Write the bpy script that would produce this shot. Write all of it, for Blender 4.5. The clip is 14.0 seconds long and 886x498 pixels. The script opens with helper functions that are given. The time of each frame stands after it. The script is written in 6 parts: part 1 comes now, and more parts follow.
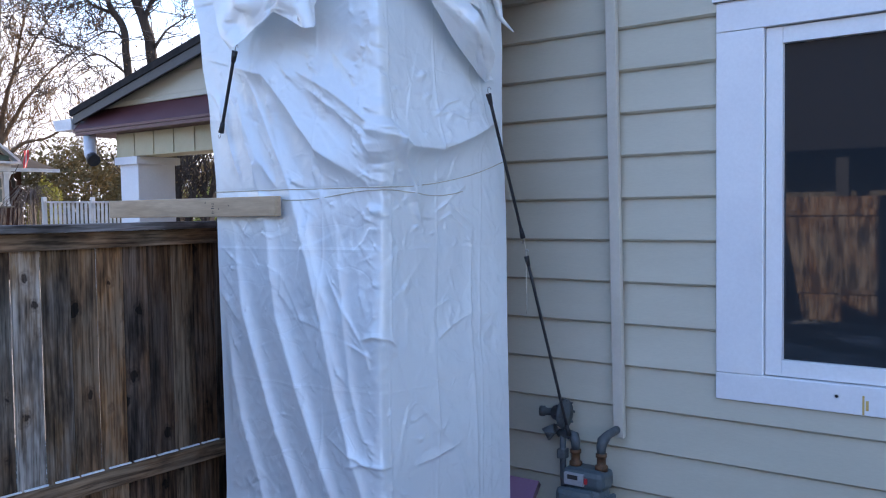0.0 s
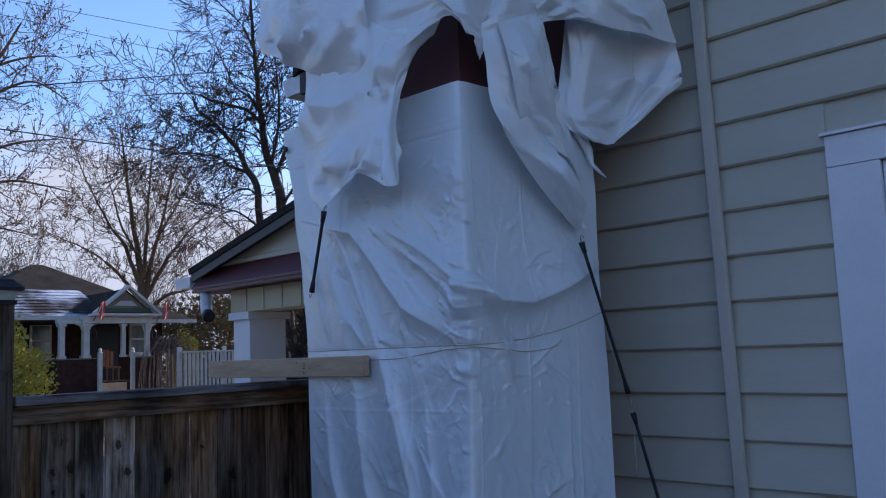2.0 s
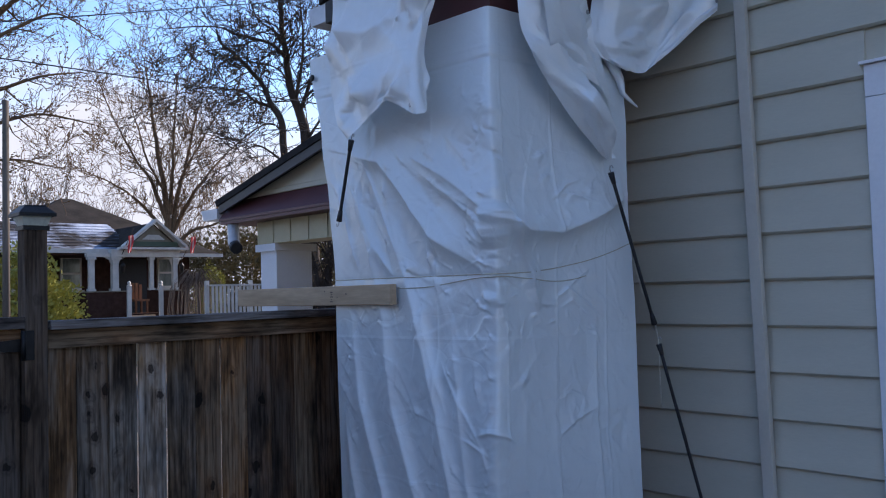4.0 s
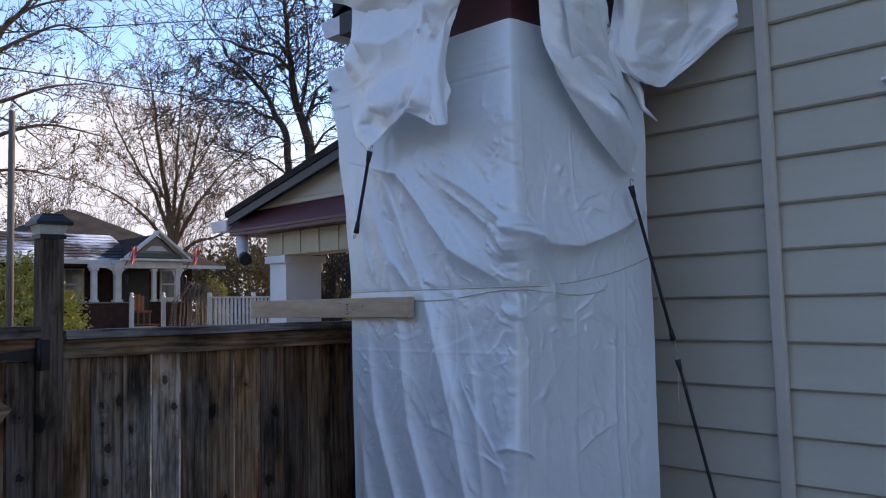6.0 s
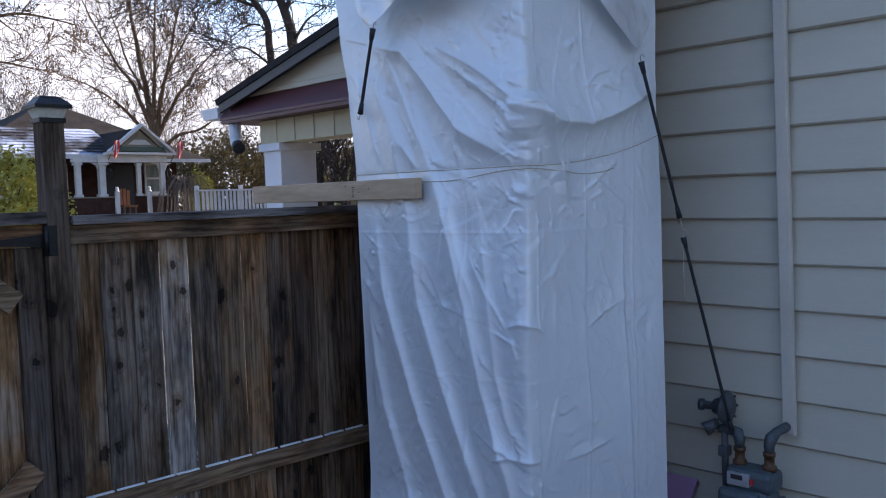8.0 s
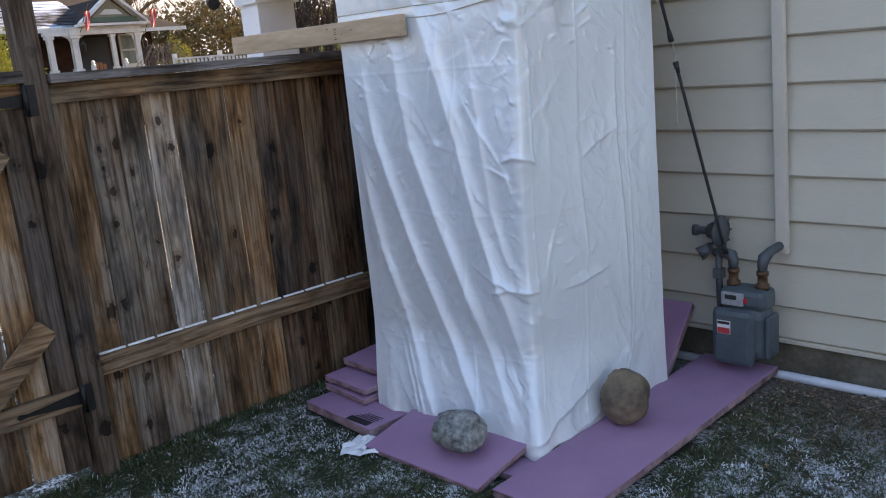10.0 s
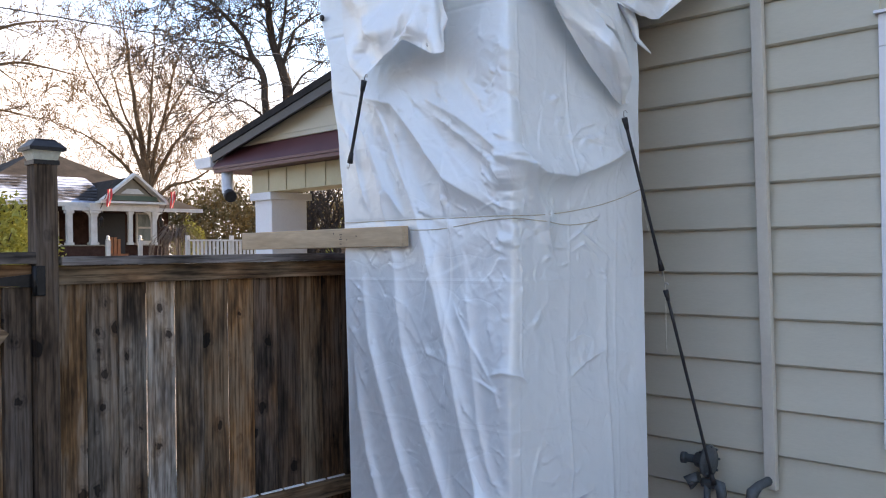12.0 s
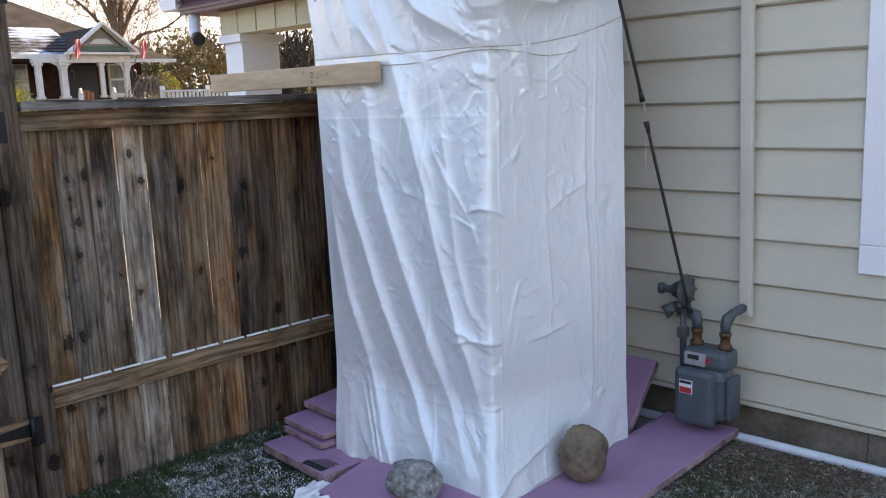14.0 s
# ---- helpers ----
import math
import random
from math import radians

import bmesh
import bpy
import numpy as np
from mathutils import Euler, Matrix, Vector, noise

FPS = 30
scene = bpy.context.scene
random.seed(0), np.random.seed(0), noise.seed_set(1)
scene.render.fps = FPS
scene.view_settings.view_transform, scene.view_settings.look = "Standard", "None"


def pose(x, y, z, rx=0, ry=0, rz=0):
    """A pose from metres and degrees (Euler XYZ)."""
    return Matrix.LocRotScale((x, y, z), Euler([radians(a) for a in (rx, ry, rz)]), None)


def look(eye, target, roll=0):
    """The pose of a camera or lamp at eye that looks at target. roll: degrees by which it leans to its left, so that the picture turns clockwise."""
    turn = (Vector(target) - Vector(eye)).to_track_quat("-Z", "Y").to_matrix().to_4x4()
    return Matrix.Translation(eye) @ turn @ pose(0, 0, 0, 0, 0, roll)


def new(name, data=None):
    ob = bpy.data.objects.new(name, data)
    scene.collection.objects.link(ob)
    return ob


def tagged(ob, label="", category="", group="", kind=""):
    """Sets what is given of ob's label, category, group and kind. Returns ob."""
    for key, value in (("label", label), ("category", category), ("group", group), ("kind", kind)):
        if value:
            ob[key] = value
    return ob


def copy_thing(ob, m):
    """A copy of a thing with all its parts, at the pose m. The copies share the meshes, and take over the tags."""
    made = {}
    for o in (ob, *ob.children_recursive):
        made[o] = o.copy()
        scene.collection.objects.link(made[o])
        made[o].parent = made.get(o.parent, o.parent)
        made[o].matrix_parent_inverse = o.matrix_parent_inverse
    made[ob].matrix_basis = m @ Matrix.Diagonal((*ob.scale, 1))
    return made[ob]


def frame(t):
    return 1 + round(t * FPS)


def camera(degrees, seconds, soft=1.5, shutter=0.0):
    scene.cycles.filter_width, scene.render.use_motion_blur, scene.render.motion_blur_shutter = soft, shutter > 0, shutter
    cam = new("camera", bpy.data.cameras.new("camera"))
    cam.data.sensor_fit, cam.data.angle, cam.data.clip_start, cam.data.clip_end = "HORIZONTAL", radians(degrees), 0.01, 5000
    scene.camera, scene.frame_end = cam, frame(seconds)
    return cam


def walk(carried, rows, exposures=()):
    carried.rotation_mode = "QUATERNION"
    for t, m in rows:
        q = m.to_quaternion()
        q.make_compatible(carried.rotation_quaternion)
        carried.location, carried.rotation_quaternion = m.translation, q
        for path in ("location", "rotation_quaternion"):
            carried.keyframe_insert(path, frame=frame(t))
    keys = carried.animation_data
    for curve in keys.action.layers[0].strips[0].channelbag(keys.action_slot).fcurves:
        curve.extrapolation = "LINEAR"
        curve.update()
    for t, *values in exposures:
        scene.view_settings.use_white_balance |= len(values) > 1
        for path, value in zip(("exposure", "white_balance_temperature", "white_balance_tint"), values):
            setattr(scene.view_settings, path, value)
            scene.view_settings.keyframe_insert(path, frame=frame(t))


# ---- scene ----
cam = camera(54.6, 14.0, soft=1.1)

PATH = [
    (0, (3.764, -3.931, 1.734), (2.563, -2.335, 1.644), -0.8),
    (0.5, (3.769, -3.718, 1.781), (2.448, -2.219, 1.861), -1.2),
    (1, (3.792, -3.687, 1.817), (2.465, -2.206, 2.032), -2.0),
    (1.5, (3.786, -3.699, 1.819), (2.421, -2.262, 2.087), -1.8),
    (2, (3.777, -3.702, 1.81), (2.369, -2.302, 2.048), -2.2),
    (2.5, (3.75, -3.702, 1.801), (2.327, -2.307, 1.97), -2.4),
    (3, (3.758, -3.705, 1.786), (2.312, -2.327, 1.89), -2.0),
    (5.5, (3.739, -3.707, 1.772), (2.275, -2.348, 1.871), -1.5),
    (6, (3.686, -3.745, 1.771), (2.228, -2.381, 1.9), -1.1),
    (6.5, (3.64, -3.794, 1.767), (2.195, -2.415, 1.869), -2.1),
    (7, (3.603, -3.798, 1.745), (2.161, -2.412, 1.717), -2.8),
    (9.5, (3.602, -3.818, 1.697), (2.161, -2.446, 1.489), -1.7),
    (10, (3.595, -3.811, 1.638), (2.189, -2.46, 1.193), -5.3),
    (10.5, (3.582, -3.798, 1.606), (2.221, -2.466, 0.995), -5.5),
    (11, (3.584, -3.811, 1.62), (2.245, -2.429, 1.076), -3.4),
    (11.5, (3.637, -3.819, 1.668), (2.239, -2.424, 1.356), -1.8),
    (12, (3.653, -3.824, 1.694), (2.23, -2.419, 1.7), -0.8),
    (12.5, (3.668, -3.813, 1.72), (2.238, -2.42, 1.844), -2.2),
    (13, (3.656, -3.808, 1.707), (2.211, -2.425, 1.735), -3.0),
    (13.5, (3.626, -3.781, 1.663), (2.21, -2.388, 1.427), -3.2),
    (14, (3.639, -3.76, 1.648), (2.254, -2.359, 1.3), -2.3),
]
EXPOSURES = [
    (0, 2.11, 6320, 19), (0.5, 1.51, 6530, 19), (1, 0.96, 6240, 19), (1.5, 0.76, 5930, 19), (2, 0.56, 5630, 19),
    (2.5, 0.76, 5570, 19), (3, 0.86, 5860, 19), (5.5, 1.06, 6280, 19), (6, 1.06, 6480, 19), (6.5, 1.03, 6270, 19),
    (7, 1.01, 6270, 19), (9.5, 2.06, 7180, 19), (10, 2.16, 8150, 19), (10.5, 2.66, 9440, 19), (11, 2.81, 9490, 19),
    (11.5, 2.81, 9150, 19), (12, 2.11, 7930, 19), (12.5, 1.21, 7150, 19), (13, 0.91, 6740, 19), (13.5, 1.66, 7450, 19),
    (14, 2.46, 8440, 19),
]
walk(cam, [(t, look(e, g, r)) for t, e, g, r in PATH], EXPOSURES)

# ---- world and sun ----
SUN_DIR = Vector((-0.08, 0.90, 0.42)).normalized()
world = bpy.data.worlds.new("sky")
scene.world = world
world.use_nodes = True
wn, wl = world.node_tree.nodes, world.node_tree.links
wn.clear()
w_out = wn.new("ShaderNodeOutputWorld")
w_bg = wn.new("ShaderNodeBackground")
w_bg.inputs["Strength"].default_value = 0.15
w_sky = wn.new("ShaderNodeTexSky")
w_sky.sky_type = "NISHITA"
w_sky.sun_disc = False
w_sky.sun_elevation = math.asin(SUN_DIR.z)
w_sky.sun_rotation = math.atan2(SUN_DIR.x, SUN_DIR.y)
w_sky.air_density, w_sky.dust_density, w_sky.ozone_density = 1.0, 0.15, 3.0
w_geo = wn.new("ShaderNodeTexCoord")
w_map = wn.new("ShaderNodeMapping")
w_map.inputs["Scale"].default_value = (2.2, 2.2, 5.0)
w_map.inputs["Location"].default_value = (0.4, 1.7, 0.25)
w_noise = wn.new("ShaderNodeTexNoise")
w_noise.inputs["Scale"].default_value = 1.0
w_noise.inputs["Detail"].default_value = 7.0
w_noise.inputs["Roughness"].default_value = 0.52
w_ramp = wn.new("ShaderNodeValToRGB")
w_ramp.color_ramp.elements[0].position, w_ramp.color_ramp.elements[1].position = 0.50, 0.66
w_mix = wn.new("ShaderNodeMix")
w_mix.data_type = "RGBA"
w_mix.inputs["B"].default_value = (3.1, 3.15, 3.25, 1)
wl.new(w_geo.outputs["Generated"], w_map.inputs["Vector"])
wl.new(w_map.outputs["Vector"], w_noise.inputs["Vector"])
# clouds gather low over the horizon and thin out overhead
w_sep = wn.new("ShaderNodeSeparateXYZ")
w_low = wn.new("ShaderNodeMapRange")
w_low.inputs["From Min"].default_value, w_low.inputs["From Max"].default_value = 0.14, 0.34
w_low.inputs["To Min"].default_value, w_low.inputs["To Max"].default_value = 0.17, -0.08
w_add = wn.new("ShaderNodeMath")
w_add.operation = "ADD"
wl.new(w_geo.outputs["Generated"], w_sep.inputs["Vector"])
wl.new(w_sep.outputs["Z"], w_low.inputs["Value"])
wl.new(w_noise.outputs["Fac"], w_add.inputs[0])
wl.new(w_low.outputs["Result"], w_add.inputs[1])
wl.new(w_add.outputs["Value"], w_ramp.inputs["Fac"])
wl.new(w_ramp.outputs["Color"], w_mix.inputs["Factor"])
wl.new(w_sky.outputs["Color"], w_mix.inputs["A"])
wl.new(w_mix.outputs["Result"], w_bg.inputs["Color"])
wl.new(w_bg.outputs["Background"], w_out.inputs["Surface"])

sun_data = bpy.data.lights.new("sun", "SUN")
sun_data.energy, sun_data.angle, sun_data.color = 4.5, radians(0.6), (1.0, 0.88, 0.72)
sun = new("sun", sun_data)
sun.matrix_world = look(SUN_DIR * 60, (0, 0, 0))


# ---- mesh helpers ----
def box(bm, x0, x1, y0, y1, z0, z1, bevel=0.0):
    """Adds a box, its edges bevelled, to bm. Returns its vertices."""
    made = bmesh.ops.create_cube(bm, size=1.0, matrix=Matrix.LocRotScale(
        ((x0 + x1) / 2, (y0 + y1) / 2, (z0 + z1) / 2), None, (x1 - x0, y1 - y0, z1 - z0)))["verts"]
    if bevel:
        edges = list({e for v in made for e in v.link_edges})
        made = bmesh.ops.bevel(bm, geom=edges, offset=bevel, segments=2, affect="EDGES", profile=0.5)["verts"]
    return made


def prism(bm, profile, axis, a, b):
    """Adds a profile of 2D points pushed from a to b along axis ('x', 'y' or 'z')."""
    def place(p, s):
        return {"x": (s, p[0], p[1]), "y": (p[0], s, p[1]), "z": (p[0], p[1], s)}[axis]
    low = [bm.verts.new(place(p, a)) for p in profile]
    high = [bm.verts.new(place(p, b)) for p in profile]
    bm.faces.new(low)
    bm.faces.new(list(reversed(high)))
    n = len(profile)
    for i in range(n):
        bm.faces.new((low[i], high[i], high[(i + 1) % n], low[(i + 1) % n]))
    bmesh.ops.recalc_face_normals(bm, faces=bm.faces)


def tube(bm, points, radii, sides=8, caps=True):
    """Adds a tube along points; radii is one number or one for each point."""
    pts = [Vector(p) for p in points]
    if not hasattr(radii, "__len__"):
        radii = [radii] * len(pts)
    rings, up = [], None
    for i, p in enumerate(pts):
        way = (pts[min(i + 1, len(pts) - 1)] - pts[max(i - 1, 0)]).normalized()
        if up is None:
            up = Vector((0, 0, 1)) if abs(way.z) < 0.9 else Vector((1, 0, 0))
        side = way.cross(up).normalized()
        up = side.cross(way).normalized()
        rings.append([bm.verts.new(p + radii[i] * (math.cos(2 * math.pi * k / sides) * side + math.sin(2 * math.pi * k / sides) * up))
                      for k in range(sides)])
    for r, s in zip(rings, rings[1:]):
        for k in range(sides):
            f = bm.faces.new((r[k], r[(k + 1) % sides], s[(k + 1) % sides], s[k]))
            f.smooth = True
    if caps:
        bm.faces.new(list(reversed(rings[0])))
        bm.faces.new(rings[-1])


def lathe(bm, profile, centre, sides=16, axis="z"):
    """Adds a turned body: profile rows of (radius, height) about centre."""
    rings = []
    for r, h in profile:
        ring = []
        for k in range(sides):
            c, s = r * math.cos(2 * math.pi * k / sides), r * math.sin(2 * math.pi * k / sides)
            off = {"z": (c, s, h), "y": (c, h, s), "x": (h, c, s)}[axis]
            ring.append(bm.verts.new(Vector(centre) + Vector(off)))
        rings.append(ring)
    for r, s in zip(rings, rings[1:]):
        for k in range(sides):
            f = bm.faces.new((r[k], r[(k + 1) % sides], s[(k + 1) % sides], s[k]))
            f.smooth = True
    bm.faces.new(list(reversed(rings[0])))
    bm.faces.new(rings[-1])
    bmesh.ops.recalc_face_normals(bm, faces=bm.faces)


def mesh_of(name, bm, material):
    me = bpy.data.meshes.new(name)
    bm.to_mesh(me)
    bm.free()
    if material:
        me.materials.append(material)
    return me


def part(name, bm, material, parent=None, label=""):
    """Links bm as one mesh object under parent."""
    ob = new(name, mesh_of(name, bm, material))
    if parent:
        ob.parent = parent
        ob.matrix_parent_inverse = parent.matrix_basis.inverted()
    return tagged(ob, label)


def empty(name, at=(0, 0, 0), **tags):
    ob = new(name)
    ob.empty_display_size = 0.1
    ob.matrix_basis = pose(*at)
    return tagged(ob, **tags)


def shared(name, me, m, parent):
    """One more object on the mesh me, at the pose m in the world, under parent."""
    ob = new(name, me)
    ob.parent = parent
    ob.matrix_parent_inverse = parent.matrix_basis.inverted()
    ob.matrix_basis = m
    return ob


def boxed(name, x0, x1, y0, y1, z0, z1, material, parent=None, label="", bevel=0.0):
    bm = bmesh.new()
    box(bm, x0, x1, y0, y1, z0, z1, bevel)
    return part(name, bm, material, parent, label)


def wobble(p, scale, seed=0.0):
    return noise.noise(Vector((p[0] * scale + seed, p[1] * scale + seed * 1.7, p[2] * scale - seed)))


# ---- materials ----
def nodes_of(name):
    m = bpy.data.materials.new(name)
    m.use_nodes = True
    return m, m.node_tree.nodes, m.node_tree.links, m.node_tree.nodes["Principled BSDF"]


def ramp(n, stops):
    r = n.new("ShaderNodeValToRGB")
    els = r.color_ramp.elements
    while len(els) < len(stops):
        els.new(0.5)
    for e, (p, c) in zip(els, stops):
        e.position, e.color = p, (*c, 1)
    return r


def mixed(n, l, factor, a, b, mode="MIX"):
    m = n.new("ShaderNodeMix")
    m.data_type, m.blend_type = "RGBA", mode
    for key, v in (("Factor", factor), ("A", a), ("B", b)):
        if hasattr(v, "is_linked"):
            l.new(v, m.inputs[key])
        elif key == "Factor":
            m.inputs[key].default_value = v
        else:
            m.inputs[key].default_value = (*v, 1)
    return m.outputs["Result"]


def noise_node(n, l, scale, detail=4.0, rough=0.55, stretch=(1, 1, 1), shift=None, space="Object"):
    """A noise in object space, stretched; shift: a socket that is added to the place."""
    co = n.new("ShaderNodeTexCoord")
    mp = n.new("ShaderNodeMapping")
    mp.inputs["Scale"].default_value = stretch
    l.new(co.outputs[space], mp.inputs["Vector"])
    vec = mp.outputs["Vector"]
    if shift is not None:
        add = n.new("ShaderNodeVectorMath")
        l.new(vec, add.inputs[0])
        l.new(shift, add.inputs[1])
        vec = add.outputs["Vector"]
    t = n.new("ShaderNodeTexNoise")
    t.inputs["Scale"].default_value, t.inputs["Detail"].default_value, t.inputs["Roughness"].default_value = scale, detail, rough
    l.new(vec, t.inputs["Vector"])
    return t.outputs["Fac"], vec


def bumped(n, l, bsdf, height, strength=0.3, distance=0.01):
    b = n.new("ShaderNodeBump")
    b.inputs["Strength"].default_value, b.inputs["Distance"].default_value = strength, distance
    l.new(height, b.inputs["Height"])
    l.new(b.outputs["Normal"], bsdf.inputs["Normal"])


def surface(name, dark, light, scale=6.0, rough=0.7, metal=0.0, bump=0.15, fine=60.0, stretch=(1, 1, 1), distance=0.005, grain=0.1):
    """A plain surface: two tones at a large scale, fine grain in colour and relief."""
    m, n, l, b = nodes_of(name)
    big, _ = noise_node(n, l, scale, 5, 0.6, stretch)
    small, _ = noise_node(n, l, fine, 3, 0.6, stretch)
    r = ramp(n, [(0.3, dark), (0.7, light)])
    l.new(big, r.inputs["Fac"])
    r2 = ramp(n, [(0.25, (1 - 1.6 * grain,) * 3), (0.75, (1 + grain,) * 3)])
    l.new(small, r2.inputs["Fac"])
    l.new(mixed(n, l, 1.0, r.outputs["Color"], r2.outputs["Color"], "MULTIPLY"), b.inputs["Base Color"])
    b.inputs["Roughness"].default_value, b.inputs["Metallic"].default_value = rough, metal
    if rough >= 0.85:
        b.inputs["Specular IOR Level"].default_value = 0.08
    if bump:
        bumped(n, l, b, small, bump, distance)
    return m


def wood(name, grey, brown, along="z", rust=0.5, knots=True, snow=False):
    """Weathered boards: grain along one axis, grey and brown boards, knots, stains."""
    m, n, l, b = nodes_of(name)
    info = n.new("ShaderNodeObjectInfo")
    scl = n.new("ShaderNodeVectorMath")
    scl.operation = "SCALE"
    scl.inputs[0].default_value = (13.0, 17.0, 11.0)
    l.new(info.outputs["Random"], scl.inputs["Scale"])
    st = {"z": (1, 1, 0.045), "y": (1, 0.045, 1), "x": (0.045, 1, 1)}[along]
    grain, _ = noise_node(n, l, 70, 6, 0.65, st, scl.outputs["Vector"])
    streak, _ = noise_node(n, l, 14, 4, 0.6, {"z": (1, 1, 0.13), "y": (1, 0.13, 1), "x": (0.13, 1, 1)}[along], scl.outputs["Vector"])
    patch, _ = noise_node(n, l, 3.0, 4, 0.6, {"z": (1.6, 1.6, 0.7), "y": (1.6, 0.7, 1.6), "x": (0.7, 1.6, 1.6)}[along], scl.outputs["Vector"])
    add = n.new("ShaderNodeMath")
    add.operation = "MULTIPLY_ADD"
    l.new(info.outputs["Random"], add.inputs[0])
    add.inputs[1].default_value = 0.34
    l.new(patch, add.inputs[2])
    whole = add.outputs["Value"]
    if along == "z":
        # boards keep more of their brown under the cap and behind the bottom rail
        zc = n.new("ShaderNodeTexCoord")
        zs = n.new("ShaderNodeSeparateXYZ")
        l.new(zc.outputs["Object"], zs.inputs["Vector"])
        for a0, a1, top in ((1.25, 1.60, 0.17), (0.55, 0.42, 0.08)):
            zr = n.new("ShaderNodeMapRange")
            zr.inputs["From Min"].default_value, zr.inputs["From Max"].default_value, zr.inputs["To Max"].default_value = a0, a1, top
            l.new(zs.outputs["Z"], zr.inputs["Value"])
            za = n.new("ShaderNodeMath")
            l.new(whole, za.inputs[0])
            l.new(zr.outputs["Result"], za.inputs[1])
            whole = za.outputs["Value"]
    br = ramp(n, [(0.60 - 0.12 * rust, (0, 0, 0)), (0.92 - 0.12 * rust, (1, 1, 1))])
    l.new(whole, br.inputs["Fac"])
    tone = mixed(n, l, br.outputs["Color"], grey, brown)
    bleach, _ = noise_node(n, l, 4.5, 4, 0.65, {"z": (1.8, 1.8, 0.45), "y": (1.8, 0.45, 1.8), "x": (0.45, 1.8, 1.8)}[along], scl.outputs["Vector"])
    bl = ramp(n, [(0.50, (0, 0, 0)), (0.68, (0.75, 0.75, 0.75))])
    l.new(bleach, bl.inputs["Fac"])
    tone = mixed(n, l, bl.outputs["Color"], tone, tuple(1.65 * g for g in grey))
    dk = ramp(n, [(0.34, (0.20, 0.19, 0.185)), (0.44, (0.62, 0.61, 0.60)), (0.52, (1, 1, 1))])
    l.new(bleach, dk.inputs["Fac"])
    tone = mixed(n, l, 0.25 if along == "x" else 1.0, tone, dk.outputs["Color"], "MULTIPLY")
    sr = ramp(n, [(0.28, (0.76, 0.75, 0.74)), (0.5, (0.97, 0.97, 0.97)), (0.75, (1.18, 1.18, 1.18))])
    l.new(streak, sr.inputs["Fac"])
    tone = mixed(n, l, 1.0, tone, sr.outputs["Color"], "MULTIPLY")
    gr = ramp(n, [(0.36, (0.42, 0.40, 0.38)), (0.47, (0.92, 0.92, 0.92)), (0.62, (1.28, 1.28, 1.28))])
    l.new(grain, gr.inputs["Fac"])
    tone = mixed(n, l, 1.0, tone, gr.outputs["Color"], "MULTIPLY")
    if knots:
        co = n.new("ShaderNodeTexCoord")
        mp = n.new("ShaderNodeMapping")
        mp.inputs["Scale"].default_value = {"z": (0.0, 1.0, 0.72), "y": (0.0, 0.72, 1.0), "x": (0.72, 0.0, 1.0)}[along]
        l.new(co.outputs["Object"], mp.inputs["Vector"])
        ad = n.new("ShaderNodeVectorMath")
        l.new(mp.outputs["Vector"], ad.inputs[0])
        l.new(scl.outputs["Vector"], ad.inputs[1])
        wn_ = n.new("ShaderNodeTexNoise")
        wn_.inputs["Scale"].default_value = 34
        l.new(ad.outputs["Vector"], wn_.inputs["Vector"])
        ad2 = n.new("ShaderNodeVectorMath")
        ad2.operation = "MULTIPLY_ADD"
        l.new(wn_.outputs["Color"], ad2.inputs[0])
        ad2.inputs[1].default_value = (0.042, 0.042, 0.042)
        l.new(ad.outputs["Vector"], ad2.inputs[2])
        v = n.new("ShaderNodeTexVoronoi")
        v.inputs["Scale"].default_value = 9.0
        l.new(ad2.outputs["Vector"], v.inputs["Vector"])
        sep = n.new("ShaderNodeSeparateColor")
        l.new(v.outputs["Color"], sep.inputs["Color"])
        size = n.new("ShaderNodeMath")
        size.operation = "MULTIPLY_ADD"
        l.new(sep.outputs["Red"], size.inputs[0])
        size.inputs[1].default_value = 0.44
        size.inputs[2].default_value = -0.25
        lt = n.new("ShaderNodeMath")
        lt.operation = "SUBTRACT"
        l.new(v.outputs["Distance"], lt.inputs[0])
        l.new(size.outputs["Value"], lt.inputs[1])
        kr = ramp(n, [(0.0, (0.20, 0.18, 0.17)), (0.02, (0.13, 0.115, 0.11)), (0.05, (0.52, 0.50, 0.49)), (0.09, (0.85, 0.83, 0.82)), (0.12, (0.66, 0.64, 0.63)), (0.20, (1, 1, 1))])
        l.new(lt.outputs["Value"], kr.inputs["Fac"])
        tone = mixed(n, l, 1.0, tone, kr.outputs["Color"], "MULTIPLY")
    # swirling dark veins, as the grain runs round the knots
    vein = n.new("ShaderNodeTexWave")
    vein.wave_type, vein.bands_direction = "BANDS", {"z": "Y", "y": "Z", "x": "Z"}[along]
    vein.inputs["Scale"].default_value, vein.inputs["Distortion"].default_value = 9.0, 9.0
    vein.inputs["Detail"].default_value, vein.inputs["Detail Scale"].default_value = 3.0, 0.8
    vco = n.new("ShaderNodeTexCoord")
    vmp = n.new("ShaderNodeMapping")
    vmp.inputs["Scale"].default_value = {"z": (1, 1, 0.16), "y": (1, 0.16, 1), "x": (0.16, 1, 1)}[along]
    vad = n.new("ShaderNodeVectorMath")
    l.new(vco.outputs["Object"], vmp.inputs["Vector"])
    l.new(vmp.outputs["Vector"], vad.inputs[0])
    l.new(scl.outputs["Vector"], vad.inputs[1])
    l.new(vad.outputs["Vector"], vein.inputs["Vector"])
    vr = ramp(n, [(0.05, (0.62, 0.58, 0.55)), (0.35, (1, 1, 1))])
    l.new(vein.outputs["Fac"], vr.inputs["Fac"])
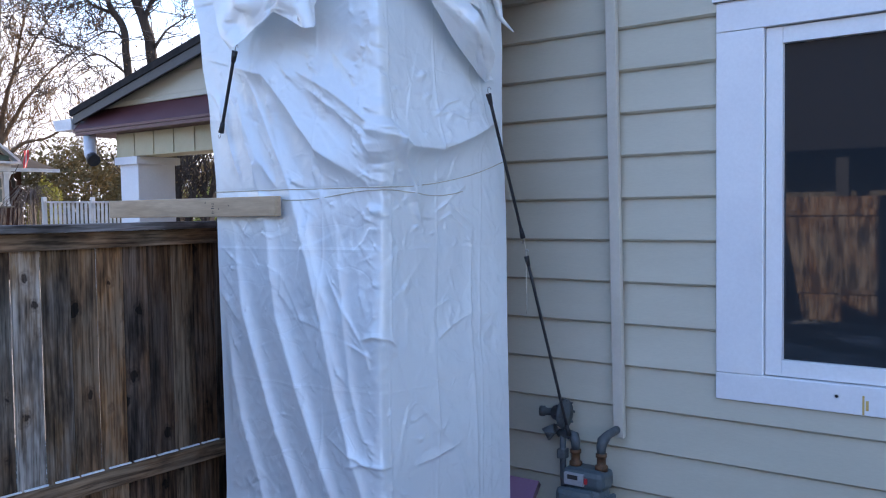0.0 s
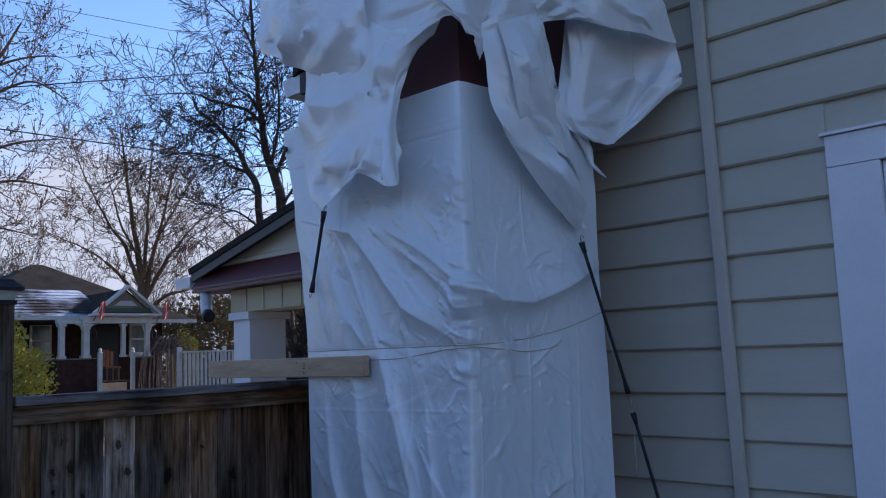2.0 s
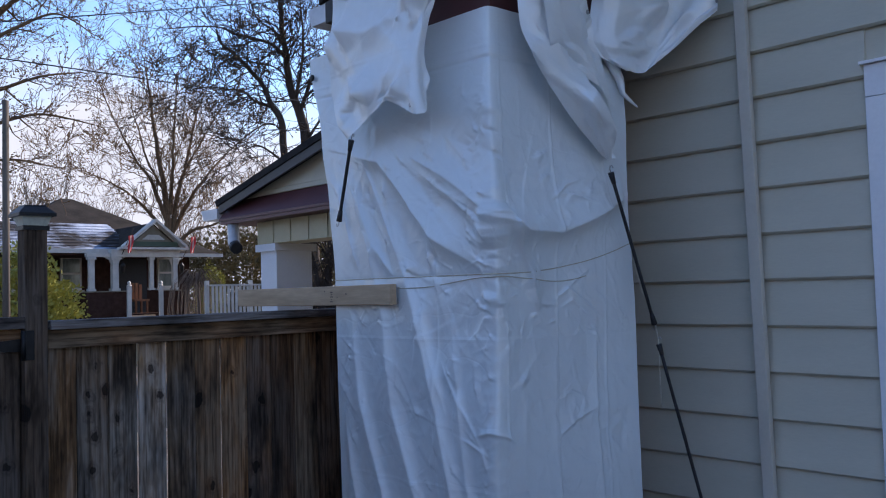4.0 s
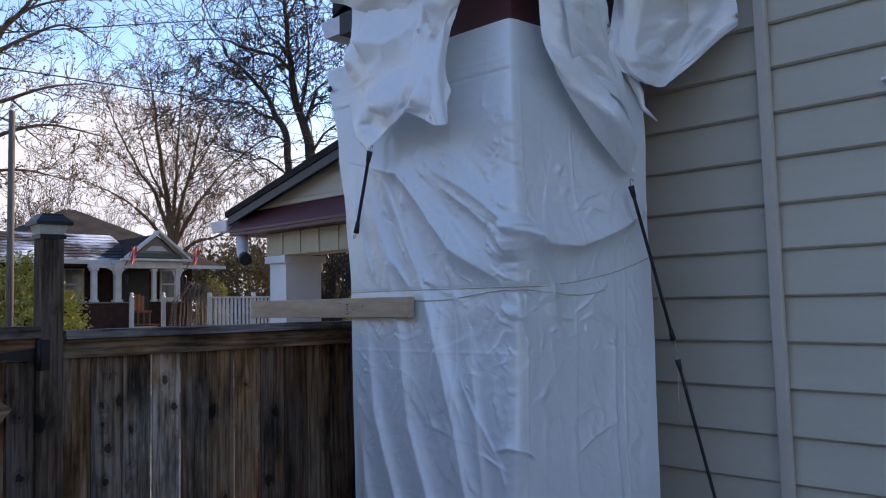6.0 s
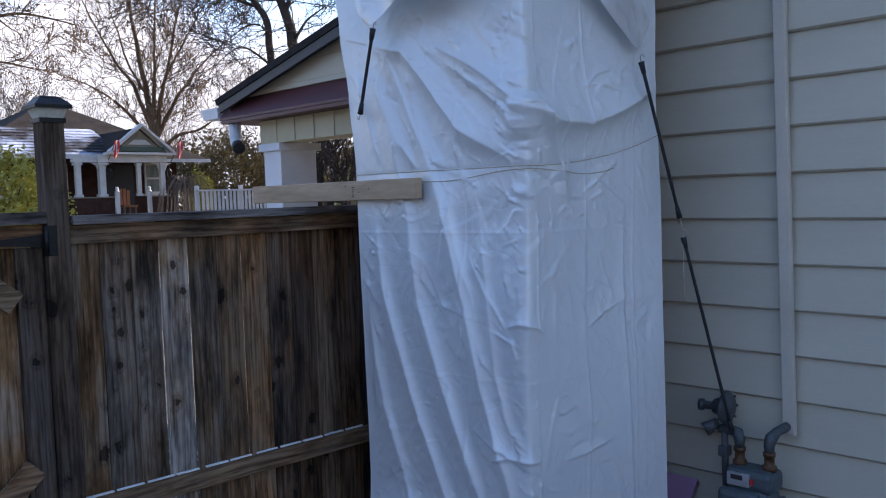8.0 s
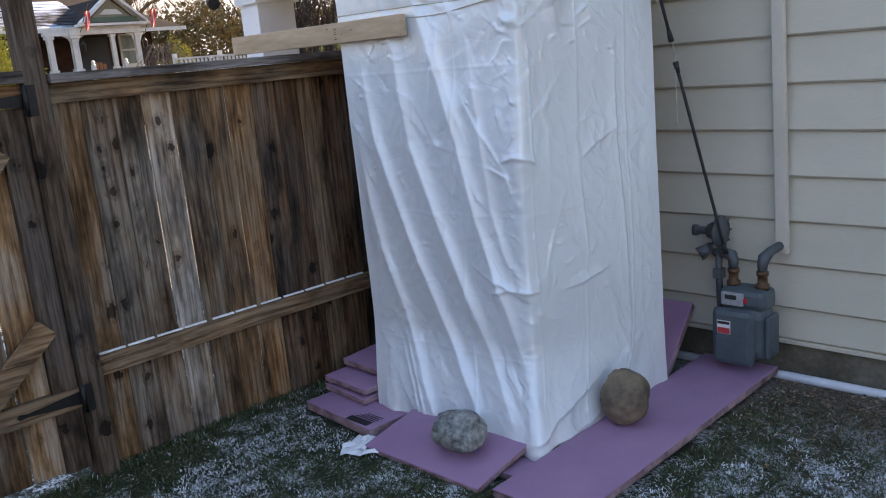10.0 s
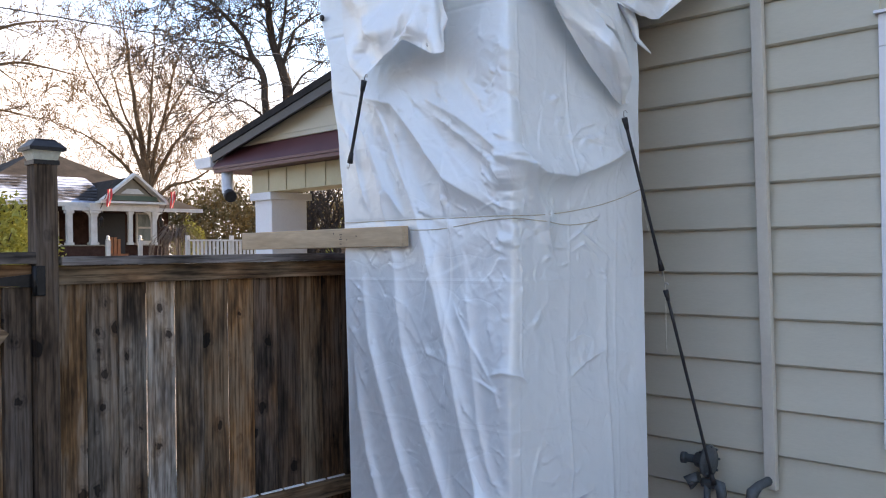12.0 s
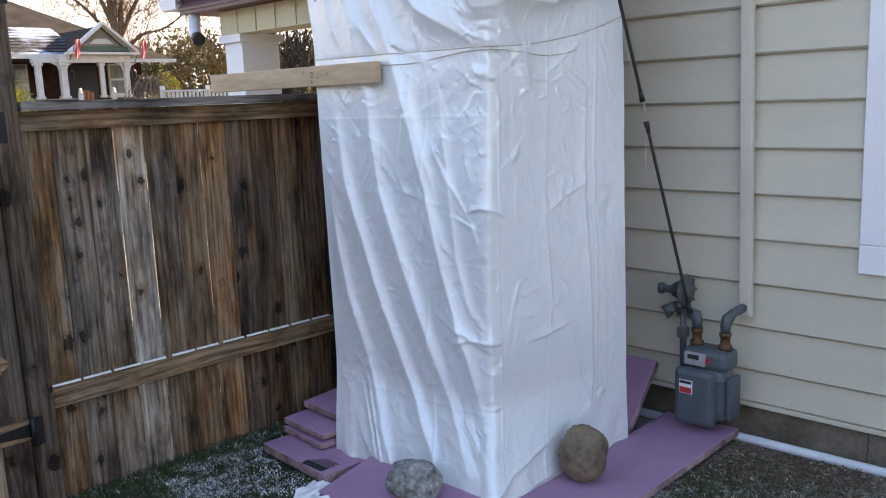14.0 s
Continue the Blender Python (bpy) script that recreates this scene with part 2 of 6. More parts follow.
    tone = mixed(n, l, 0.75, tone, vr.outputs["Color"], "MULTIPLY")
    # each board weathers to its own depth
    own = n.new("ShaderNodeTexWhiteNoise")
    own.noise_dimensions = "1D"
    l.new(info.outputs["Random"], own.inputs["W"])
    ow = ramp(n, [(0.0, (0.52, 0.51, 0.50)), (0.6, (0.92, 0.92, 0.92)), (1.0, (1.18, 1.18, 1.19))])
    l.new(own.outputs["Value"], ow.inputs["Fac"])
    if along == "z":
        tone = mixed(n, l, 1.0, tone, ow.outputs["Color"], "MULTIPLY")
    l.new(tone, b.inputs["Base Color"])
    b.inputs["Roughness"].default_value = 0.85
    b.inputs["Specular IOR Level"].default_value = 0.25
    bumped(n, l, b, grain, 0.5, 0.004)
    return m


def cloth(name, base, shade):
    """Coated woven sheet: faint cross creases, crumple relief, a slight sheen, light passes a little."""
    m, n, l, b = nodes_of(name)
    big, vec = noise_node(n, l, 2.5, 5, 0.6)
    cr, _ = noise_node(n, l, 30, 3, 0.5, (1, 1, 0.5))
    fine, _ = noise_node(n, l, 220, 2, 0.5)
    r = ramp(n, [(0.3, shade), (0.65, base)])
    l.new(big, r.inputs["Fac"])
    l.new(r.outputs["Color"], b.inputs["Base Color"])
    b.inputs["Roughness"].default_value = 0.34
    b.inputs["Metallic"].default_value = 0.11
    b.inputs["Specular IOR Level"].default_value = 0.7
    b.inputs["Sheen Weight"].default_value = 0.1
    v = n.new("ShaderNodeTexVoronoi")
    v.feature = "DISTANCE_TO_EDGE"
    v.inputs["Scale"].default_value = 5.0
    warp = n.new("ShaderNodeVectorMath")
    warp.operation = "MULTIPLY_ADD"
    wn_ = n.new("ShaderNodeTexNoise")
    wn_.inputs["Scale"].default_value = 3.0
    l.new(vec, wn_.inputs["Vector"])
    l.new(wn_.outputs["Color"], warp.inputs[0])
    warp.inputs[1].default_value = (0.35, 0.35, 0.35)
    l.new(vec, warp.inputs[2])
    l.new(warp.outputs["Vector"], v.inputs["Vector"])
    mul = n.new("ShaderNodeMath")
    mul.operation = "MINIMUM"
    l.new(v.outputs["Distance"], mul.inputs[0])
    mul.inputs[1].default_value = 0.045
    add = n.new("ShaderNodeMath")
    add.operation = "MULTIPLY_ADD"
    l.new(mul.outputs["Value"], add.inputs[0])
    add.inputs[1].default_value = 0.7
    cm = n.new("ShaderNodeMath")
    cm.operation = "MULTIPLY"
    l.new(cr, cm.inputs[0])
    cm.inputs[1].default_value = 0.12
    l.new(cm.outputs["Value"], add.inputs[2])
    add2 = n.new("ShaderNodeMath")
    add2.operation = "MULTIPLY_ADD"
    l.new(fine, add2.inputs[0])
    add2.inputs[1].default_value = 0.012
    l.new(add.outputs["Value"], add2.inputs[2])
    # marks of the folds in which the sheet was packed
    sep = n.new("ShaderNodeSeparateXYZ")
    l.new(vec, sep.inputs["Vector"])
    dif = n.new("ShaderNodeMath")
    dif.operation = "SUBTRACT"
    l.new(sep.outputs["X"], dif.inputs[0])
    l.new(sep.outputs["Y"], dif.inputs[1])
    last = add2.outputs["Value"]
    for src, period, offset in ((sep.outputs["Z"], 0.60, 2.77), (dif.outputs["Value"], 0.30, 0.08)):
        pp = n.new("ShaderNodeMath")
        pp.operation = "PINGPONG"
        sh = n.new("ShaderNodeMath")
        sh.operation = "SUBTRACT"
        l.new(src, sh.inputs[0])
        sh.inputs[1].default_value = offset
        l.new(sh.outputs["Value"], pp.inputs[0])
        pp.inputs[1].default_value = period / 2
        mn = n.new("ShaderNodeMath")
        mn.operation = "MINIMUM"
        l.new(pp.outputs["Value"], mn.inputs[0])
        mn.inputs[1].default_value = 0.012
        ma = n.new("ShaderNodeMath")
        ma.operation = "MULTIPLY_ADD"
        l.new(mn.outputs["Value"], ma.inputs[0])
        ma.inputs[1].default_value = -6.0
        l.new(last, ma.inputs[2])
        last = ma.outputs["Value"]
    bumped(n, l, b, last, 0.75, 0.018)
    tr = n.new("ShaderNodeBsdfTranslucent")
    tr.inputs["Color"].default_value = (*base, 1)
    mx = n.new("ShaderNodeMixShader")
    mx.inputs["Fac"].default_value = 0.12
    l.new(b.outputs["BSDF"], mx.inputs[1])
    l.new(tr.outputs["BSDF"], mx.inputs[2])
    l.new(mx.outputs["Shader"], n["Material Output"].inputs["Surface"])
    return m


def glass(name, tint=(0.02, 0.025, 0.03), rough=0.02):
    m, n, l, b = nodes_of(name)
    b.inputs["Base Color"].default_value = (*tint, 1)
    b.inputs["Roughness"].default_value = rough
    b.inputs["Specular IOR Level"].default_value = 0.6
    b.inputs["Coat Weight"].default_value = 0.15
    b.inputs["Coat Roughness"].default_value = 0.02
    return m


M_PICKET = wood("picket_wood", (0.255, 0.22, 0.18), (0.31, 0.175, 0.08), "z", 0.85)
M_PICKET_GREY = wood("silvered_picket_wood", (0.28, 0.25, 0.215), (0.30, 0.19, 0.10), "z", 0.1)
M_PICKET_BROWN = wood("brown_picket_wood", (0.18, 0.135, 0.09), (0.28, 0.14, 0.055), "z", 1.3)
# unbleached boards next to the tarp, its shade worked into their dark tone
M_PICKET_DARK_SHADED = wood("dark_shaded_picket_wood", (0.115, 0.088, 0.068), (0.17, 0.09, 0.042), "z", 0.9)
M_RAIL = wood("rail_wood", (0.18, 0.13, 0.083), (0.27, 0.15, 0.075), "y", 1.0)
M_CAP = wood("cap_wood", (0.17, 0.155, 0.145), (0.18, 0.14, 0.115), "y", 0.0, knots=False)
M_POST = wood("post_wood", (0.095, 0.082, 0.072), (0.13, 0.09, 0.06), "z", 0.4)
M_LUMBER = surface("lumber_wood", (0.40, 0.29, 0.18), (0.56, 0.425, 0.28), 9, 0.8, 0, 0.25, 55, (0.12, 1, 1), grain=0.13)
M_TARP = cloth("tarp_cloth", (0.82, 0.87, 0.88), (0.76, 0.81, 0.82))
M_COVER = cloth("cover_cloth", (0.85, 0.88, 0.88), (0.79, 0.82, 0.82))
M_SIDING = surface("siding_paint", (0.49, 0.465, 0.365), (0.57, 0.54, 0.435), 1.6, 0.62, 0, 0.12, 90, (0.35, 1, 1.6), grain=0.025)
M_TRIM = surface("trim_paint", (0.74, 0.75, 0.77), (0.82, 0.83, 0.84), 3, 0.4, 0, 0.05, grain=0.025)
M_SASH = surface("sash_vinyl", (0.76, 0.77, 0.78), (0.80, 0.81, 0.82), 5, 0.3, 0, 0.02, grain=0.025)
M_CONDUIT = surface("conduit_paint", (0.50, 0.465, 0.385), (0.57, 0.535, 0.45), 4, 0.5, 0, 0.05, grain=0.025)
M_CONCRETE = surface("foundation_concrete", (0.085, 0.075, 0.055), (0.19, 0.17, 0.135), 5, 0.9, 0, 0.6, 40)
M_MAROON = surface("maroon_panel", (0.085, 0.026, 0.030), (0.11, 0.036, 0.040), 4, 0.5, 0, 0.1, 30, grain=0.025)
M_FOAM = surface("foam_board", (0.30, 0.165, 0.27), (0.37, 0.215, 0.325), 3, 0.7, 0, 0.15, 120, grain=0.03)
M_FOAM_EDGE = surface("foam_edge", (0.12, 0.075, 0.08), (0.46, 0.31, 0.33), 9, 0.85, 0, 0.5, 50)
M_METER = surface("meter_paint", (0.05, 0.072, 0.082), (0.085, 0.112, 0.122), 9, 0.45, 0, 0.2, 80)
M_PIPE = surface("grey_pipe_paint", (0.045, 0.055, 0.06), (0.10, 0.115, 0.12), 14, 0.5, 0.1, 0.3, 90)
M_RUST = surface("rusty_brass", (0.05, 0.028, 0.015), (0.17, 0.085, 0.04), 30, 0.6, 0.4, 0.4, 120)
M_BLACK = surface("black_rubber", (0.012, 0.012, 0.013), (0.022, 0.022, 0.024), 20, 0.6, 0, 0.1)
M_IRON = surface("black_iron", (0.012, 0.012, 0.013), (0.025, 0.024, 0.024), 20, 0.5, 0.5, 0.2)
M_STEEL = surface("steel_wire", (0.4, 0.4, 0.4), (0.55, 0.55, 0.55), 20, 0.35, 0.9, 0)
M_SNOW = surface("snow", (0.78, 0.80, 0.83), (0.86, 0.87, 0.89), 9, 0.7, 0, 0.4, 60)
M_GLASS = glass("window_glass")
M_SHINGLE = surface("dark_shingle", (0.02, 0.02, 0.022), (0.045, 0.042, 0.04), 7, 0.9, 0, 0.7, 45)
M_RAKE = surface("rake_board", (0.018, 0.02, 0.026), (0.03, 0.033, 0.04), 6, 0.5, 0, 0.05)
M_CREAM = surface("cream_panel", (0.43, 0.38, 0.24), (0.49, 0.44, 0.29), 5, 0.6, 0, 0.05, grain=0.025)
M_COLUMN = surface("column_paint", (0.66, 0.68, 0.72), (0.72, 0.74, 0.77), 4, 0.5, 0, 0.05, grain=0.025)
M_BARK = surface("bark", (0.03, 0.024, 0.02), (0.075, 0.06, 0.05), 9, 0.95, 0, 0.8, 40, (1, 1, 0.25))
M_BARK_FAR = surface("far_bark", (0.09, 0.072, 0.06), (0.16, 0.128, 0.105), 9, 0.95, 0, 0.5, 40, (1, 1, 0.25))
M_BARK_WARM = surface("warm_bark", (0.10, 0.067, 0.042), (0.19, 0.128, 0.078), 9, 0.95, 0, 0.5, 40, (1, 1, 0.25))
M_DRY_LEAF = surface("dry_leaf", (0.13, 0.07, 0.03), (0.24, 0.15, 0.06), 3, 0.8, 0, 0)
M_GREEN_LEAF = surface("green_leaf", (0.14, 0.16, 0.03), (0.46, 0.42, 0.09), 1.5, 0.7, 0, 0)
M_HEDGE = surface("hedge_leaf", (0.055, 0.06, 0.025), (0.24, 0.16, 0.06), 0.9, 0.8, 0, 0)
M_ASPHALT = surface("asphalt", (0.04, 0.04, 0.042), (0.06, 0.06, 0.06), 2, 0.9, 0, 0.3, 60)
M_WHITE_PIPE = surface("white_plastic", (0.50, 0.53, 0.57), (0.66, 0.68, 0.71), 6, 0.4, 0, 0.05, grain=0.025)
M_BRICK_FAR = surface("dark_brick", (0.032, 0.018, 0.014), (0.062, 0.034, 0.027), 5, 0.85, 0, 0.5, 14)
M_ROOF_FAR = surface("grey_shingle", (0.017, 0.0145, 0.0125), (0.045, 0.037, 0.031), 1.6, 0.9, 0, 0.5, 30)
M_RED = surface("red_flag", (0.42, 0.02, 0.025), (0.55, 0.04, 0.04), 4, 0.7, 0, 0)


def ground_material():
    """Lawn: dark soil and grass tones with thin snow caught between the blades, bare leaf litter along the wall."""
    m, n, l, b = nodes_of("lawn_soil")
    big, _ = noise_node(n, l, 1.1, 5, 0.6)
    mid, _ = noise_node(n, l, 9, 5, 0.65)
    fine, _ = noise_node(n, l, 70, 4, 0.7)
    soil = ramp(n, [(0.3, (0.012, 0.016, 0.007)), (0.55, (0.022, 0.034, 0.012)), (0.75, (0.055, 0.05, 0.024))])
    l.new(mid, soil.inputs["Fac"])
    add = n.new("ShaderNodeMath")
    add.operation = "MULTIPLY_ADD"
    l.new(big, add.inputs[0])
    add.inputs[1].default_value = 0.9
    l.new(mid, add.inputs[2])
    add2 = n.new("ShaderNodeMath")
    add2.operation = "MULTIPLY_ADD"
    l.new(fine, add2.inputs[0])
    add2.inputs[1].default_value = 0.8
    l.new(add.outputs["Value"], add2.inputs[2])
    sn = ramp(n, [(0.0, (0, 0, 0)), (1.0, (1, 1, 1))])
    sub = n.new("ShaderNodeMapRange")
    sub.inputs["From Min"].default_value, sub.inputs["From Max"].default_value = 1.36, 1.56
    l.new(add2.outputs["Value"], sub.inputs["Value"])
    # bare strip of litter near the house
    co = n.new("ShaderNodeTexCoord")
    sep = n.new("ShaderNodeSeparateXYZ")
    l.new(co.outputs["Object"], sep.inputs["Vector"])
    bare = n.new("ShaderNodeMapRange")
    bare.inputs["From Min"].default_value, bare.inputs["From Max"].default_value = -1.1, -0.45
    l.new(sep.outputs["Y"], bare.inputs["Value"])
    litter = ramp(n, [(0.35, (0.045, 0.036, 0.026)), (0.5, (0.10, 0.078, 0.055)), (0.65, (0.20, 0.165, 0.125))])
    l.new(fine, litter.inputs["Fac"])
    tone = mixed(n, l, bare.outputs["Result"], soil.outputs["Color"], litter.outputs["Color"])
    inv = n.new("ShaderNodeMath")
    inv.operation = "MULTIPLY_ADD"
    l.new(bare.outputs["Result"], inv.inputs[0])
    inv.inputs[1].default_value, inv.inputs[2].default_value = -0.8, 1.0
    fac = n.new("ShaderNodeMath")
    fac.operation = "MULTIPLY"
    l.new(sub.outputs["Result"], fac.inputs[0])
    l.new(inv.outputs["Value"], fac.inputs[1])
    l.new(mixed(n, l, fac.outputs["Value"], tone, (0.74, 0.77, 0.80)), b.inputs["Base Color"])
    b.inputs["Roughness"].default_value = 0.9
    bumped(n, l, b, add2.outputs["Value"], 0.8, 0.02)
    return m


M_GROUND = ground_material()


# ---- ground ----
def ground_height(x, y):
    if abs(x - 3) > 8 or abs(y + 4) > 9:
        return 0.0
    return 0.014 * noise.noise(Vector((x * 1.3, y * 1.3, 0))) + 0.008 * noise.noise(Vector((x * 5, y * 5, 3)))


def build_ground():
    bm = bmesh.new()
    near = [0.1 * i for i in range(-62, 63)]
    ext = [-1500, -400, -120, -60, -30, -15]
    xs = ext + [round(3 + v, 3) for v in near] + [20, 40, 80, 200, 500, 1500]
    ys = ext + [round(-3.5 + v, 3) for v in near if v < 6.0] + [5, 10, 20, 40, 80, 200, 500, 1500]
    grid = [[bm.verts.new((x, y, ground_height(x, y))) for y in ys] for x in xs]
    for i in range(len(xs) - 1):
        for j in range(len(ys) - 1):
            f = bm.faces.new((grid[i][j], grid[i + 1][j], grid[i + 1][j + 1], grid[i][j + 1]))
            f.smooth = True
    return tagged(part("ground", bm, M_GROUND), "short lawn dusted with thin patchy snow", "ground", kind="structure")


build_ground()
tagged(boxed("road", -13.5, -7.5, -60, 80, -0.2, 0.012, M_ASPHALT), "grey asphalt street beyond the fence", "road", kind="structure")

# ---- house ----
SIDING_PITCH, SIDING_BASE = 0.2065, 0.951
WIN_X0, WIN_X1, WIN_Z0, WIN_Z1 = 2.40, 3.95, 0.850, 2.652
HOUSE_X1 = 9.0


def roof_at(x):
    """Height of the main roof's underside over the gable wall."""
    return 3.78 + 0.40 * (min(x, 2 * 4.4 - x) + 0.9)


def build_house():
    wall = empty("wall_north", (4, 0.1, 0), label="house wall clad in beige lapped siding", category="house wall", kind="structure")
    # core of the wall round the window opening
    x0, x1, z0, z1 = WIN_X0 + 0.16, WIN_X1 - 0.16, WIN_Z0 + 0.11, WIN_Z1 - 0.11
    bm = bmesh.new()
    box(bm, 0.0, x0, 0.0, 0.2, 0.18, 3.6)
    box(bm, x1, HOUSE_X1, 0.0, 0.2, 0.18, 3.6)
    box(bm, x0, x1, 0.0, 0.2, 0.18, z0)
    box(bm, x0, x1, 0.0, 0.2, z1, 3.6)
    prism(bm, [(0.0, 3.6), (HOUSE_X1, 3.6), (8.8, roof_at(8.8)), (4.4, roof_at(4.4)), (0.0, roof_at(0.0))], "y", 0.0, 0.2)
    part("wall_core", bm, M_SIDING, wall)
    tagged(boxed("foundation", -0.0, HOUSE_X1, -0.004, 0.22, -0.3, 0.185, M_CONCRETE), "stained grey concrete foundation under the siding", "foundation", kind="structure")
    bm = bmesh.new()
    box(bm, -0.0, 0.2, 0.2, 9, 0.0, 3.6)
    box(bm, HOUSE_X1 - 0.2, HOUSE_X1, 0.2, 9, 0.0, 3.6)
    box(bm, 0.2, HOUSE_X1 - 0.2, 8.8, 9, 0.0, 3.6)
    tagged(part("wall_outer", bm, M_SIDING), "beige side and rear walls of the house", "house wall", kind="structure")
    # main roof: two slabs
    bm = bmesh.new()
    for s in (1, -1):
        e, r = (-1.0, 4.4) if s > 0 else (9.8, 4.4)
        prism(bm, [(e, roof_at(-1.0)), (r, roof_at(4.4)), (r, roof_at(4.4) + 0.16), (e, roof_at(-1.0) + 0.14)], "y", -0.35, 9.3)
    tagged(part("roof", bm, M_SHINGLE), "dark shingled main roof of the house", "roof", kind="structure")
    gutter = empty("eave_gutter", (-1.06, -0.3, 3.66), label="white metal eave gutter with a black end", category="gutter")
    bm = bmesh.new()
    prism(bm, [(-1.12, 3.62), (-0.94, 3.62), (-0.94, 3.745), (-1.16, 3.745)], "y", -0.33, 9.2)
    part("trough", bm, M_WHITE_PIPE, gutter)
    boxed("soffit_box", -0.937, -0.78, -0.34, 9.2, 3.60, 3.745, M_BLACK, gutter, "dark soffit box behind the gutter")
    bm = bmesh.new()
    box(bm, 0.0, HOUSE_X1, -0.034, -0.0045, 0.158, 0.179, 0.003)
    part("starter_strip", bm, M_STRIP, wall, "pale starter strip under the siding")
    bm = bmesh.new()
    for x, z in ((2.46, 0.11), (3.1, 0.12)):
        pts = [(x + 0.012 * noise.noise(Vector((k * 0.9, x, 0))), -0.0045, z + 0.05 - 0.018 * k) for k in range(9)]
        tube(bm, pts, 0.0018, 4)
    tagged(part("crack", bm, M_BLACK), "thin dark crack in the foundation", "crack", kind="structure")
    return wall


M_STRIP = surface("starter_paint", (0.50, 0.46, 0.36), (0.58, 0.54, 0.44), 8, 0.6, 0, 0.2, 60, grain=0.05)
WALL = build_house()


def build_siding():
    """One lapped board for each course and stretch; the joints between stretches are staggered."""
    cuts = random.Random(4)
    k = -4
    meshes = {}
    while SIDING_BASE + k * SIDING_PITCH < 4.9:
        z0 = SIDING_BASE + k * SIDING_PITCH if k > -4 else 0.18
        z1 = SIDING_BASE + (k + 1) * SIDING_PITCH
        left, right = 0.0, HOUSE_X1
        while roof_at(left) < z1 and left < 4.4:
            left += 0.2
        while roof_at(right) < z1 and right > 4.4:
            right -= 0.2
        spans = [(left, right)]
        if z0 < WIN_Z1 and z1 > WIN_Z0:
            spans = [(left, WIN_X0 + 0.002), (WIN_X1 - 0.002, right)]
        if z0 < WIN_Z0 < z1:
            # the course runs on under the sill, cut to its height
            top, rise = WIN_Z0 - 0.001, (WIN_Z0 - z0 - 0.011) / (z1 - z0 + 0.008)
            bm = bmesh.new()
            prism(bm, [(-0.0005, z0 + 0.012), (-0.012, z0 + 0.010), (-0.015, z0), (-0.021, z0), (-0.032, z0 + 0.010), (-0.032 + 0.026 * rise, top), (-0.0005, top)], "x", WIN_X0 + 0.0005, WIN_X1 - 0.0005)
            part("siding_board", bm, M_SIDING, WALL)
        for a, b in spans:
            stops = [a]
            if b - a > 3.8 and k < 11:
                stops.append(5.0 + cuts.uniform(-0.6, 2.5))
            stops.append(b)
            for p, q in zip(stops, stops[1:]):
                if q - p < 0.05:
                    continue
                lo, hi = z0, z1 + 0.012
                bm = bmesh.new()
                prism(bm, [(-0.0005, lo + 0.012), (-0.012, lo + 0.010), (-0.015, lo), (-0.021, lo), (-0.032, lo + 0.010), (-0.006, hi + 0.006), (-0.0005, hi + 0.006)], "x", p + 0.0015, q - 0.0015)
                part("siding_board", bm, M_SIDING, WALL)
        k += 1


def build_window():
    win = empty("window_1", (WIN_X0, 0, WIN_Z0), label="white trimmed window with dark reflecting glass", category="window", kind="structure")
    a, b, c, d = WIN_X0, WIN_X1, WIN_Z0, WIN_Z1
    w = 0.21
    boxed("side_casing", a, a + w, -0.036, 0.02, c + 0.125, d - 0.135, M_TRIM, win, bevel=0.003)
    boxed("side_casing", b - w, b, -0.036, 0.02, c + 0.125, d - 0.135, M_TRIM, win, bevel=0.003)
    boxed("head_casing", a, b, -0.037, 0.02, d - 0.133, d, M_TRIM, win, bevel=0.003)
    boxed("drip_cap", a - 0.012, b + 0.012, -0.055, 0.0, d + 0.002, d + 0.014, M_TRIM, win)
    boxed("sill", a, b, -0.040, 0.02, c, c + 0.123, M_TRIM, win, bevel=0.004)
    x0, x1, z0, z1 = a + w + 0.004, b - w - 0.004, c + 0.127, d - 0.137
    f = 0.072
    frame_ = empty("window_frame", (x0, 0, z0))
    frame_.parent = win
    frame_.matrix_parent_inverse = win.matrix_basis.inverted()
    for p, q, r, s in ((x0, x0 + f, z0, z1), (x1 - f, x1, z0, z1), (x0 + f, x1 - f, z0, z0 + f), (x0 + f, x1 - f, z1 - f, z1)):
        boxed("frame_bar", p, q, -0.012, 0.06, r, s, M_SASH, frame_, bevel=0.003)
    boxed("pane", x0 + f - 0.004, x1 - f + 0.004, 0.02, 0.026, z0 + f - 0.004, z1 - f + 0.004, M_GLASS, win, "dark reflecting window glass")
    # added black sheet that stands in for the unlit room behind the glass
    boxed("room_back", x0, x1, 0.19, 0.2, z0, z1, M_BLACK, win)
    bm = bmesh.new()
    for i in range(2):
        box(bm, a + 0.62 + 0.013 * i, a + 0.628 + 0.016 * i, -0.0412, -0.0395, c + 0.003 + 0.02 * i, c + 0.085 - 0.02 * i)
    part("rust_stain", bm, M_STAIN, win, "yellow rust stain on the sill")
    bm = bmesh.new()
    lathe(bm, [(0.007, 0), (0.007, 0.006)], (a + 0.52, -0.046, c + 0.072), 8, "y")
    part("screw_hole", bm, M_BLACK, win)


M_STAIN = surface("rust_stain", (0.55, 0.36, 0.10), (0.66, 0.47, 0.16), 40, 0.6, 0, 0.1)
build_window()


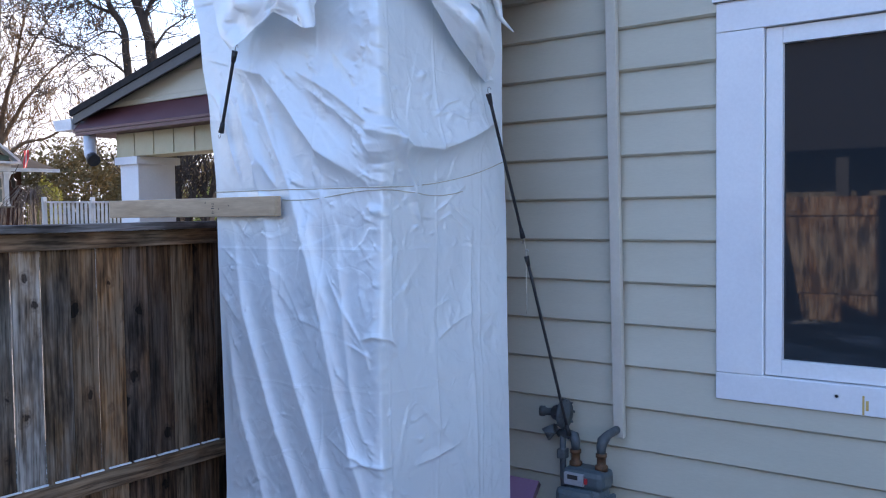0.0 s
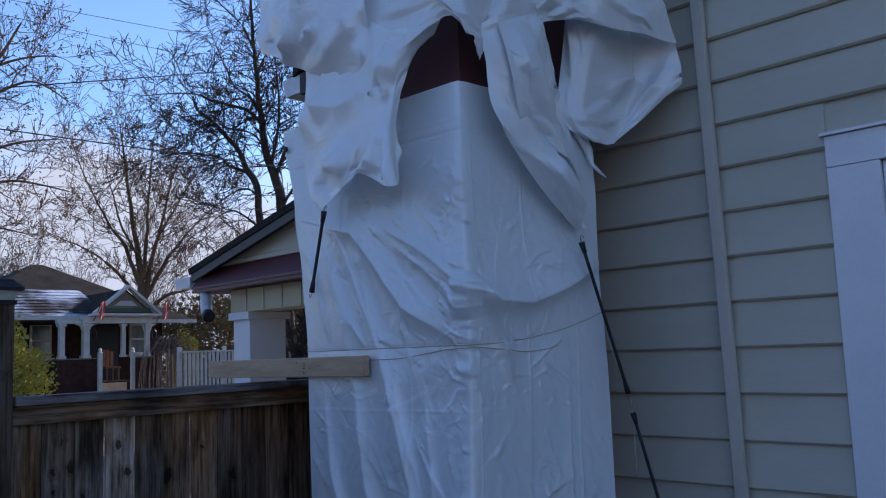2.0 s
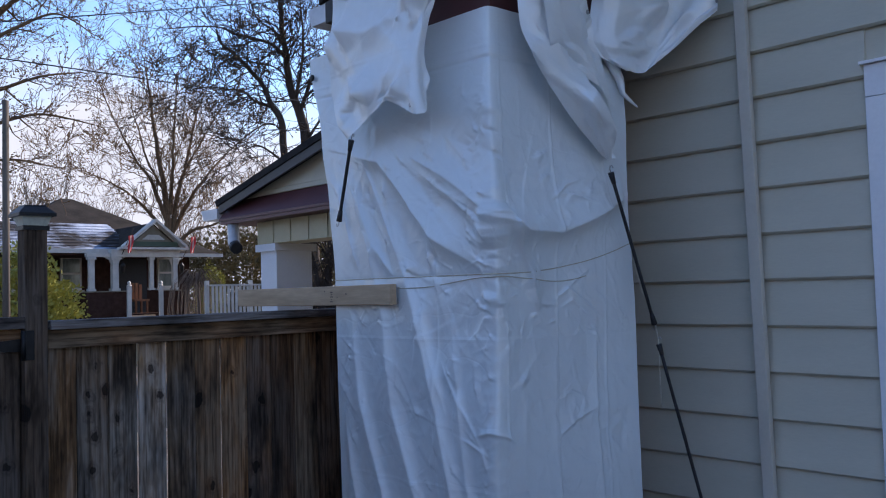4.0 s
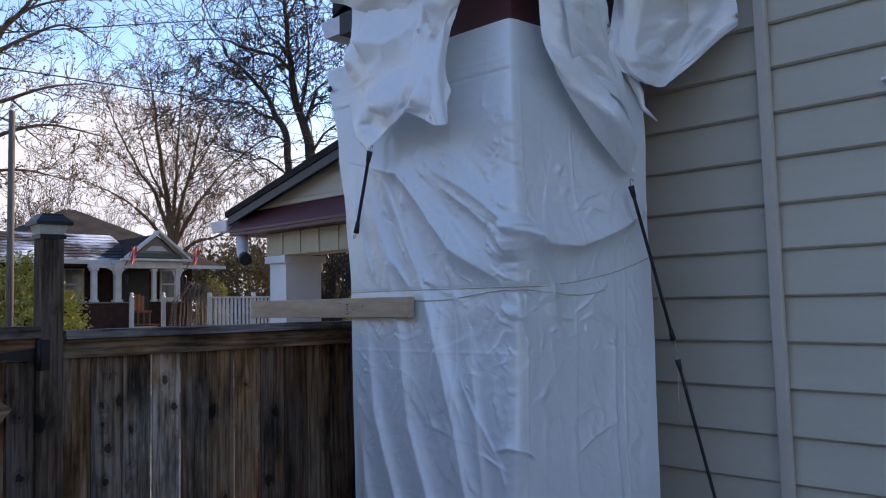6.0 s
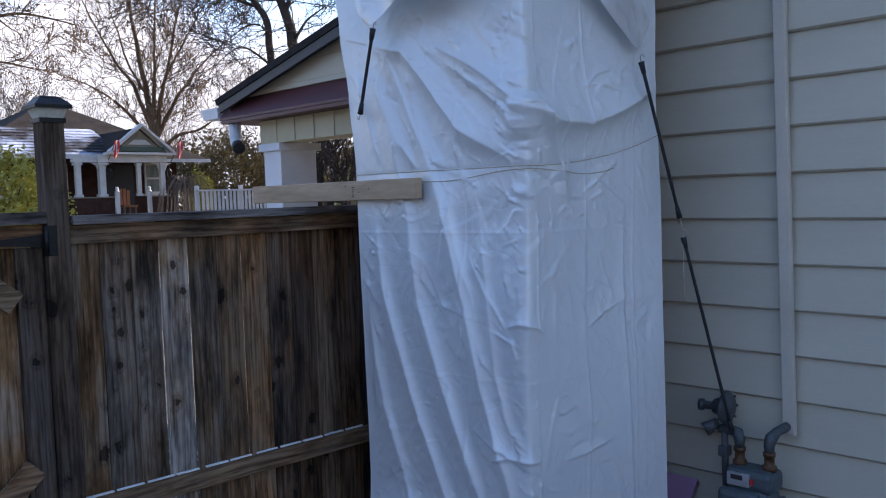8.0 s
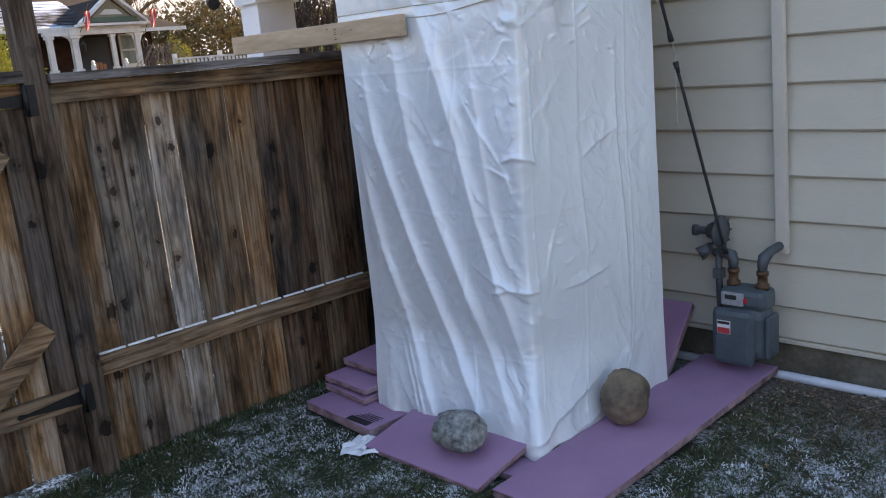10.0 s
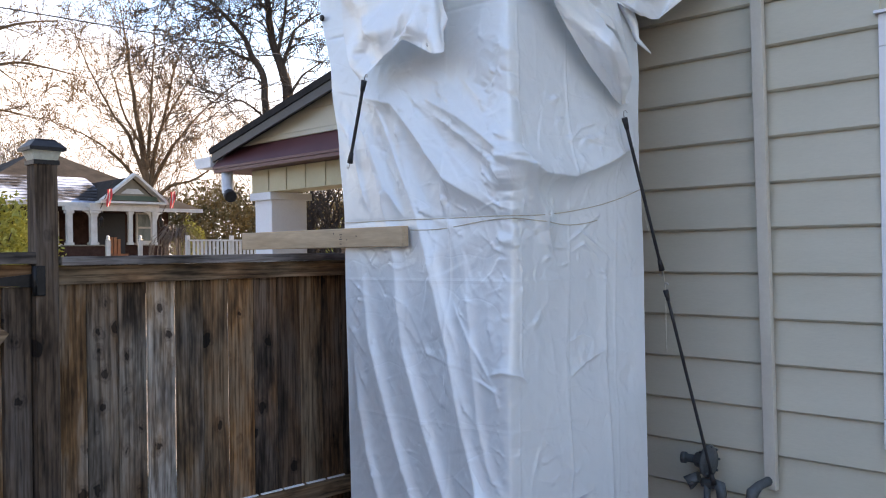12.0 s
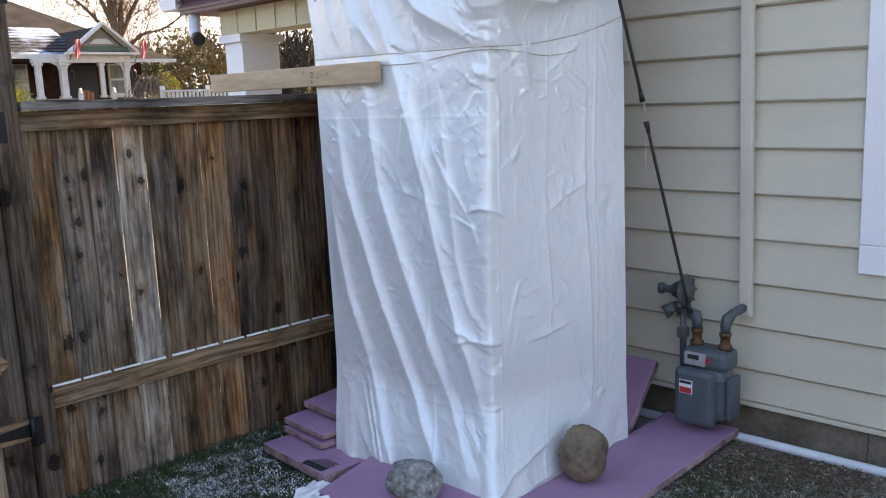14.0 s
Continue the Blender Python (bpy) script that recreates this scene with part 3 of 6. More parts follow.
def build_conduit():
    con = empty("conduit", (1.9, -0.05, 0.6), label="beige square conduit standing off the siding on clips", category="conduit")

    def at(z):
        return 1.894 + 0.0165 * (2.6 - z)

    bm = bmesh.new()
    box(bm, 1.867, 1.921, -0.074, -0.040, 0.60, 4.3, 0.004)
    for v in bm.verts:
        v.co.x += 0.0165 * (2.6 - v.co.z)
    part("cover", bm, M_CONDUIT, con)
    for z in (0.75, 1.55, 2.35, 3.15, 3.95):
        boxed("clip", at(z) - 0.012, at(z) + 0.012, -0.0405, -0.004, z, z + 0.03, M_STEEL, con, "small steel clip")


build_conduit()

# ---- porch of the house, beyond the fence ----
def build_porch():
    porch = empty("porch", (-2.2, 0.2, 0), label="gabled porch with maroon skirt roof and white column", category="porch")
    slope = 0.2285

    def rz(x):
        return 2.585 + slope * (x + 2.82)

    bm = bmesh.new()
    prism(bm, [(-2.84, rz(-2.84) - 0.045), (0.02, rz(0.02) - 0.045), (0.02, rz(0.02) + 0.012), (-2.86, rz(-2.86) + 0.008)], "y", -0.15, 5.0)
    part("roof", bm, M_SHINGLE, porch, "dark shingled porch roof")
    bm = bmesh.new()
    prism(bm, [(-2.82, rz(-2.82) - 0.115), (0.0, rz(0.0) - 0.115), (0.0, rz(0.0) - 0.046), (-2.82, rz(-2.82) - 0.046)], "y", -0.14, -0.118)
    part("rake_board", bm, M_RAKE, porch, "dark blue rake board")
    bm = bmesh.new()
    prism(bm, [(-2.8, 2.38), (0.0, 2.38), (0.0, rz(0.0) - 0.05), (-2.8, rz(-2.8) - 0.05)], "y", 0.0, 0.1)
    part("gable", bm, M_SIDING, porch)
    for z, h in ((2.585, 0.035), (2.622, 0.15), (2.774, 0.20), (2.976, 0.2)):
        x_in = -2.82 + (z - 2.585 + 0.07) / slope
        x_up = -2.82 + (z + h - 2.585 + 0.07) / slope
        if x_in < -0.1:
            bm = bmesh.new()
            prism(bm, [(x_in, z), (0, z), (0, min(z + h, rz(0) - 0.07)), (min(x_up, -0.01), min(z + h, rz(0) - 0.07))], "y", -0.022, -0.0005)
            part("siding_board", bm, M_SIDING, porch)
    bm = bmesh.new()
    prism(bm, [(-0.14, 2.405), (-0.14, 2.425), (-0.002, 2.583), (-0.002, 2.405)], "x", -2.815, 0.0)
    part("skirt_roof", bm, M_MAROON, porch, "maroon metal skirt roof")
    boxed("soffit", -2.8, 0.0, -0.135, 0.3, 2.376, 2.402, M_MAROON, porch)
    boxed("beam", -2.43, 0.0, 0.0, 0.24, 2.19, 2.372, M_CREAM, porch, "cream panelled beam")
    for i in range(9):
        boxed("batten", -2.20 + 0.25 * i, -2.185 + 0.25 * i, -0.008, -0.0005, 2.195, 2.37, M_CREAM, porch)
    for yy in (0.0, 4.3):
        col = boxed("column", -2.42, -2.18, yy + 0.02, yy + 0.36, 0.3, 2.14, M_COLUMN, porch, "white square column", 0.004)
        boxed("capital", -2.45, -2.15, yy - 0.01, yy + 0.39, 2.13, 2.188, M_COLUMN, col)
    boxed("deck", -2.6, 0.0, -0.05, 5.0, 0.0, 0.3, M_CONCRETE, porch)
    gut = empty("porch_gutter", (-2.9, -0.1, 2.45), label="white porch gutter with a short downspout elbow", category="gutter")
    bm = bmesh.new()
    prism(bm, [(-3.08, 2.43), (-2.845, 2.43), (-2.845, 2.52), (-3.13, 2.52)], "y", -0.14, 5.0)
    part("trough", bm, M_WHITE_PIPE, gut)
    bm = bmesh.new()
    tube(bm, [(-2.68, -0.08, 2.39), (-2.68, -0.08, 2.27), (-2.66, -0.09, 2.22), (-2.60, -0.11, 2.185)], 0.048, 10)
    part("elbow", bm, M_WHITE_PIPE, gut)
    bm = bmesh.new()
    tube(bm, [(-2.612, -0.106, 2.192), (-2.56, -0.12, 2.165)], 0.05, 10)
    part("outlet", bm, M_BLACK, gut, "black outlet")


build_porch()


# ---- chimney and its tarps ----
CH_X0, CH_X1, CH_Y0 = 0.56, 1.36, -1.16


def build_chimney():
    ch = empty("chimney", (1.0, -0.6, 0), label="maroon panelled chimney wrapped in white tarps", category="chimney")
    bm = bmesh.new()
    box(bm, CH_X0, CH_X1, CH_Y0, -0.27, 0.0, 6.3, 0.004)
    box(bm, CH_X0, 1.14, -0.265, -0.03, 0.0, 6.3)
    part("panel", bm, M_MAROON, ch)
    boxed("corner_trim", CH_X1 - 0.035, CH_X1 + 0.006, CH_Y0 - 0.006, CH_Y0 + 0.03, 0.0, 6.3, M_MAROON, ch)


build_chimney()


def lerp_rows(rows, z):
    """Rows of (z, values...) in rising order of z, smoothly interpolated."""
    if z <= rows[0][0]:
        return rows[0][1:]
    for a, b in zip(rows, rows[1:]):
        if z <= b[0]:
            f = (z - a[0]) / (b[0] - a[0])
            f = f * f * (3 - 2 * f)
            return tuple(p + (q - p) * f for p, q in zip(a[1:], b[1:]))
    return rows[-1][1:]


# height, left edge (x, y), corner (x, y), right edge (x, y)
WRAP = [(0.03, 0.60, -1.43, 1.545, -1.42, 1.56, -0.50),
        (0.45, 0.49, -1.31, 1.425, -1.27, 1.55, -0.50),
        (1.00, 0.47, -1.30, 1.405, -1.25, 1.545, -0.50),
        (1.70, 0.455, -1.30, 1.395, -1.21, 1.51, -0.45),
        (1.86, 0.455, -1.30, 1.39, -1.20, 1.505, -0.45),
        (2.20, 0.42, -1.30, 1.385, -1.20, 1.50, -0.465),
        (2.50, 0.37, -1.30, 1.38, -1.20, 1.50, -0.45),
        (2.93, 0.27, -1.29, 1.372, -1.185, 1.47, -0.44)]

# folds: the way of each ridge as (u, z) points, its width, its height and its steeper side; u runs from the corner, left of it negative
PLEATS = [
    ([(-0.62, 2.33), (-0.52, 2.02), (-0.40, 1.67), (-0.29, 1.29), (-0.20, 0.93), (-0.10, 0.62), (-0.01, 0.30)], 0.055, 0.046, 1),
    ([(-0.80, 2.30), (-0.68, 1.98), (-0.60, 1.66), (-0.55, 1.28), (-0.40, 0.88), (-0.24, 0.50), (-0.10, 0.12)], 0.055, 0.040, 1),
    ([(-0.84, 1.68), (-0.76, 1.29), (-0.58, 0.79), (-0.38, 0.34), (-0.26, 0.06)], 0.050, 0.038, 1),
    ([(-0.90, 1.30), (-0.80, 0.80), (-0.62, 0.30), (-0.55, 0.06)], 0.040, 0.024, 1),
    ([(-0.24, 1.72), (-0.18, 1.35), (-0.14, 1.00), (-0.06, 0.70)], 0.035, 0.022, 1),
    ([(-0.38, 1.70), (-0.33, 1.50), (-0.24, 1.25)], 0.022, 0.012, 1),
    ([(-0.70, 0.42), (-0.63, 0.19), (-0.60, 0.05)], 0.010, 0.012, 1),
    ([(-0.74, 0.38), (-0.67, 0.17), (-0.64, 0.05)], 0.010, 0.010, 1),
]
SWAGS = [
    ([(-0.80, 2.41), (-0.58, 2.35), (-0.42, 2.16), (-0.29, 2.00), (-0.03, 1.85)], 0.075, 0.058, -1),
    ([(-0.47, 2.38), (-0.22, 2.26), (-0.07, 2.15), (0.02, 2.08)], 0.040, 0.030, -1),
    ([(-0.36, 2.28), (-0.19, 2.17), (-0.05, 2.05), (0.00, 1.93)], 0.035, 0.030, -1),
    ([(-0.77, 2.27), (-0.66, 2.00), (-0.53, 1.83)], 0.022, 0.020, 1),
    ([(-0.88, 2.27), (-0.83, 2.07), (-0.76, 1.86)], 0.018, 0.014, 1),
    ([(-0.72, 2.40), (-0.60, 2.15), (-0.47, 1.88)], 0.016, 0.014, 1),
    ([(-0.02, 2.09), (0.05, 2.00), (0.13, 1.86), (0.20, 1.68)], 0.028, 0.032, -1),
    ([(-0.02, 2.07), (0.08, 2.01), (0.29, 2.00), (0.48, 2.07), (0.81, 2.21)], 0.075, 0.062, -1),
]
CREASES = [
    ([(-0.06, 1.21), (0.07, 1.13), (0.13, 0.96), (0.37, 0.70), (0.61, 0.21)], 0.050, 0.013, -1),
    ([(-0.08, 1.19), (-0.01, 1.21), (0.07, 1.16)], 0.014, 0.018, -1),
    ([(-0.16, 0.65), (-0.07, 0.67), (0.04, 0.66)], 0.012, 0.020, -1),
    ([(-0.27, 0.76), (-0.10, 0.69), (0.03, 0.61)], 0.012, 0.012, -1),
    ([(0.17, 0.64), (0.27, 0.65), (0.43, 0.69)], 0.012, 0.011, -1),
    ([(0.27, 2.14), (0.36, 2.21), (0.46, 2.24)], 0.008, 0.012, -1),
    ([(0.28, 2.15), (0.36, 2.17), (0.51, 2.13)], 0.008, 0.010, -1),
    ([(0.28, 1.72), (0.36, 1.77), (0.49, 1.69), (0.55, 1.64)], 0.009, 0.013, 1),
    ([(0.33, 1.75), (0.43, 1.82), (0.48, 1.85)], 0.008, 0.010, -1),
    ([(0.30, 1.68), (0.38, 1.72), (0.50, 1.64)], 0.008, 0.009, 1),
    ([(0.30, 1.16), (0.40, 1.22), (0.51, 1.26)], 0.010, 0.013, -1),
    ([(0.28, 1.30), (0.38, 1.34), (0.46, 1.31)], 0.007, 0.007, 1),
    ([(0.52, 1.80), (0.52, 1.26), (0.54, 0.60), (0.56, 0.18)], 0.016, 0.012, 1),
    ([(0.29, 1.63), (0.29, 1.10), (0.31, 0.69)], 0.012, 0.008, 1),
    ([(-0.05, 0.07), (0.10, 0.15), (0.38, 0.23)], 0.022, 0.022, -1),
    ([(-0.02, 0.05), (0.23, 0.07), (0.45, 0.10)], 0.018, 0.016, -1),
    ([(0.41, 0.64), (0.47, 0.42), (0.61, 0.21)], 0.016, 0.012, -1),
    ([(-0.17, 1.18), (-0.05, 1.13), (-0.03, 1.05)], 0.009, 0.012, 1),
    ([(-0.28, 1.48), (-0.19, 1.34), (-0.05, 1.13)], 0.014, 0.012, 1),
]


def fold_height(U, Z):
    """The folds' height over arrays U, Z: soft on one side, steep on the other, with a crisp ridge."""
    total = np.zeros_like(U)
    for folds, power, scale in ((PLEATS, 1.3, 0.82), (SWAGS, 1.15, 1.0), (CREASES, 1.0, 0.7)):
        for pts, width, amp, steep in folds:
            best, side, along = np.full_like(U, 9.0), np.zeros_like(U), np.zeros_like(U)
            n = len(pts) - 1
            for i in range(n):
                (a, b), (c, d) = pts[i], pts[i + 1]
                du, dz = c - a, d - b
                f = np.clip(((U - a) * du + (Z - b) * dz) / (du * du + dz * dz), 0, 1)
                qu, qz = U - a - f * du, Z - b - f * dz
                dd = np.hypot(qu, qz)
                near = dd < best
                best = np.where(near, dd, best)
                side = np.where(near, du * qz - dz * qu, side)
                along = np.where(near, (i + f) / n, along)
            w = width * np.where(side * steep > 0, 0.55, 1.7)
            total += scale * amp * np.exp(-(best / w) ** power) * np.minimum(1.0, 0.15 + 4 * np.minimum(along, 1 - along))
    return total


def crease_field(seed, count, box_, length, width, amp, bias=0.0, lie=math.pi / 2):
    """Random sharp creases over a box (u0, u1, z0, z1): rows of ends, width and height. bias: the share that lies along the angle lie."""
    rng = random.Random(seed)
    rows = []
    for i in range(count):
        u, z = rng.uniform(box_[0], box_[1]), rng.uniform(box_[2], box_[3])
        ang = rng.uniform(0, math.pi)
        if rng.random() < bias:
            ang = lie + rng.gauss(0, 0.22)
        ll = rng.uniform(0.3, 1.0) * length
        bow = rng.uniform(-0.25, 0.25)
        a = (u - ll / 2 * math.cos(ang), z - ll / 2 * math.sin(ang))
        m = (u - bow * ll * math.sin(ang), z + bow * ll * math.cos(ang))
        b = (u + ll / 2 * math.cos(ang), z + ll / 2 * math.sin(ang))
        w, h = rng.uniform(0.6, 1.4) * width, rng.choice((1, 1, -0.6)) * rng.uniform(0.4, 1.0) * amp
        rows += [(*a, *m, w, h, 0), (*m, *b, w, h, 1)]
    return rows


def crease_height(U, Z, rows):
    """Height of the creases on arrays U, Z: tent-shaped ridges that run out at their ends."""
    H = np.zeros_like(U)
    for a, b, c, d, w, h, half in rows:
        sel = (U > min(a, c) - w * 2) & (U < max(a, c) + w * 2) & (Z > min(b, d) - w * 2) & (Z < max(b, d) + w * 2)
        if not sel.any():
            continue
        u, z = U[sel], Z[sel]
        du, dz = c - a, d - b
        f = np.clip(((u - a) * du + (z - b) * dz) / (du * du + dz * dz + 1e-9), 0, 1)
        dist = np.hypot(u - a - f * du, z - b - f * dz)
        run = f if half == 0 else 1 - f
        wide = np.where((u - a) * dz - (z - b) * du > 0, w * 1.8, w * 0.7)
        H[sel] += h * np.clip(1 - dist / wide, 0, 1) * (0.15 + 0.85 * run)
    return H


def crumple(u, z, scale, seed):
    return 1.0 - 2.0 * abs(noise.noise(Vector((u * scale, z * scale * 0.8, seed))))


def wrap_point(s, z, bottom=False, fold=None):
    """A point of the lower tarp: s from -1 (left edge) over 0 (corner) to 1 (right edge), z its height; fold: the height of its folds, if known."""
    lx, ly, cx, cy, rx, ry = lerp_rows(WRAP, z)
    L, C, R = Vector((lx, ly, 0)), Vector((cx, cy, 0)), Vector((rx, ry, 0))
    if s <= 0:
        p, u = C.lerp(L, -s), s * (C - L).length
    else:
        p, u = C.lerp(R, s), s * (R - C).length
    if fold is None:
        fold = float(fold_height(np.array([u]), np.array([z]))[0])
    w = max(0.0, min(1.0, 0.5 + u / 0.03))
    nrm = (Vector((0, -1, 0)).lerp(Vector((1, 0.1, 0)), w)).normalized()
    p = p - nrm * 0.004 * math.exp(-(u / 0.012) ** 2)
    h = fold + 0.012 * noise.noise(Vector((u * 3, z * 2, 1.0)))
    rough = 0.55 + 0.9 * max(0.0, noise.noise(Vector((u * 2.1, z * 2.1, 7.0))))
    h += rough * (0.0050 * crumple(u, z, 5, 2.0) + 0.0030 * crumple(u, z, 16, 5.0))
    h += (0.0018 * crumple(u, z, 21, 8.0) + 0.0015 * crumple(u * 0.6 + z * 0.5, z - u, 12, 4.0)) * math.exp(-((u - 0.01) / 0.05) ** 2)
    h += 0.007 * crumple(u, z * 1.3, 11, 3.0) * math.exp(-((u + 0.03) / 0.10) ** 2 - ((z - 1.98) / 0.16) ** 2)
    h -= 0.0028 * math.exp(-((z - rope_z(s)) / 0.010) ** 2)
    for uu in (-0.30, 0.035, 0.30, 0.58):
        h += 0.0028 * math.exp(-((u - uu) / 0.005) ** 2)
    h -= 0.006 * math.exp(-((z - 2.72) / 0.008) ** 2)
    h += max(0.0, 1 - z / 0.25) * 0.03 * noise.noise(Vector((u * 9, 0.3, 4.0)))
    top = max(0.0, (z - 2.5) / 0.43) if s > -0.6 else 0.0
    h *= 1 - 0.7 * top
    edge = min(1.0, (1 - abs(s)) / 0.10)
    h *= 0.25 + 0.75 * edge * edge * (3 - 2 * edge)
    q = p + nrm * (0.014 + max(h, -0.02))
    dz = (0.018 * noise.noise(Vector((u * 6, 1.0, 9.0))) if bottom else 0.0) - 0.035 * top * abs(u)
    return Vector((q.x, q.y, z + dz)), nrm


def rope_z(s):
    return 1.835 + (0.13 * s * s if s > 0 else 0.0)


def build_wrap():
    """The lower tarp: a sheet round two sides of the chimney."""
    bm = bmesh.new()
    nz, nl, nr = 600, 210, 180
    ss = [-(1 - i / nl) if i <= nl else (i - nl) / nr for i in range(nl + nr + 1)]
    zs = [0.03 + 2.90 * j / nz for j in range(nz + 1)]
    U, Z = np.meshgrid(np.array([s * (0.93 if s < 0 else 0.76) for s in ss]), np.array(zs))
    field = (crease_field(5, 60, (-0.93, 0.0, 0.0, 1.8), 0.55, 0.024, 0.0055, 0.9, 1.95)
             + crease_field(6, 50, (0.0, 0.76, 0.0, 2.6), 0.45, 0.018, 0.0040, 0.6)
             + crease_field(7, 70, (-0.07, 0.05, 0.2, 2.6), 0.12, 0.008, 0.0028, 0.6, 2.4)
             + crease_field(14, 22, (-0.10, 0.02, 1.86, 2.45), 0.15, 0.012, 0.0085, 0.8, 2.4)
             + crease_field(8, 24, (-0.45, 0.02, 1.86, 2.40), 0.36, 0.022, 0.0095, 0.95, 2.25)
             + crease_field(10, 12, (-0.10, 0.16, 1.72, 2.10), 0.22, 0.018, 0.0090, 0.95, 2.0)
             + crease_field(11, 14, (0.15, 0.75, 1.95, 2.35), 0.34, 0.020, 0.0060, 0.9, 0.5)
             + crease_field(9, 16, (-0.90, -0.50, 1.9, 2.45), 0.45, 0.020, 0.0085, 1.0, 1.8)
             + crease_field(12, 170, (-0.93, 0.76, 0.0, 2.6), 0.17, 0.007, 0.0030, 0.2)
             + crease_field(15, 60, (-0.93, 0.76, 1.4, 1.9), 0.20, 0.009, 0.0045, 0.5, 2.2))
    H = crease_height(U, Z, field)
    widths = [(math.hypot(r[1] - r[3], r[2] - r[4]), math.hypot(r[5] - r[3], r[6] - r[4])) for r in ((z, *lerp_rows(WRAP, z)) for z in zs)]
    F = fold_height(np.array([[s * (a if s < 0 else b) for s in ss] for a, b in widths]), Z)
    rows = []
    for j, z in enumerate(zs):
        row = []
        for i, s in enumerate(ss):
            p, nrm = wrap_point(s, z, j == 0, float(F[j, i]))
            row.append(bm.verts.new(p + nrm * 0.95 * float(H[j, i]) * min(1.0, 0.1 + (1 - abs(s)) / 0.08)))
        rows.append(row)
    for a, b in zip(rows, rows[1:]):
        for i in range(len(a) - 1):
            f = bm.faces.new((a[i], a[i + 1], b[i + 1], b[i]))
            f.smooth = True
    wrap = empty("tarp", (1.4, -1.2, 0.03), label="white plastic tarp wrapped round the chimney, creased", category="tarp")
    part("sheet", bm, M_TARP, wrap)
    for (x, y, z) in ((0.60, -1.375, 0.12), (0.305, -1.315, 2.83)):
        bm = bmesh.new()
        lathe(bm, [(0.006, 0), (0.016, 0.0), (0.016, -0.006), (0.007, -0.008)], (x, y, z), 12, "y")
        part("grommet", bm, M_BLACK, wrap)
    return wrap


build_wrap()


def build_ropes():
    """Two thin strings tied round the lower tarp."""
    for shift, wave in ((0.0, 0.0), (-0.012, 0.035)):
        ob = empty("string", (1.4, -1.2, 1.83), label="thin pale string tied round the tarp", category="string")
        bm = bmesh.new()
        pts = []
        for i in range(91):
            s = -1 + 2 * i / 90
            if wave and not (-0.55 < s < 0.62):
                continue
            z = rope_z(s * (0.7 if wave else 1.0)) + shift - wave * (1 - math.cos(7 * s)) * 0.5
            p, nrm = wrap_point(s, z)
            pts.append(p + nrm * 0.004)
        tube(bm, pts, 0.0022, 5)
        part("strand", bm, M_STRING, ob)


M_STRING = surface("string_fibre", (0.45, 0.42, 0.33), (0.58, 0.55, 0.45), 30, 0.8, 0, 0)
build_ropes()


# ---- upper cover: a second sheet, pulled over the chimney and hanging in flaps ----
def spline(pts, f):
    """Catmull-Rom through pts at f from 0 to 1."""
    n = len(pts) - 1
    x = min(max(f, 0.0), 0.99999) * n
    i = int(x)
    t = x - i
    p0, p1, p2, p3 = (Vector(pts[max(0, min(n, i + k))]) for k in (-1, 0, 1, 2))
    return 0.5 * (2 * p1 + (p2 - p0) * t + (2 * p0 - 5 * p1 + 4 * p2 - p3) * t * t + (3 * p1 - p0 - 3 * p2 + p3) * t ** 3)


def straight(pts, f):
    """Plain straight steps between the same points."""
    k = min(int(f * (len(pts) - 1)), len(pts) - 2)
    return Vector(pts[k]).lerp(Vector(pts[k + 1]), f * (len(pts) - 1) - k)


def flap(columns, parent, seed, nu=80, nv=110, ripple=0.012):
    """A hanging flap of cloth: a smooth sheet through hanging lines, with ripples and crumple."""
    bm = bmesh.new()
    grid = []
    for i in range(nu + 1):
        u = i / nu
        col = []
        for j in range(nv + 1):
            v = j / nv
            rail = [spline(c, v) for c in columns]
            p = spline(rail, u).lerp(straight(rail, u), 0.65)
            col.append(p)
        grid.append(col)
    wide = (grid[nu][nv // 2] - grid[0][nv // 2]).length
    tall = (grid[nu // 2][nv] - grid[nu // 2][0]).length
    V, U = np.meshgrid(np.linspace(0, tall, nv + 1), np.linspace(0, wide, nu + 1))
    count = int(26 * wide * tall) + 5
    H = crease_height(U, V, crease_field(int(seed * 10), count, (0, wide, 0, tall), 0.55, 0.060, 0.026, 0.65)
                      + crease_field(int(seed * 10) + 1, count, (0, wide, 0, tall), 0.20, 0.016, 0.0030, 0.2))
    out = []
    for i in range(nu + 1):
        col = []
        for j in range(nv + 1):
            a = grid[min(i + 1, nu)][j] - grid[max(i - 1, 0)][j]
            b = grid[i][min(j + 1, nv)] - grid[i][max(j - 1, 0)]
            nrm = b.cross(a)
            nrm = nrm.normalized() if nrm.length > 1e-9 else Vector((0, -1, 0))
            if nrm.dot(Vector((0.6, -0.8, 0))) < 0:
                nrm = -nrm
            p = grid[i][j]
            h = ripple * (2.2 * (0.4 - abs(noise.noise(p * 2.6 + Vector((seed, 0, 0))))) * 2 + 0.9 * (0.4 - abs(noise.noise(p * 6 + Vector((0, seed, 0))))))
            h += float(H[i, j])
            col.append(bm.verts.new(p + nrm * h))
        out.append(col)
    for i in range(nu):
        for j in range(nv):
            f = bm.faces.new((out[i][j], out[i + 1][j], out[i + 1][j + 1], out[i][j + 1]))
            f.smooth = True
    return part("flap", bm, M_COVER, parent)


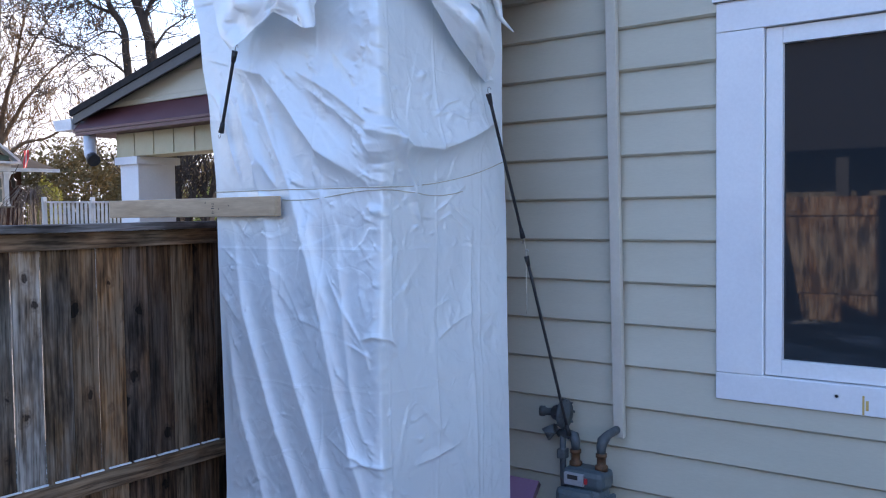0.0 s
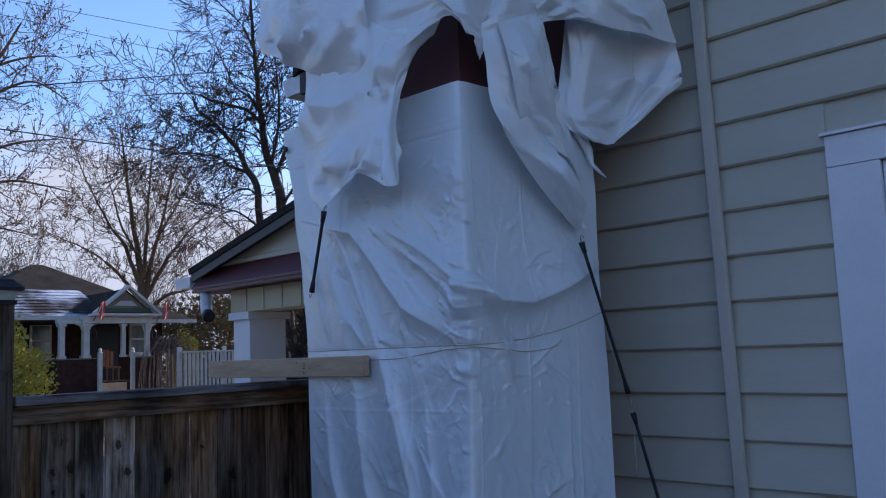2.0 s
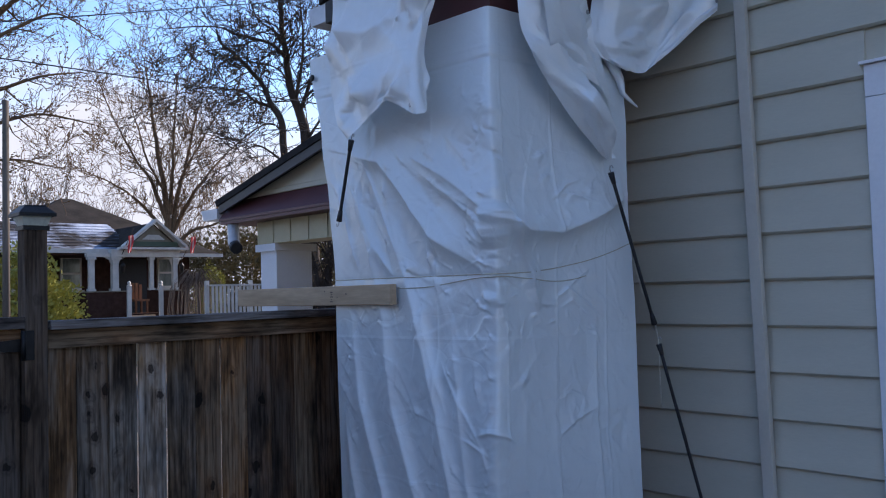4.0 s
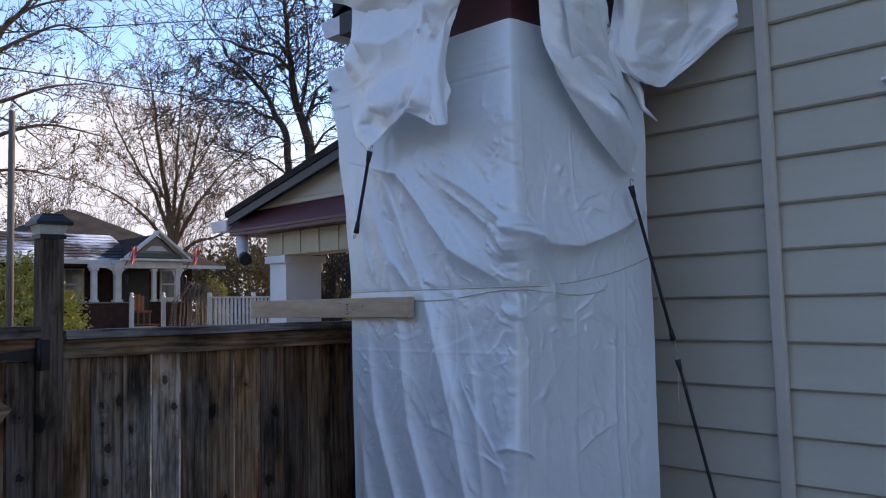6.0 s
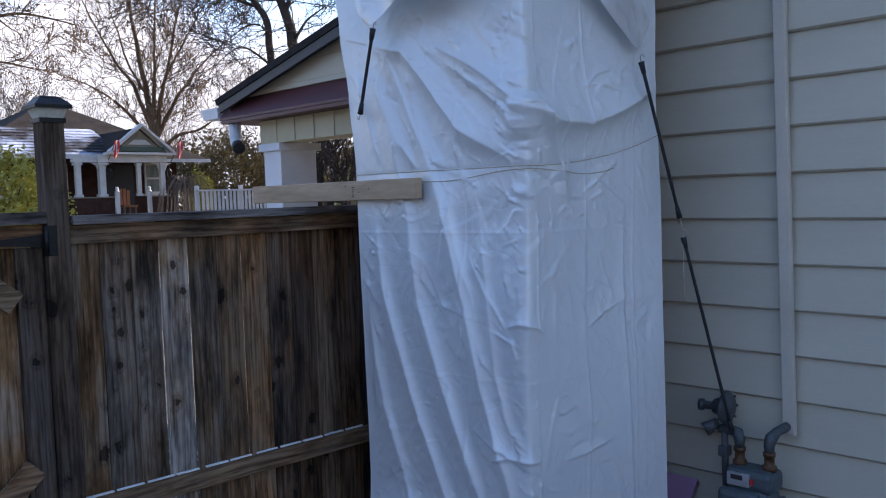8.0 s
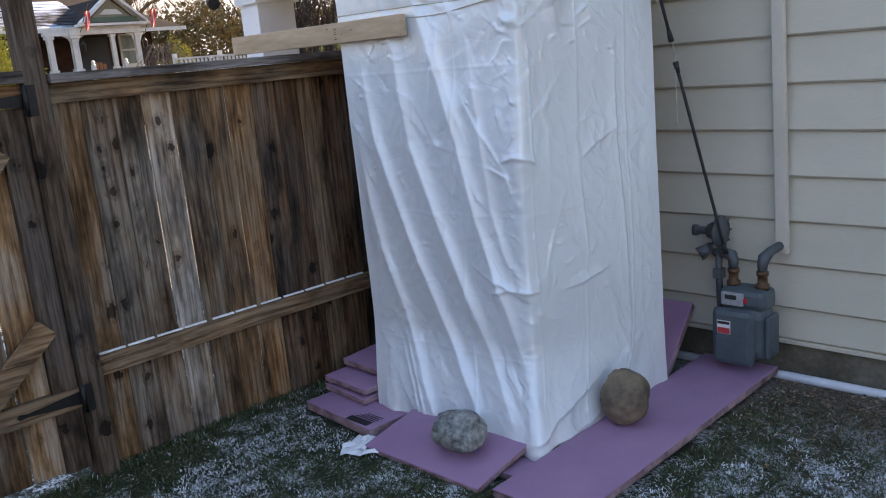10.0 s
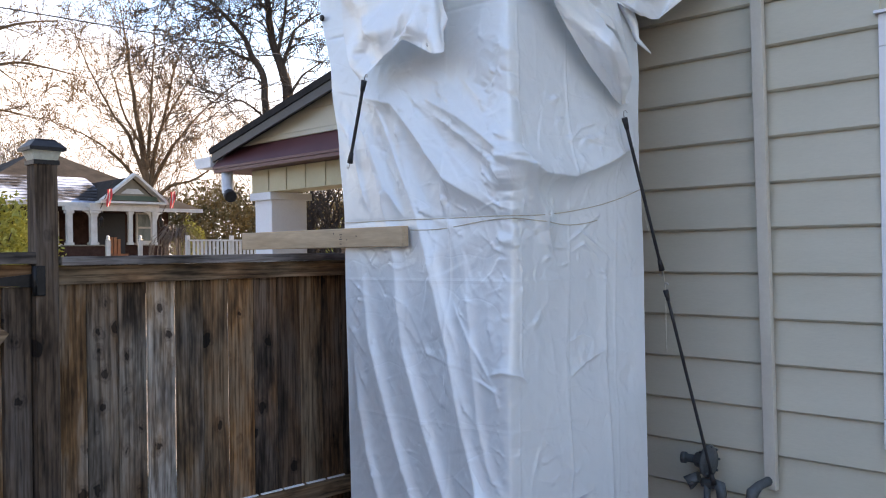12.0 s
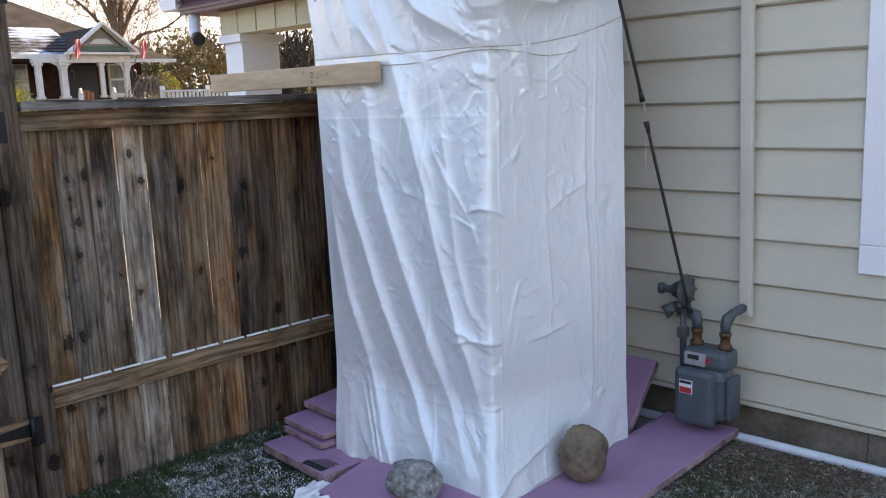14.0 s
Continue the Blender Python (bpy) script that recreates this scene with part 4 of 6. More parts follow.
COVER_LEFT = [
    [(0.10, -1.25, 4.24), (0.11, -1.30, 3.81), (0.14, -1.33, 3.54), (0.17, -1.34, 3.36)],
    [(0.52, -1.33, 4.04), (0.63, -1.45, 3.58), (0.61, -1.50, 3.38), (0.50, -1.42, 3.21)],
    [(0.82, -1.36, 3.91), (0.91, -1.48, 3.43), (0.83, -1.50, 3.21), (0.68, -1.42, 3.11)],
    [(1.02, -1.36, 3.83), (1.07, -1.42, 3.40), (1.09, -1.40, 3.09), (1.09, -1.36, 2.90)],
]
COVER_TAIL = [
    [(0.59, -1.36, 3.33), (0.59, -1.36, 3.01), (0.57, -1.36, 2.67), (0.69, -1.37, 2.46)],
    [(0.87, -1.44, 3.29), (0.86, -1.42, 2.89), (0.91, -1.45, 2.62), (0.90, -1.45, 2.52)],
    [(1.04, -1.40, 3.25), (1.03, -1.40, 2.90), (1.05, -1.45, 2.68), (1.03, -1.45, 2.57)],
    [(1.19, -1.36, 3.15), (1.17, -1.38, 2.95), (1.18, -1.42, 2.72), (1.20, -1.42, 2.48)],
    [(1.42, -1.30, 3.16), (1.25, -1.32, 3.08), (1.18, -1.36, 2.88), (1.17, -1.36, 2.60)],
]
COVER_FRONT = [
    [(0.84, -1.37, 3.86), (0.94, -1.40, 3.46), (1.08, -1.38, 3.18), (1.22, -1.345, 3.07)],
    [(1.29, -1.34, 3.72), (1.32, -1.34, 3.43), (1.40, -1.34, 3.26), (1.46, -1.33, 3.14)],
    [(1.47, -1.28, 3.67), (1.50, -1.30, 3.39), (1.50, -1.30, 3.22), (1.50, -1.28, 3.06)],
    [(1.42, -0.99, 3.80), (1.46, -1.07, 3.42), (1.48, -1.13, 3.17), (1.46, -1.16, 3.00)],
    [(1.46, -0.82, 3.85), (1.50, -0.93, 3.48), (1.52, -1.02, 3.27), (1.50, -1.04, 3.18)],
    [(1.47, -0.69, 3.90), (1.50, -0.79, 3.49), (1.50, -0.80, 3.33), (1.50, -0.78, 3.24)],
]
COVER_POINT = [
    [(1.46, -1.16, 3.15), (1.48, -1.13, 3.02), (1.49, -1.12, 2.83), (1.50, -1.05, 2.69), (1.53, -0.85, 2.47), (1.55, -0.66, 2.33)],
    [(1.52, -1.06, 3.20), (1.54, -1.05, 3.00), (1.55, -0.99, 2.81), (1.57, -0.90, 2.66), (1.59, -0.77, 2.48), (1.56, -0.66, 2.32)],
    [(1.49, -0.79, 3.28), (1.49, -0.79, 3.11), (1.51, -0.76, 2.90), (1.55, -0.71, 2.72), (1.56, -0.63, 2.55), (1.55, -0.63, 2.33)],
]
COVER_LAP = [
    [(1.53, -1.10, 3.16), (1.56, -1.08, 2.98), (1.55, -1.02, 2.78), (1.55, -0.95, 2.70)],
    [(1.56, -0.95, 3.22), (1.60, -0.92, 3.00), (1.60, -0.85, 2.78), (1.59, -0.76, 2.62)],
    [(1.52, -0.80, 3.26), (1.53, -0.78, 3.05), (1.56, -0.74, 2.82), (1.57, -0.64, 2.52)],
]
COVER_RIGHT = [
    [(1.48, -0.50, 3.97), (1.48, -0.54, 3.46), (1.48, -0.57, 3.25), (1.47, -0.64, 2.91), (1.49, -0.62, 2.79)],
    [(1.56, -0.37, 3.98), (1.58, -0.47, 3.45), (1.58, -0.51, 3.22), (1.55, -0.56, 2.89), (1.55, -0.50, 2.73)],
    [(1.66, -0.30, 3.97), (1.72, -0.41, 3.48), (1.62, -0.24, 3.23), (1.60, -0.25, 2.95), (1.58, -0.37, 2.74)],
    [(1.72, -0.25, 3.96), (1.80, -0.30, 3.46), (1.80, -0.17, 3.27), (1.80, -0.11, 3.12), (1.80, -0.11, 3.02)],
]
COVER_HOOD = [
    [(1.48, -0.80, 3.85), (1.52, -0.82, 3.48), (1.54, -0.85, 3.30), (1.54, -0.82, 3.23)],
    [(1.56, -0.61, 3.89), (1.62, -0.70, 3.48), (1.64, -0.71, 3.34), (1.62, -0.68, 3.25)],
    [(1.62, -0.49, 3.91), (1.72, -0.58, 3.49), (1.74, -0.55, 3.35), (1.74, -0.47, 3.21)],
    [(1.72, -0.27, 3.95), (1.80, -0.36, 3.52), (1.82, -0.28, 3.36), (1.82, -0.17, 3.20)],
]


def build_cover():
    cover = empty("tarp_cover", (1.0, -0.8, 3.8), label="white tarp cover hanging in ragged flaps over the chimney", category="tarp")
    for k, (cols, ripple) in enumerate(((COVER_LEFT, 0.014), (COVER_TAIL, 0.016), (COVER_FRONT, 0.014), (COVER_POINT, 0.010), (COVER_LAP, 0.008),
                                        (COVER_RIGHT, 0.012), (COVER_HOOD, 0.012))):
        flap(cols, cover, 3.0 + 2.3 * k, ripple=ripple)
    bm = bmesh.new()
    tube(bm, [(1.50, -0.55, 2.81), (1.52, -0.49, 2.70), (1.54, -0.50, 2.63), (1.58, -0.45, 2.57)], [0.03, 0.02, 0.012, 0.003], 6)
    part("torn_strip", bm, M_COVER, cover)
    for p, axis in (((1.175, -1.445, 2.525), "y"), ((1.57, -0.665, 2.35), "x"), ((1.81, -0.13, 3.06), "x"), ((1.585, -0.80, 2.93), "x"), ((0.30, -1.42, 3.27), "y")):
        bm = bmesh.new()
        s = -1 if axis == "y" else 1
        lathe(bm, [(0.005, 0), (0.010, 0), (0.010, 0.003 * s), (0.005, 0.004 * s)], p, 12, axis)
        part("grommet", bm, M_STEEL, cover, "metal eyelet")


build_cover()


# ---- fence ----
BOARDS = "pppggbbddbdd"  # plain, brown, grey and dark boards in their order; dark ones include tarp shade


def build_fence():
    fence = empty("fence", (0.0, -1.2, 0), label="weathered brown board fence with a flat cap", category="fence")
    for k in range(19):
        y0 = -2.480 + 0.1362 * k
        y1 = min(y0 + random.uniform(0.1305, 0.1335) - (0.007 if k in (2, 3, 5) else 0.0), -0.03)
        if y1 - y0 < 0.03:
            continue
        bm = bmesh.new()
        box(bm, -0.019, 0.0, y0, y1, 0.0, 1.655, 0.0025)
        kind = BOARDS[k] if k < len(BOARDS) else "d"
        ob = part("picket", bm, {"g": M_PICKET_GREY, "p": M_PICKET, "b": M_PICKET_BROWN, "d": M_PICKET_DARK_SHADED}[kind], fence)
        ob.matrix_basis = pose(random.uniform(-0.002, 0.002), 0, 0)
    boxed("top_rail", 0.0015, 0.04, -2.475, -0.03, 1.578, 1.656, M_RAIL, fence, bevel=0.003)
    boxed("cap_board", -0.05, 0.085, -2.475, -0.03, 1.658, 1.695, M_CAP, fence, "grey flat cap board", 0.004)
    boxed("bottom_rail", 0.0015, 0.042, -2.475, -0.03, 0.425, 0.508, M_RAIL, fence, bevel=0.003)
    for k in range(17):
        y0 = -2.465 + 0.1362 * k + random.uniform(0, 0.01)
        if y0 > -1.0:
            break
        bm = bmesh.new()
        box(bm, 0.001, 0.012 + random.uniform(0, 0.006), y0, y0 + 0.118 + random.uniform(-0.012, 0.008), 0.5085, 0.517, 0.003)
        tagged(part("snow_strip", bm, M_SNOW, fence), "thin strip of snow on the rail")
    return fence


build_fence()


def post(y0, y1, name="fence_post"):
    p = empty(name, (0.03, (y0 + y1) / 2, 0), label="dark weathered square post with a black lamp cap", category="fence post")
    boxed("shaft", -0.02, 0.07, y0, y1, -0.1, 2.072, M_POST, p, bevel=0.004)
    cy, cx = (y0 + y1) / 2, 0.025
    lamp = boxed("lamp_collar", cx - 0.051, cx + 0.051, cy - 0.051, cy + 0.051, 2.068, 2.086, M_IRON, p, "black lamp collar")
    bm = bmesh.new()
    for (r, z), (r2, z2) in (((0.044, 2.086), (0.058, 2.124)),):
        a = [bm.verts.new((cx + sx * r, cy + sy * r, z)) for sx, sy in ((-1, -1), (1, -1), (1, 1), (-1, 1))]
        b = [bm.verts.new((cx + sx * r2, cy + sy * r2, z2)) for sx, sy in ((-1, -1), (1, -1), (1, 1), (-1, 1))]
        for i in range(4):
            bm.faces.new((a[i], a[(i + 1) % 4], b[(i + 1) % 4], b[i]))
        bm.faces.new(b)
    part("lens", bm, M_LENS, p, "clear lamp lens")
    bm = bmesh.new()
    rows = [(0.072, 2.124), (0.072, 2.137), (0.045, 2.163), (0.040, 2.171), (0.0005, 2.174)]
    rings = [[bm.verts.new((cx + sx * r, cy + sy * r, z)) for sx, sy in ((-1, -1), (1, -1), (1, 1), (-1, 1))] for r, z in rows]
    for a, b in zip(rings, rings[1:]):
        for i in range(4):
            bm.faces.new((a[i], a[(i + 1) % 4], b[(i + 1) % 4], b[i]))
    bm.faces.new(list(reversed(rings[0])))
    part("lamp_roof", bm, M_IRON, p, "black lamp roof")
    return p


M_LENS = surface("lamp_lens", (0.50, 0.50, 0.42), (0.60, 0.60, 0.5), 10, 0.15, 0, 0)
post(-2.573, -2.483)


def build_gate():
    gate = empty("gate", (0, -3.2, 0), label="weathered wooden gate with diagonal braces", category="gate")
    y1, y0 = -2.579, -3.75
    y = y1 - 0.095
    first = True
    while y > y0:
        bm = bmesh.new()
        box(bm, -0.019, 0.0, y - 0.003 - 0.1335, y - 0.003, 0.05, 1.64, 0.0025)
        part("picket", bm, M_PICKET, gate)
        y -= 0.142
    boxed("stile", -0.019, 0.03, y1 - 0.105, y1, 0.05, 1.575, M_POST, gate, bevel=0.003)
    boxed("stile", -0.019, 0.03, y0 - 0.1, y0, 0.05, 1.575, M_POST, gate, bevel=0.003)
    boxed("top_rail", 0.001, 0.04, y0 - 0.1, y1, 1.578, 1.665, M_RAIL, gate, bevel=0.003)
    boxed("cap_board", -0.05, 0.08, y0 - 0.1, y1 + 0.006, 1.668, 1.715, M_CAP, gate, "grey flat cap board", 0.004)
    boxed("bottom_rail", 0.001, 0.04, y0 - 0.1, y1, 0.32, 0.41, M_RAIL, gate, bevel=0.003)
    for (ya, za, yb, zb) in ((-2.70, 1.36, -3.02, 1.62), (-2.66, 0.70, -3.02, 0.37)):
        bm = bmesh.new()
        d = Vector((0, yb - ya, zb - za)).normalized()
        nn = Vector((0, -d.z, d.y)) * 0.045
        a, b = Vector((0, ya, za)), Vector((0, yb, zb))
        prism(bm, [((a + nn).y, (a + nn).z), ((b + nn).y, (b + nn).z), ((b - nn).y, (b - nn).z), ((a - nn).y, (a - nn).z)], "x", 0.031, 0.058)
        part("brace", bm, M_RAIL, gate)
    for z in (1.60, 0.365):
        h = boxed("hinge", 0.071, 0.077, -2.585, -2.538, z - 0.06, z + 0.06, M_IRON, gate, "black strap hinge", 0.002)
        bm = bmesh.new()
        prism(bm, [(-2.575, z - 0.028), (-2.575, z + 0.028), (-2.80, z + 0.006), (-2.83, z + 0.012), (-2.84, z), (-2.83, z - 0.012), (-2.80, z - 0.006)], "x", 0.041, 0.047)
        part("strap", bm, M_IRON, h)
        bm = bmesh.new()
        tube(bm, [(0.074, -2.579, z - 0.06), (0.074, -2.579, z + 0.06)], 0.010, 8)
        part("pin", bm, M_IRON, h)


build_gate()


def fence_run(name, along, fixed, a, b, label):
    """A plain run of board fence that closes the yard; pieces in one mesh as it is only seen mirrored."""
    bm = bmesh.new()
    s = a
    while s < b:
        e = min(s + 0.135, b)
        if along == "x":
            box(bm, s, e - 0.004, fixed - 0.02, fixed, 0.0, 1.86)
        else:
            box(bm, fixed - 0.02, fixed, s, e - 0.004, 0.0, 1.68)
        s += 0.138
    for z0, z1 in ((1.58, 1.67), (0.42, 0.5)):
        if along == "x":
            box(bm, a, b, fixed, fixed + 0.04, z0, z1)
        else:
            box(bm, fixed - 0.06, fixed - 0.0205, a, b, z0, z1)
    ob = part(name, bm, M_PICKET)
    return tagged(ob, label, "fence", kind="structure")


fence_run("fence_rear", "x", -9.7, -0.02, 15.9, "weathered board fence across the back of the yard")
fence_run("fence_front", "y", 0.0, -9.65, -3.9, "weathered board fence beyond the gate")


def build_neighbour():
    nb = empty("neighbour_house", (6, -15, 0), label="neighbouring house behind the rear fence", category="house")
    boxed("wall", -11.5, 9.4, -20, -14.5, 0, 2.9, M_CONCRETE, nb)
    for x in (-11.2, -8.4, -5.6, -2.8, 0.0, 2.8, 5.6, 9.0):
        boxed("porch_post", x, x + 0.22, -13.4, -13.2, 0, 2.8, M_BLACK, nb)
    bm = bmesh.new()
    prism(bm, [(-12.9, 2.75), (-17.2, 6.6), (-21.0, 2.75)], "x", -12.0, 10.0)
    part("roof", bm, M_SHINGLE, nb)


build_neighbour()
fence_run("fence_side", "y", 16.0, -9.65, 0.0, "weathered board fence along the side of the yard")


# ---- insulation boards, stones, timber ----
def slab(name, x0, x1, y0, y1, z0, thick, turn, label, tilt=(0, 0), rough_edge=0.006):
    """A foam board: faces of one colour, torn paler edges."""
    cx, cy = (x0 + x1) / 2, (y0 + y1) / 2
    hx, hy = (x1 - x0) / 2, (y1 - y0) / 2
    ob = empty(name, (cx, cy, z0), label=label, category="foam board")
    ob.matrix_basis = pose(cx, cy, z0, tilt[0], tilt[1], turn)
    bm = bmesh.new()
    n = 26
    ring = []
    for i in range(4 * n):
        s, f = divmod(i, n)
        f = f / n
        x, y = ((-hx + 2 * hx * f, -hy), (hx, -hy + 2 * hy * f), (hx - 2 * hx * f, hy), (-hx, hy - 2 * hy * f))[s]
        k = 1 if i % n else 0
        ring.append((x, y, k))
    rng = random.Random(len(label) + int(cx * 100))
    levels = []
    for z, inset in ((0.0, 0.004), (thick * 0.3, 0.0), (thick * 0.7, 0.001), (thick - 0.003, 0.002)):
        row = []
        for x, y, k in ring:
            d = inset + (rng.uniform(0, rough_edge) if 0 < z < thick - 0.004 else rng.uniform(0, rough_edge * 0.4))
            row.append(bm.verts.new((x * (1 - d / hx), y * (1 - d / hy), z)))
        levels.append(row)
    for a, b in zip(levels, levels[1:]):
        for i in range(len(a)):
            bm.faces.new((a[i], a[(i + 1) % len(a)], b[(i + 1) % len(a)], b[i]))
    bm.faces.new(list(reversed(levels[0])))
    edge = part("edge", bm, M_FOAM_EDGE)
    edge.parent = ob
    bm = bmesh.new()
    top = [bm.verts.new((v[0] * (1 - 0.002 / hx), v[1] * (1 - 0.002 / hy), thick - 0.003)) for v in ring]
    up = [bm.verts.new((v[0] * (1 - (0.005 + rng.uniform(0, 0.003)) / hx), v[1] * (1 - (0.005 + rng.uniform(0, 0.003)) / hy), thick)) for v in ring]
    for i in range(len(top)):
        bm.faces.new((top[i], top[(i + 1) % len(top)], up[(i + 1) % len(top)], up[i]))
    bm.faces.new(up)
    face = part("face", bm, M_FOAM)
    face.parent = ob
    return ob


PURPLE = "purple foam insulation board lying on the lawn"
slab("foam_board", 1.5625, 1.9375, -1.74, -0.09, 0.024, 0.036, 1.2, "long purple foam board with torn pale edges, on the lawn")
slab("foam_board", 0.845, 1.505, -1.745, -1.425, 0.036, 0.027, 0.5, "purple foam board under the grey stone, tilted to the lawn", (10.5, 0))
slab("foam_board", 1.10, 1.545, -1.60, -1.20, 0.002, 0.028, 6, "purple foam board half under the tarp")
slab("foam_board", 0.275, 0.80, -1.645, -1.30, 0.010, 0.045, -4, "purple foam board with printed panel, beside the tarp")
slab("foam_board", 0.25, 0.585, -1.50, -1.15, 0.060, 0.030, -5, "purple foam board in a stack beside the fence")
slab("foam_board", 0.245, 0.58, -1.49, -1.14, 0.108, 0.030, -3, "purple foam board in a stack beside the fence", (1.5, 0))
slab("foam_board", 0.255, 0.56, -1.37, -1.02, 0.165, 0.034, -2, "purple foam board on top of the stack, tilted", (4, 0))


def lean_board():
    """A foam board that leans on edge behind the tarp."""
    ob = slab("foam_board", 0, 0.60, 0, 0.42, 0, 0.04, 0, "purple foam board leaning against the foundation")
    ob.matrix_basis = pose(1.19, -0.22, 0.135, 46, 0, 2)


lean_board()


def printed_panel():
    bm = bmesh.new()
    box(bm, 0.60, 0.745, -1.648, -1.606, 0.0562, 0.0570)
    for i in range(4):
        box(bm, 0.615 + 0.012 * i, 0.745 + 0.008 * (i % 2), -1.598 + 0.014 * i, -1.592 + 0.014 * i, 0.0562, 0.0570)
    ob = part("printed_mark", bm, M_BLACK)
    tagged(ob, "dark printed panel on the foam board", "print", kind="structure")


printed_panel()


def paper_scrap(x, y, seed, size=0.09):
    rng = random.Random(seed)
    bm = bmesh.new()
    n = 6
    g = [[bm.verts.new(((i / n - 0.5) * size * 1.4, (j / n - 0.5) * size, 0.01 + 0.02 * noise.noise(Vector((i * 0.5 + seed, j * 0.5, 0))))) for j in range(n + 1)] for i in range(n + 1)]
    for i in range(n):
        for j in range(n):
            bm.faces.new((g[i][j], g[i + 1][j], g[i + 1][j + 1], g[i][j + 1]))
    ob = part("plastic_scrap", bm, M_SASH)
    ob.matrix_basis = pose(x, y, 0.012, 0, 0, rng.uniform(0, 180))
    tagged(ob, "crumpled white plastic scrap on the lawn", "scrap")


paper_scrap(0.84, -1.76, 3, 0.12)
paper_scrap(0.80, -1.72, 5, 0.10)


def stone(name, centre, size, material, label, seed):
    bm = bmesh.new()
    bmesh.ops.create_icosphere(bm, subdivisions=5, radius=1.0)
    for v in bm.verts:
        d = 1 + 0.19 * noise.noise(v.co * 1.1 + Vector((seed, 0, 0))) - 0.11 * abs(noise.noise(v.co * 2.4 + Vector((0, seed, 0)))) - 0.04 * abs(noise.noise(v.co * 5.5 + Vector((0, 0, seed)))) + 0.015 * noise.noise(v.co * 9)
        p = v.co * d
        v.co = (p.x * size[0], p.y * size[1], p.z * size[2])
    low = min(v.co.z for v in bm.verts)
    for v in bm.verts:
        v.co.z -= low
    for f in bm.faces:
        f.smooth = True
    ob = part(name, bm, material)
    ob.matrix_basis = pose(*centre)
    return tagged(ob, label, "stone")


M_STONE_GREY = surface("grey_granite", (0.07, 0.074, 0.065), (0.36, 0.37, 0.34), 34, 0.8, 0, 0.9, 70, (1, 1, 1), 0.012)
M_STONE_BROWN = surface("brown_fieldstone", (0.06, 0.045, 0.032), (0.27, 0.20, 0.125), 10, 0.75, 0, 0.7, 45)
stone("stone", (1.27, -1.575, 0.058), (0.125, 0.105, 0.085), M_STONE_GREY, "rough grey stone holding down the foam board", 3.0)
stone("stone", (1.67, -0.99, 0.058), (0.105, 0.10, 0.115), M_STONE_BROWN, "round brown stone standing on the foam board", 8.0)


def build_timber():
    t = empty("timber", (0.25, -1.33, 1.72), label="raw two-by-four pinning the tarp across the fence", category="timber")
    boxed("plank", -0.40, 0.893, -1.345, -1.307, 1.718, 1.808, M_LUMBER, t, bevel=0.004)
    bm = bmesh.new()
    for i, (dx, dz, w, hh) in enumerate(((0, 0.055, 0.018, 0.004), (0.004, 0.045, 0.012, 0.003), (-0.002, 0.034, 0.02, 0.004), (0.003, 0.022, 0.010, 0.003), (0.0, 0.012, 0.016, 0.004), (-0.05, 0.06, 0.006, 0.006), (0.12, 0.045, 0.006, 0.006), (0.05, 0.03, 0.005, 0.005))):
        box(bm, 0.455 + dx, 0.455 + dx + w, -1.3462, -1.3452, 1.722 + dz, 1.722 + dz + hh)
    tagged(part("grade_stamp", bm, M_BLACK, t), "dark smudged grade stamp", kind="stuff")


build_timber()


# ---- gas meter ----
M_PLATE = surface("index_plate", (0.30, 0.31, 0.32), (0.40, 0.41, 0.42), 20, 0.4, 0.2, 0.1)

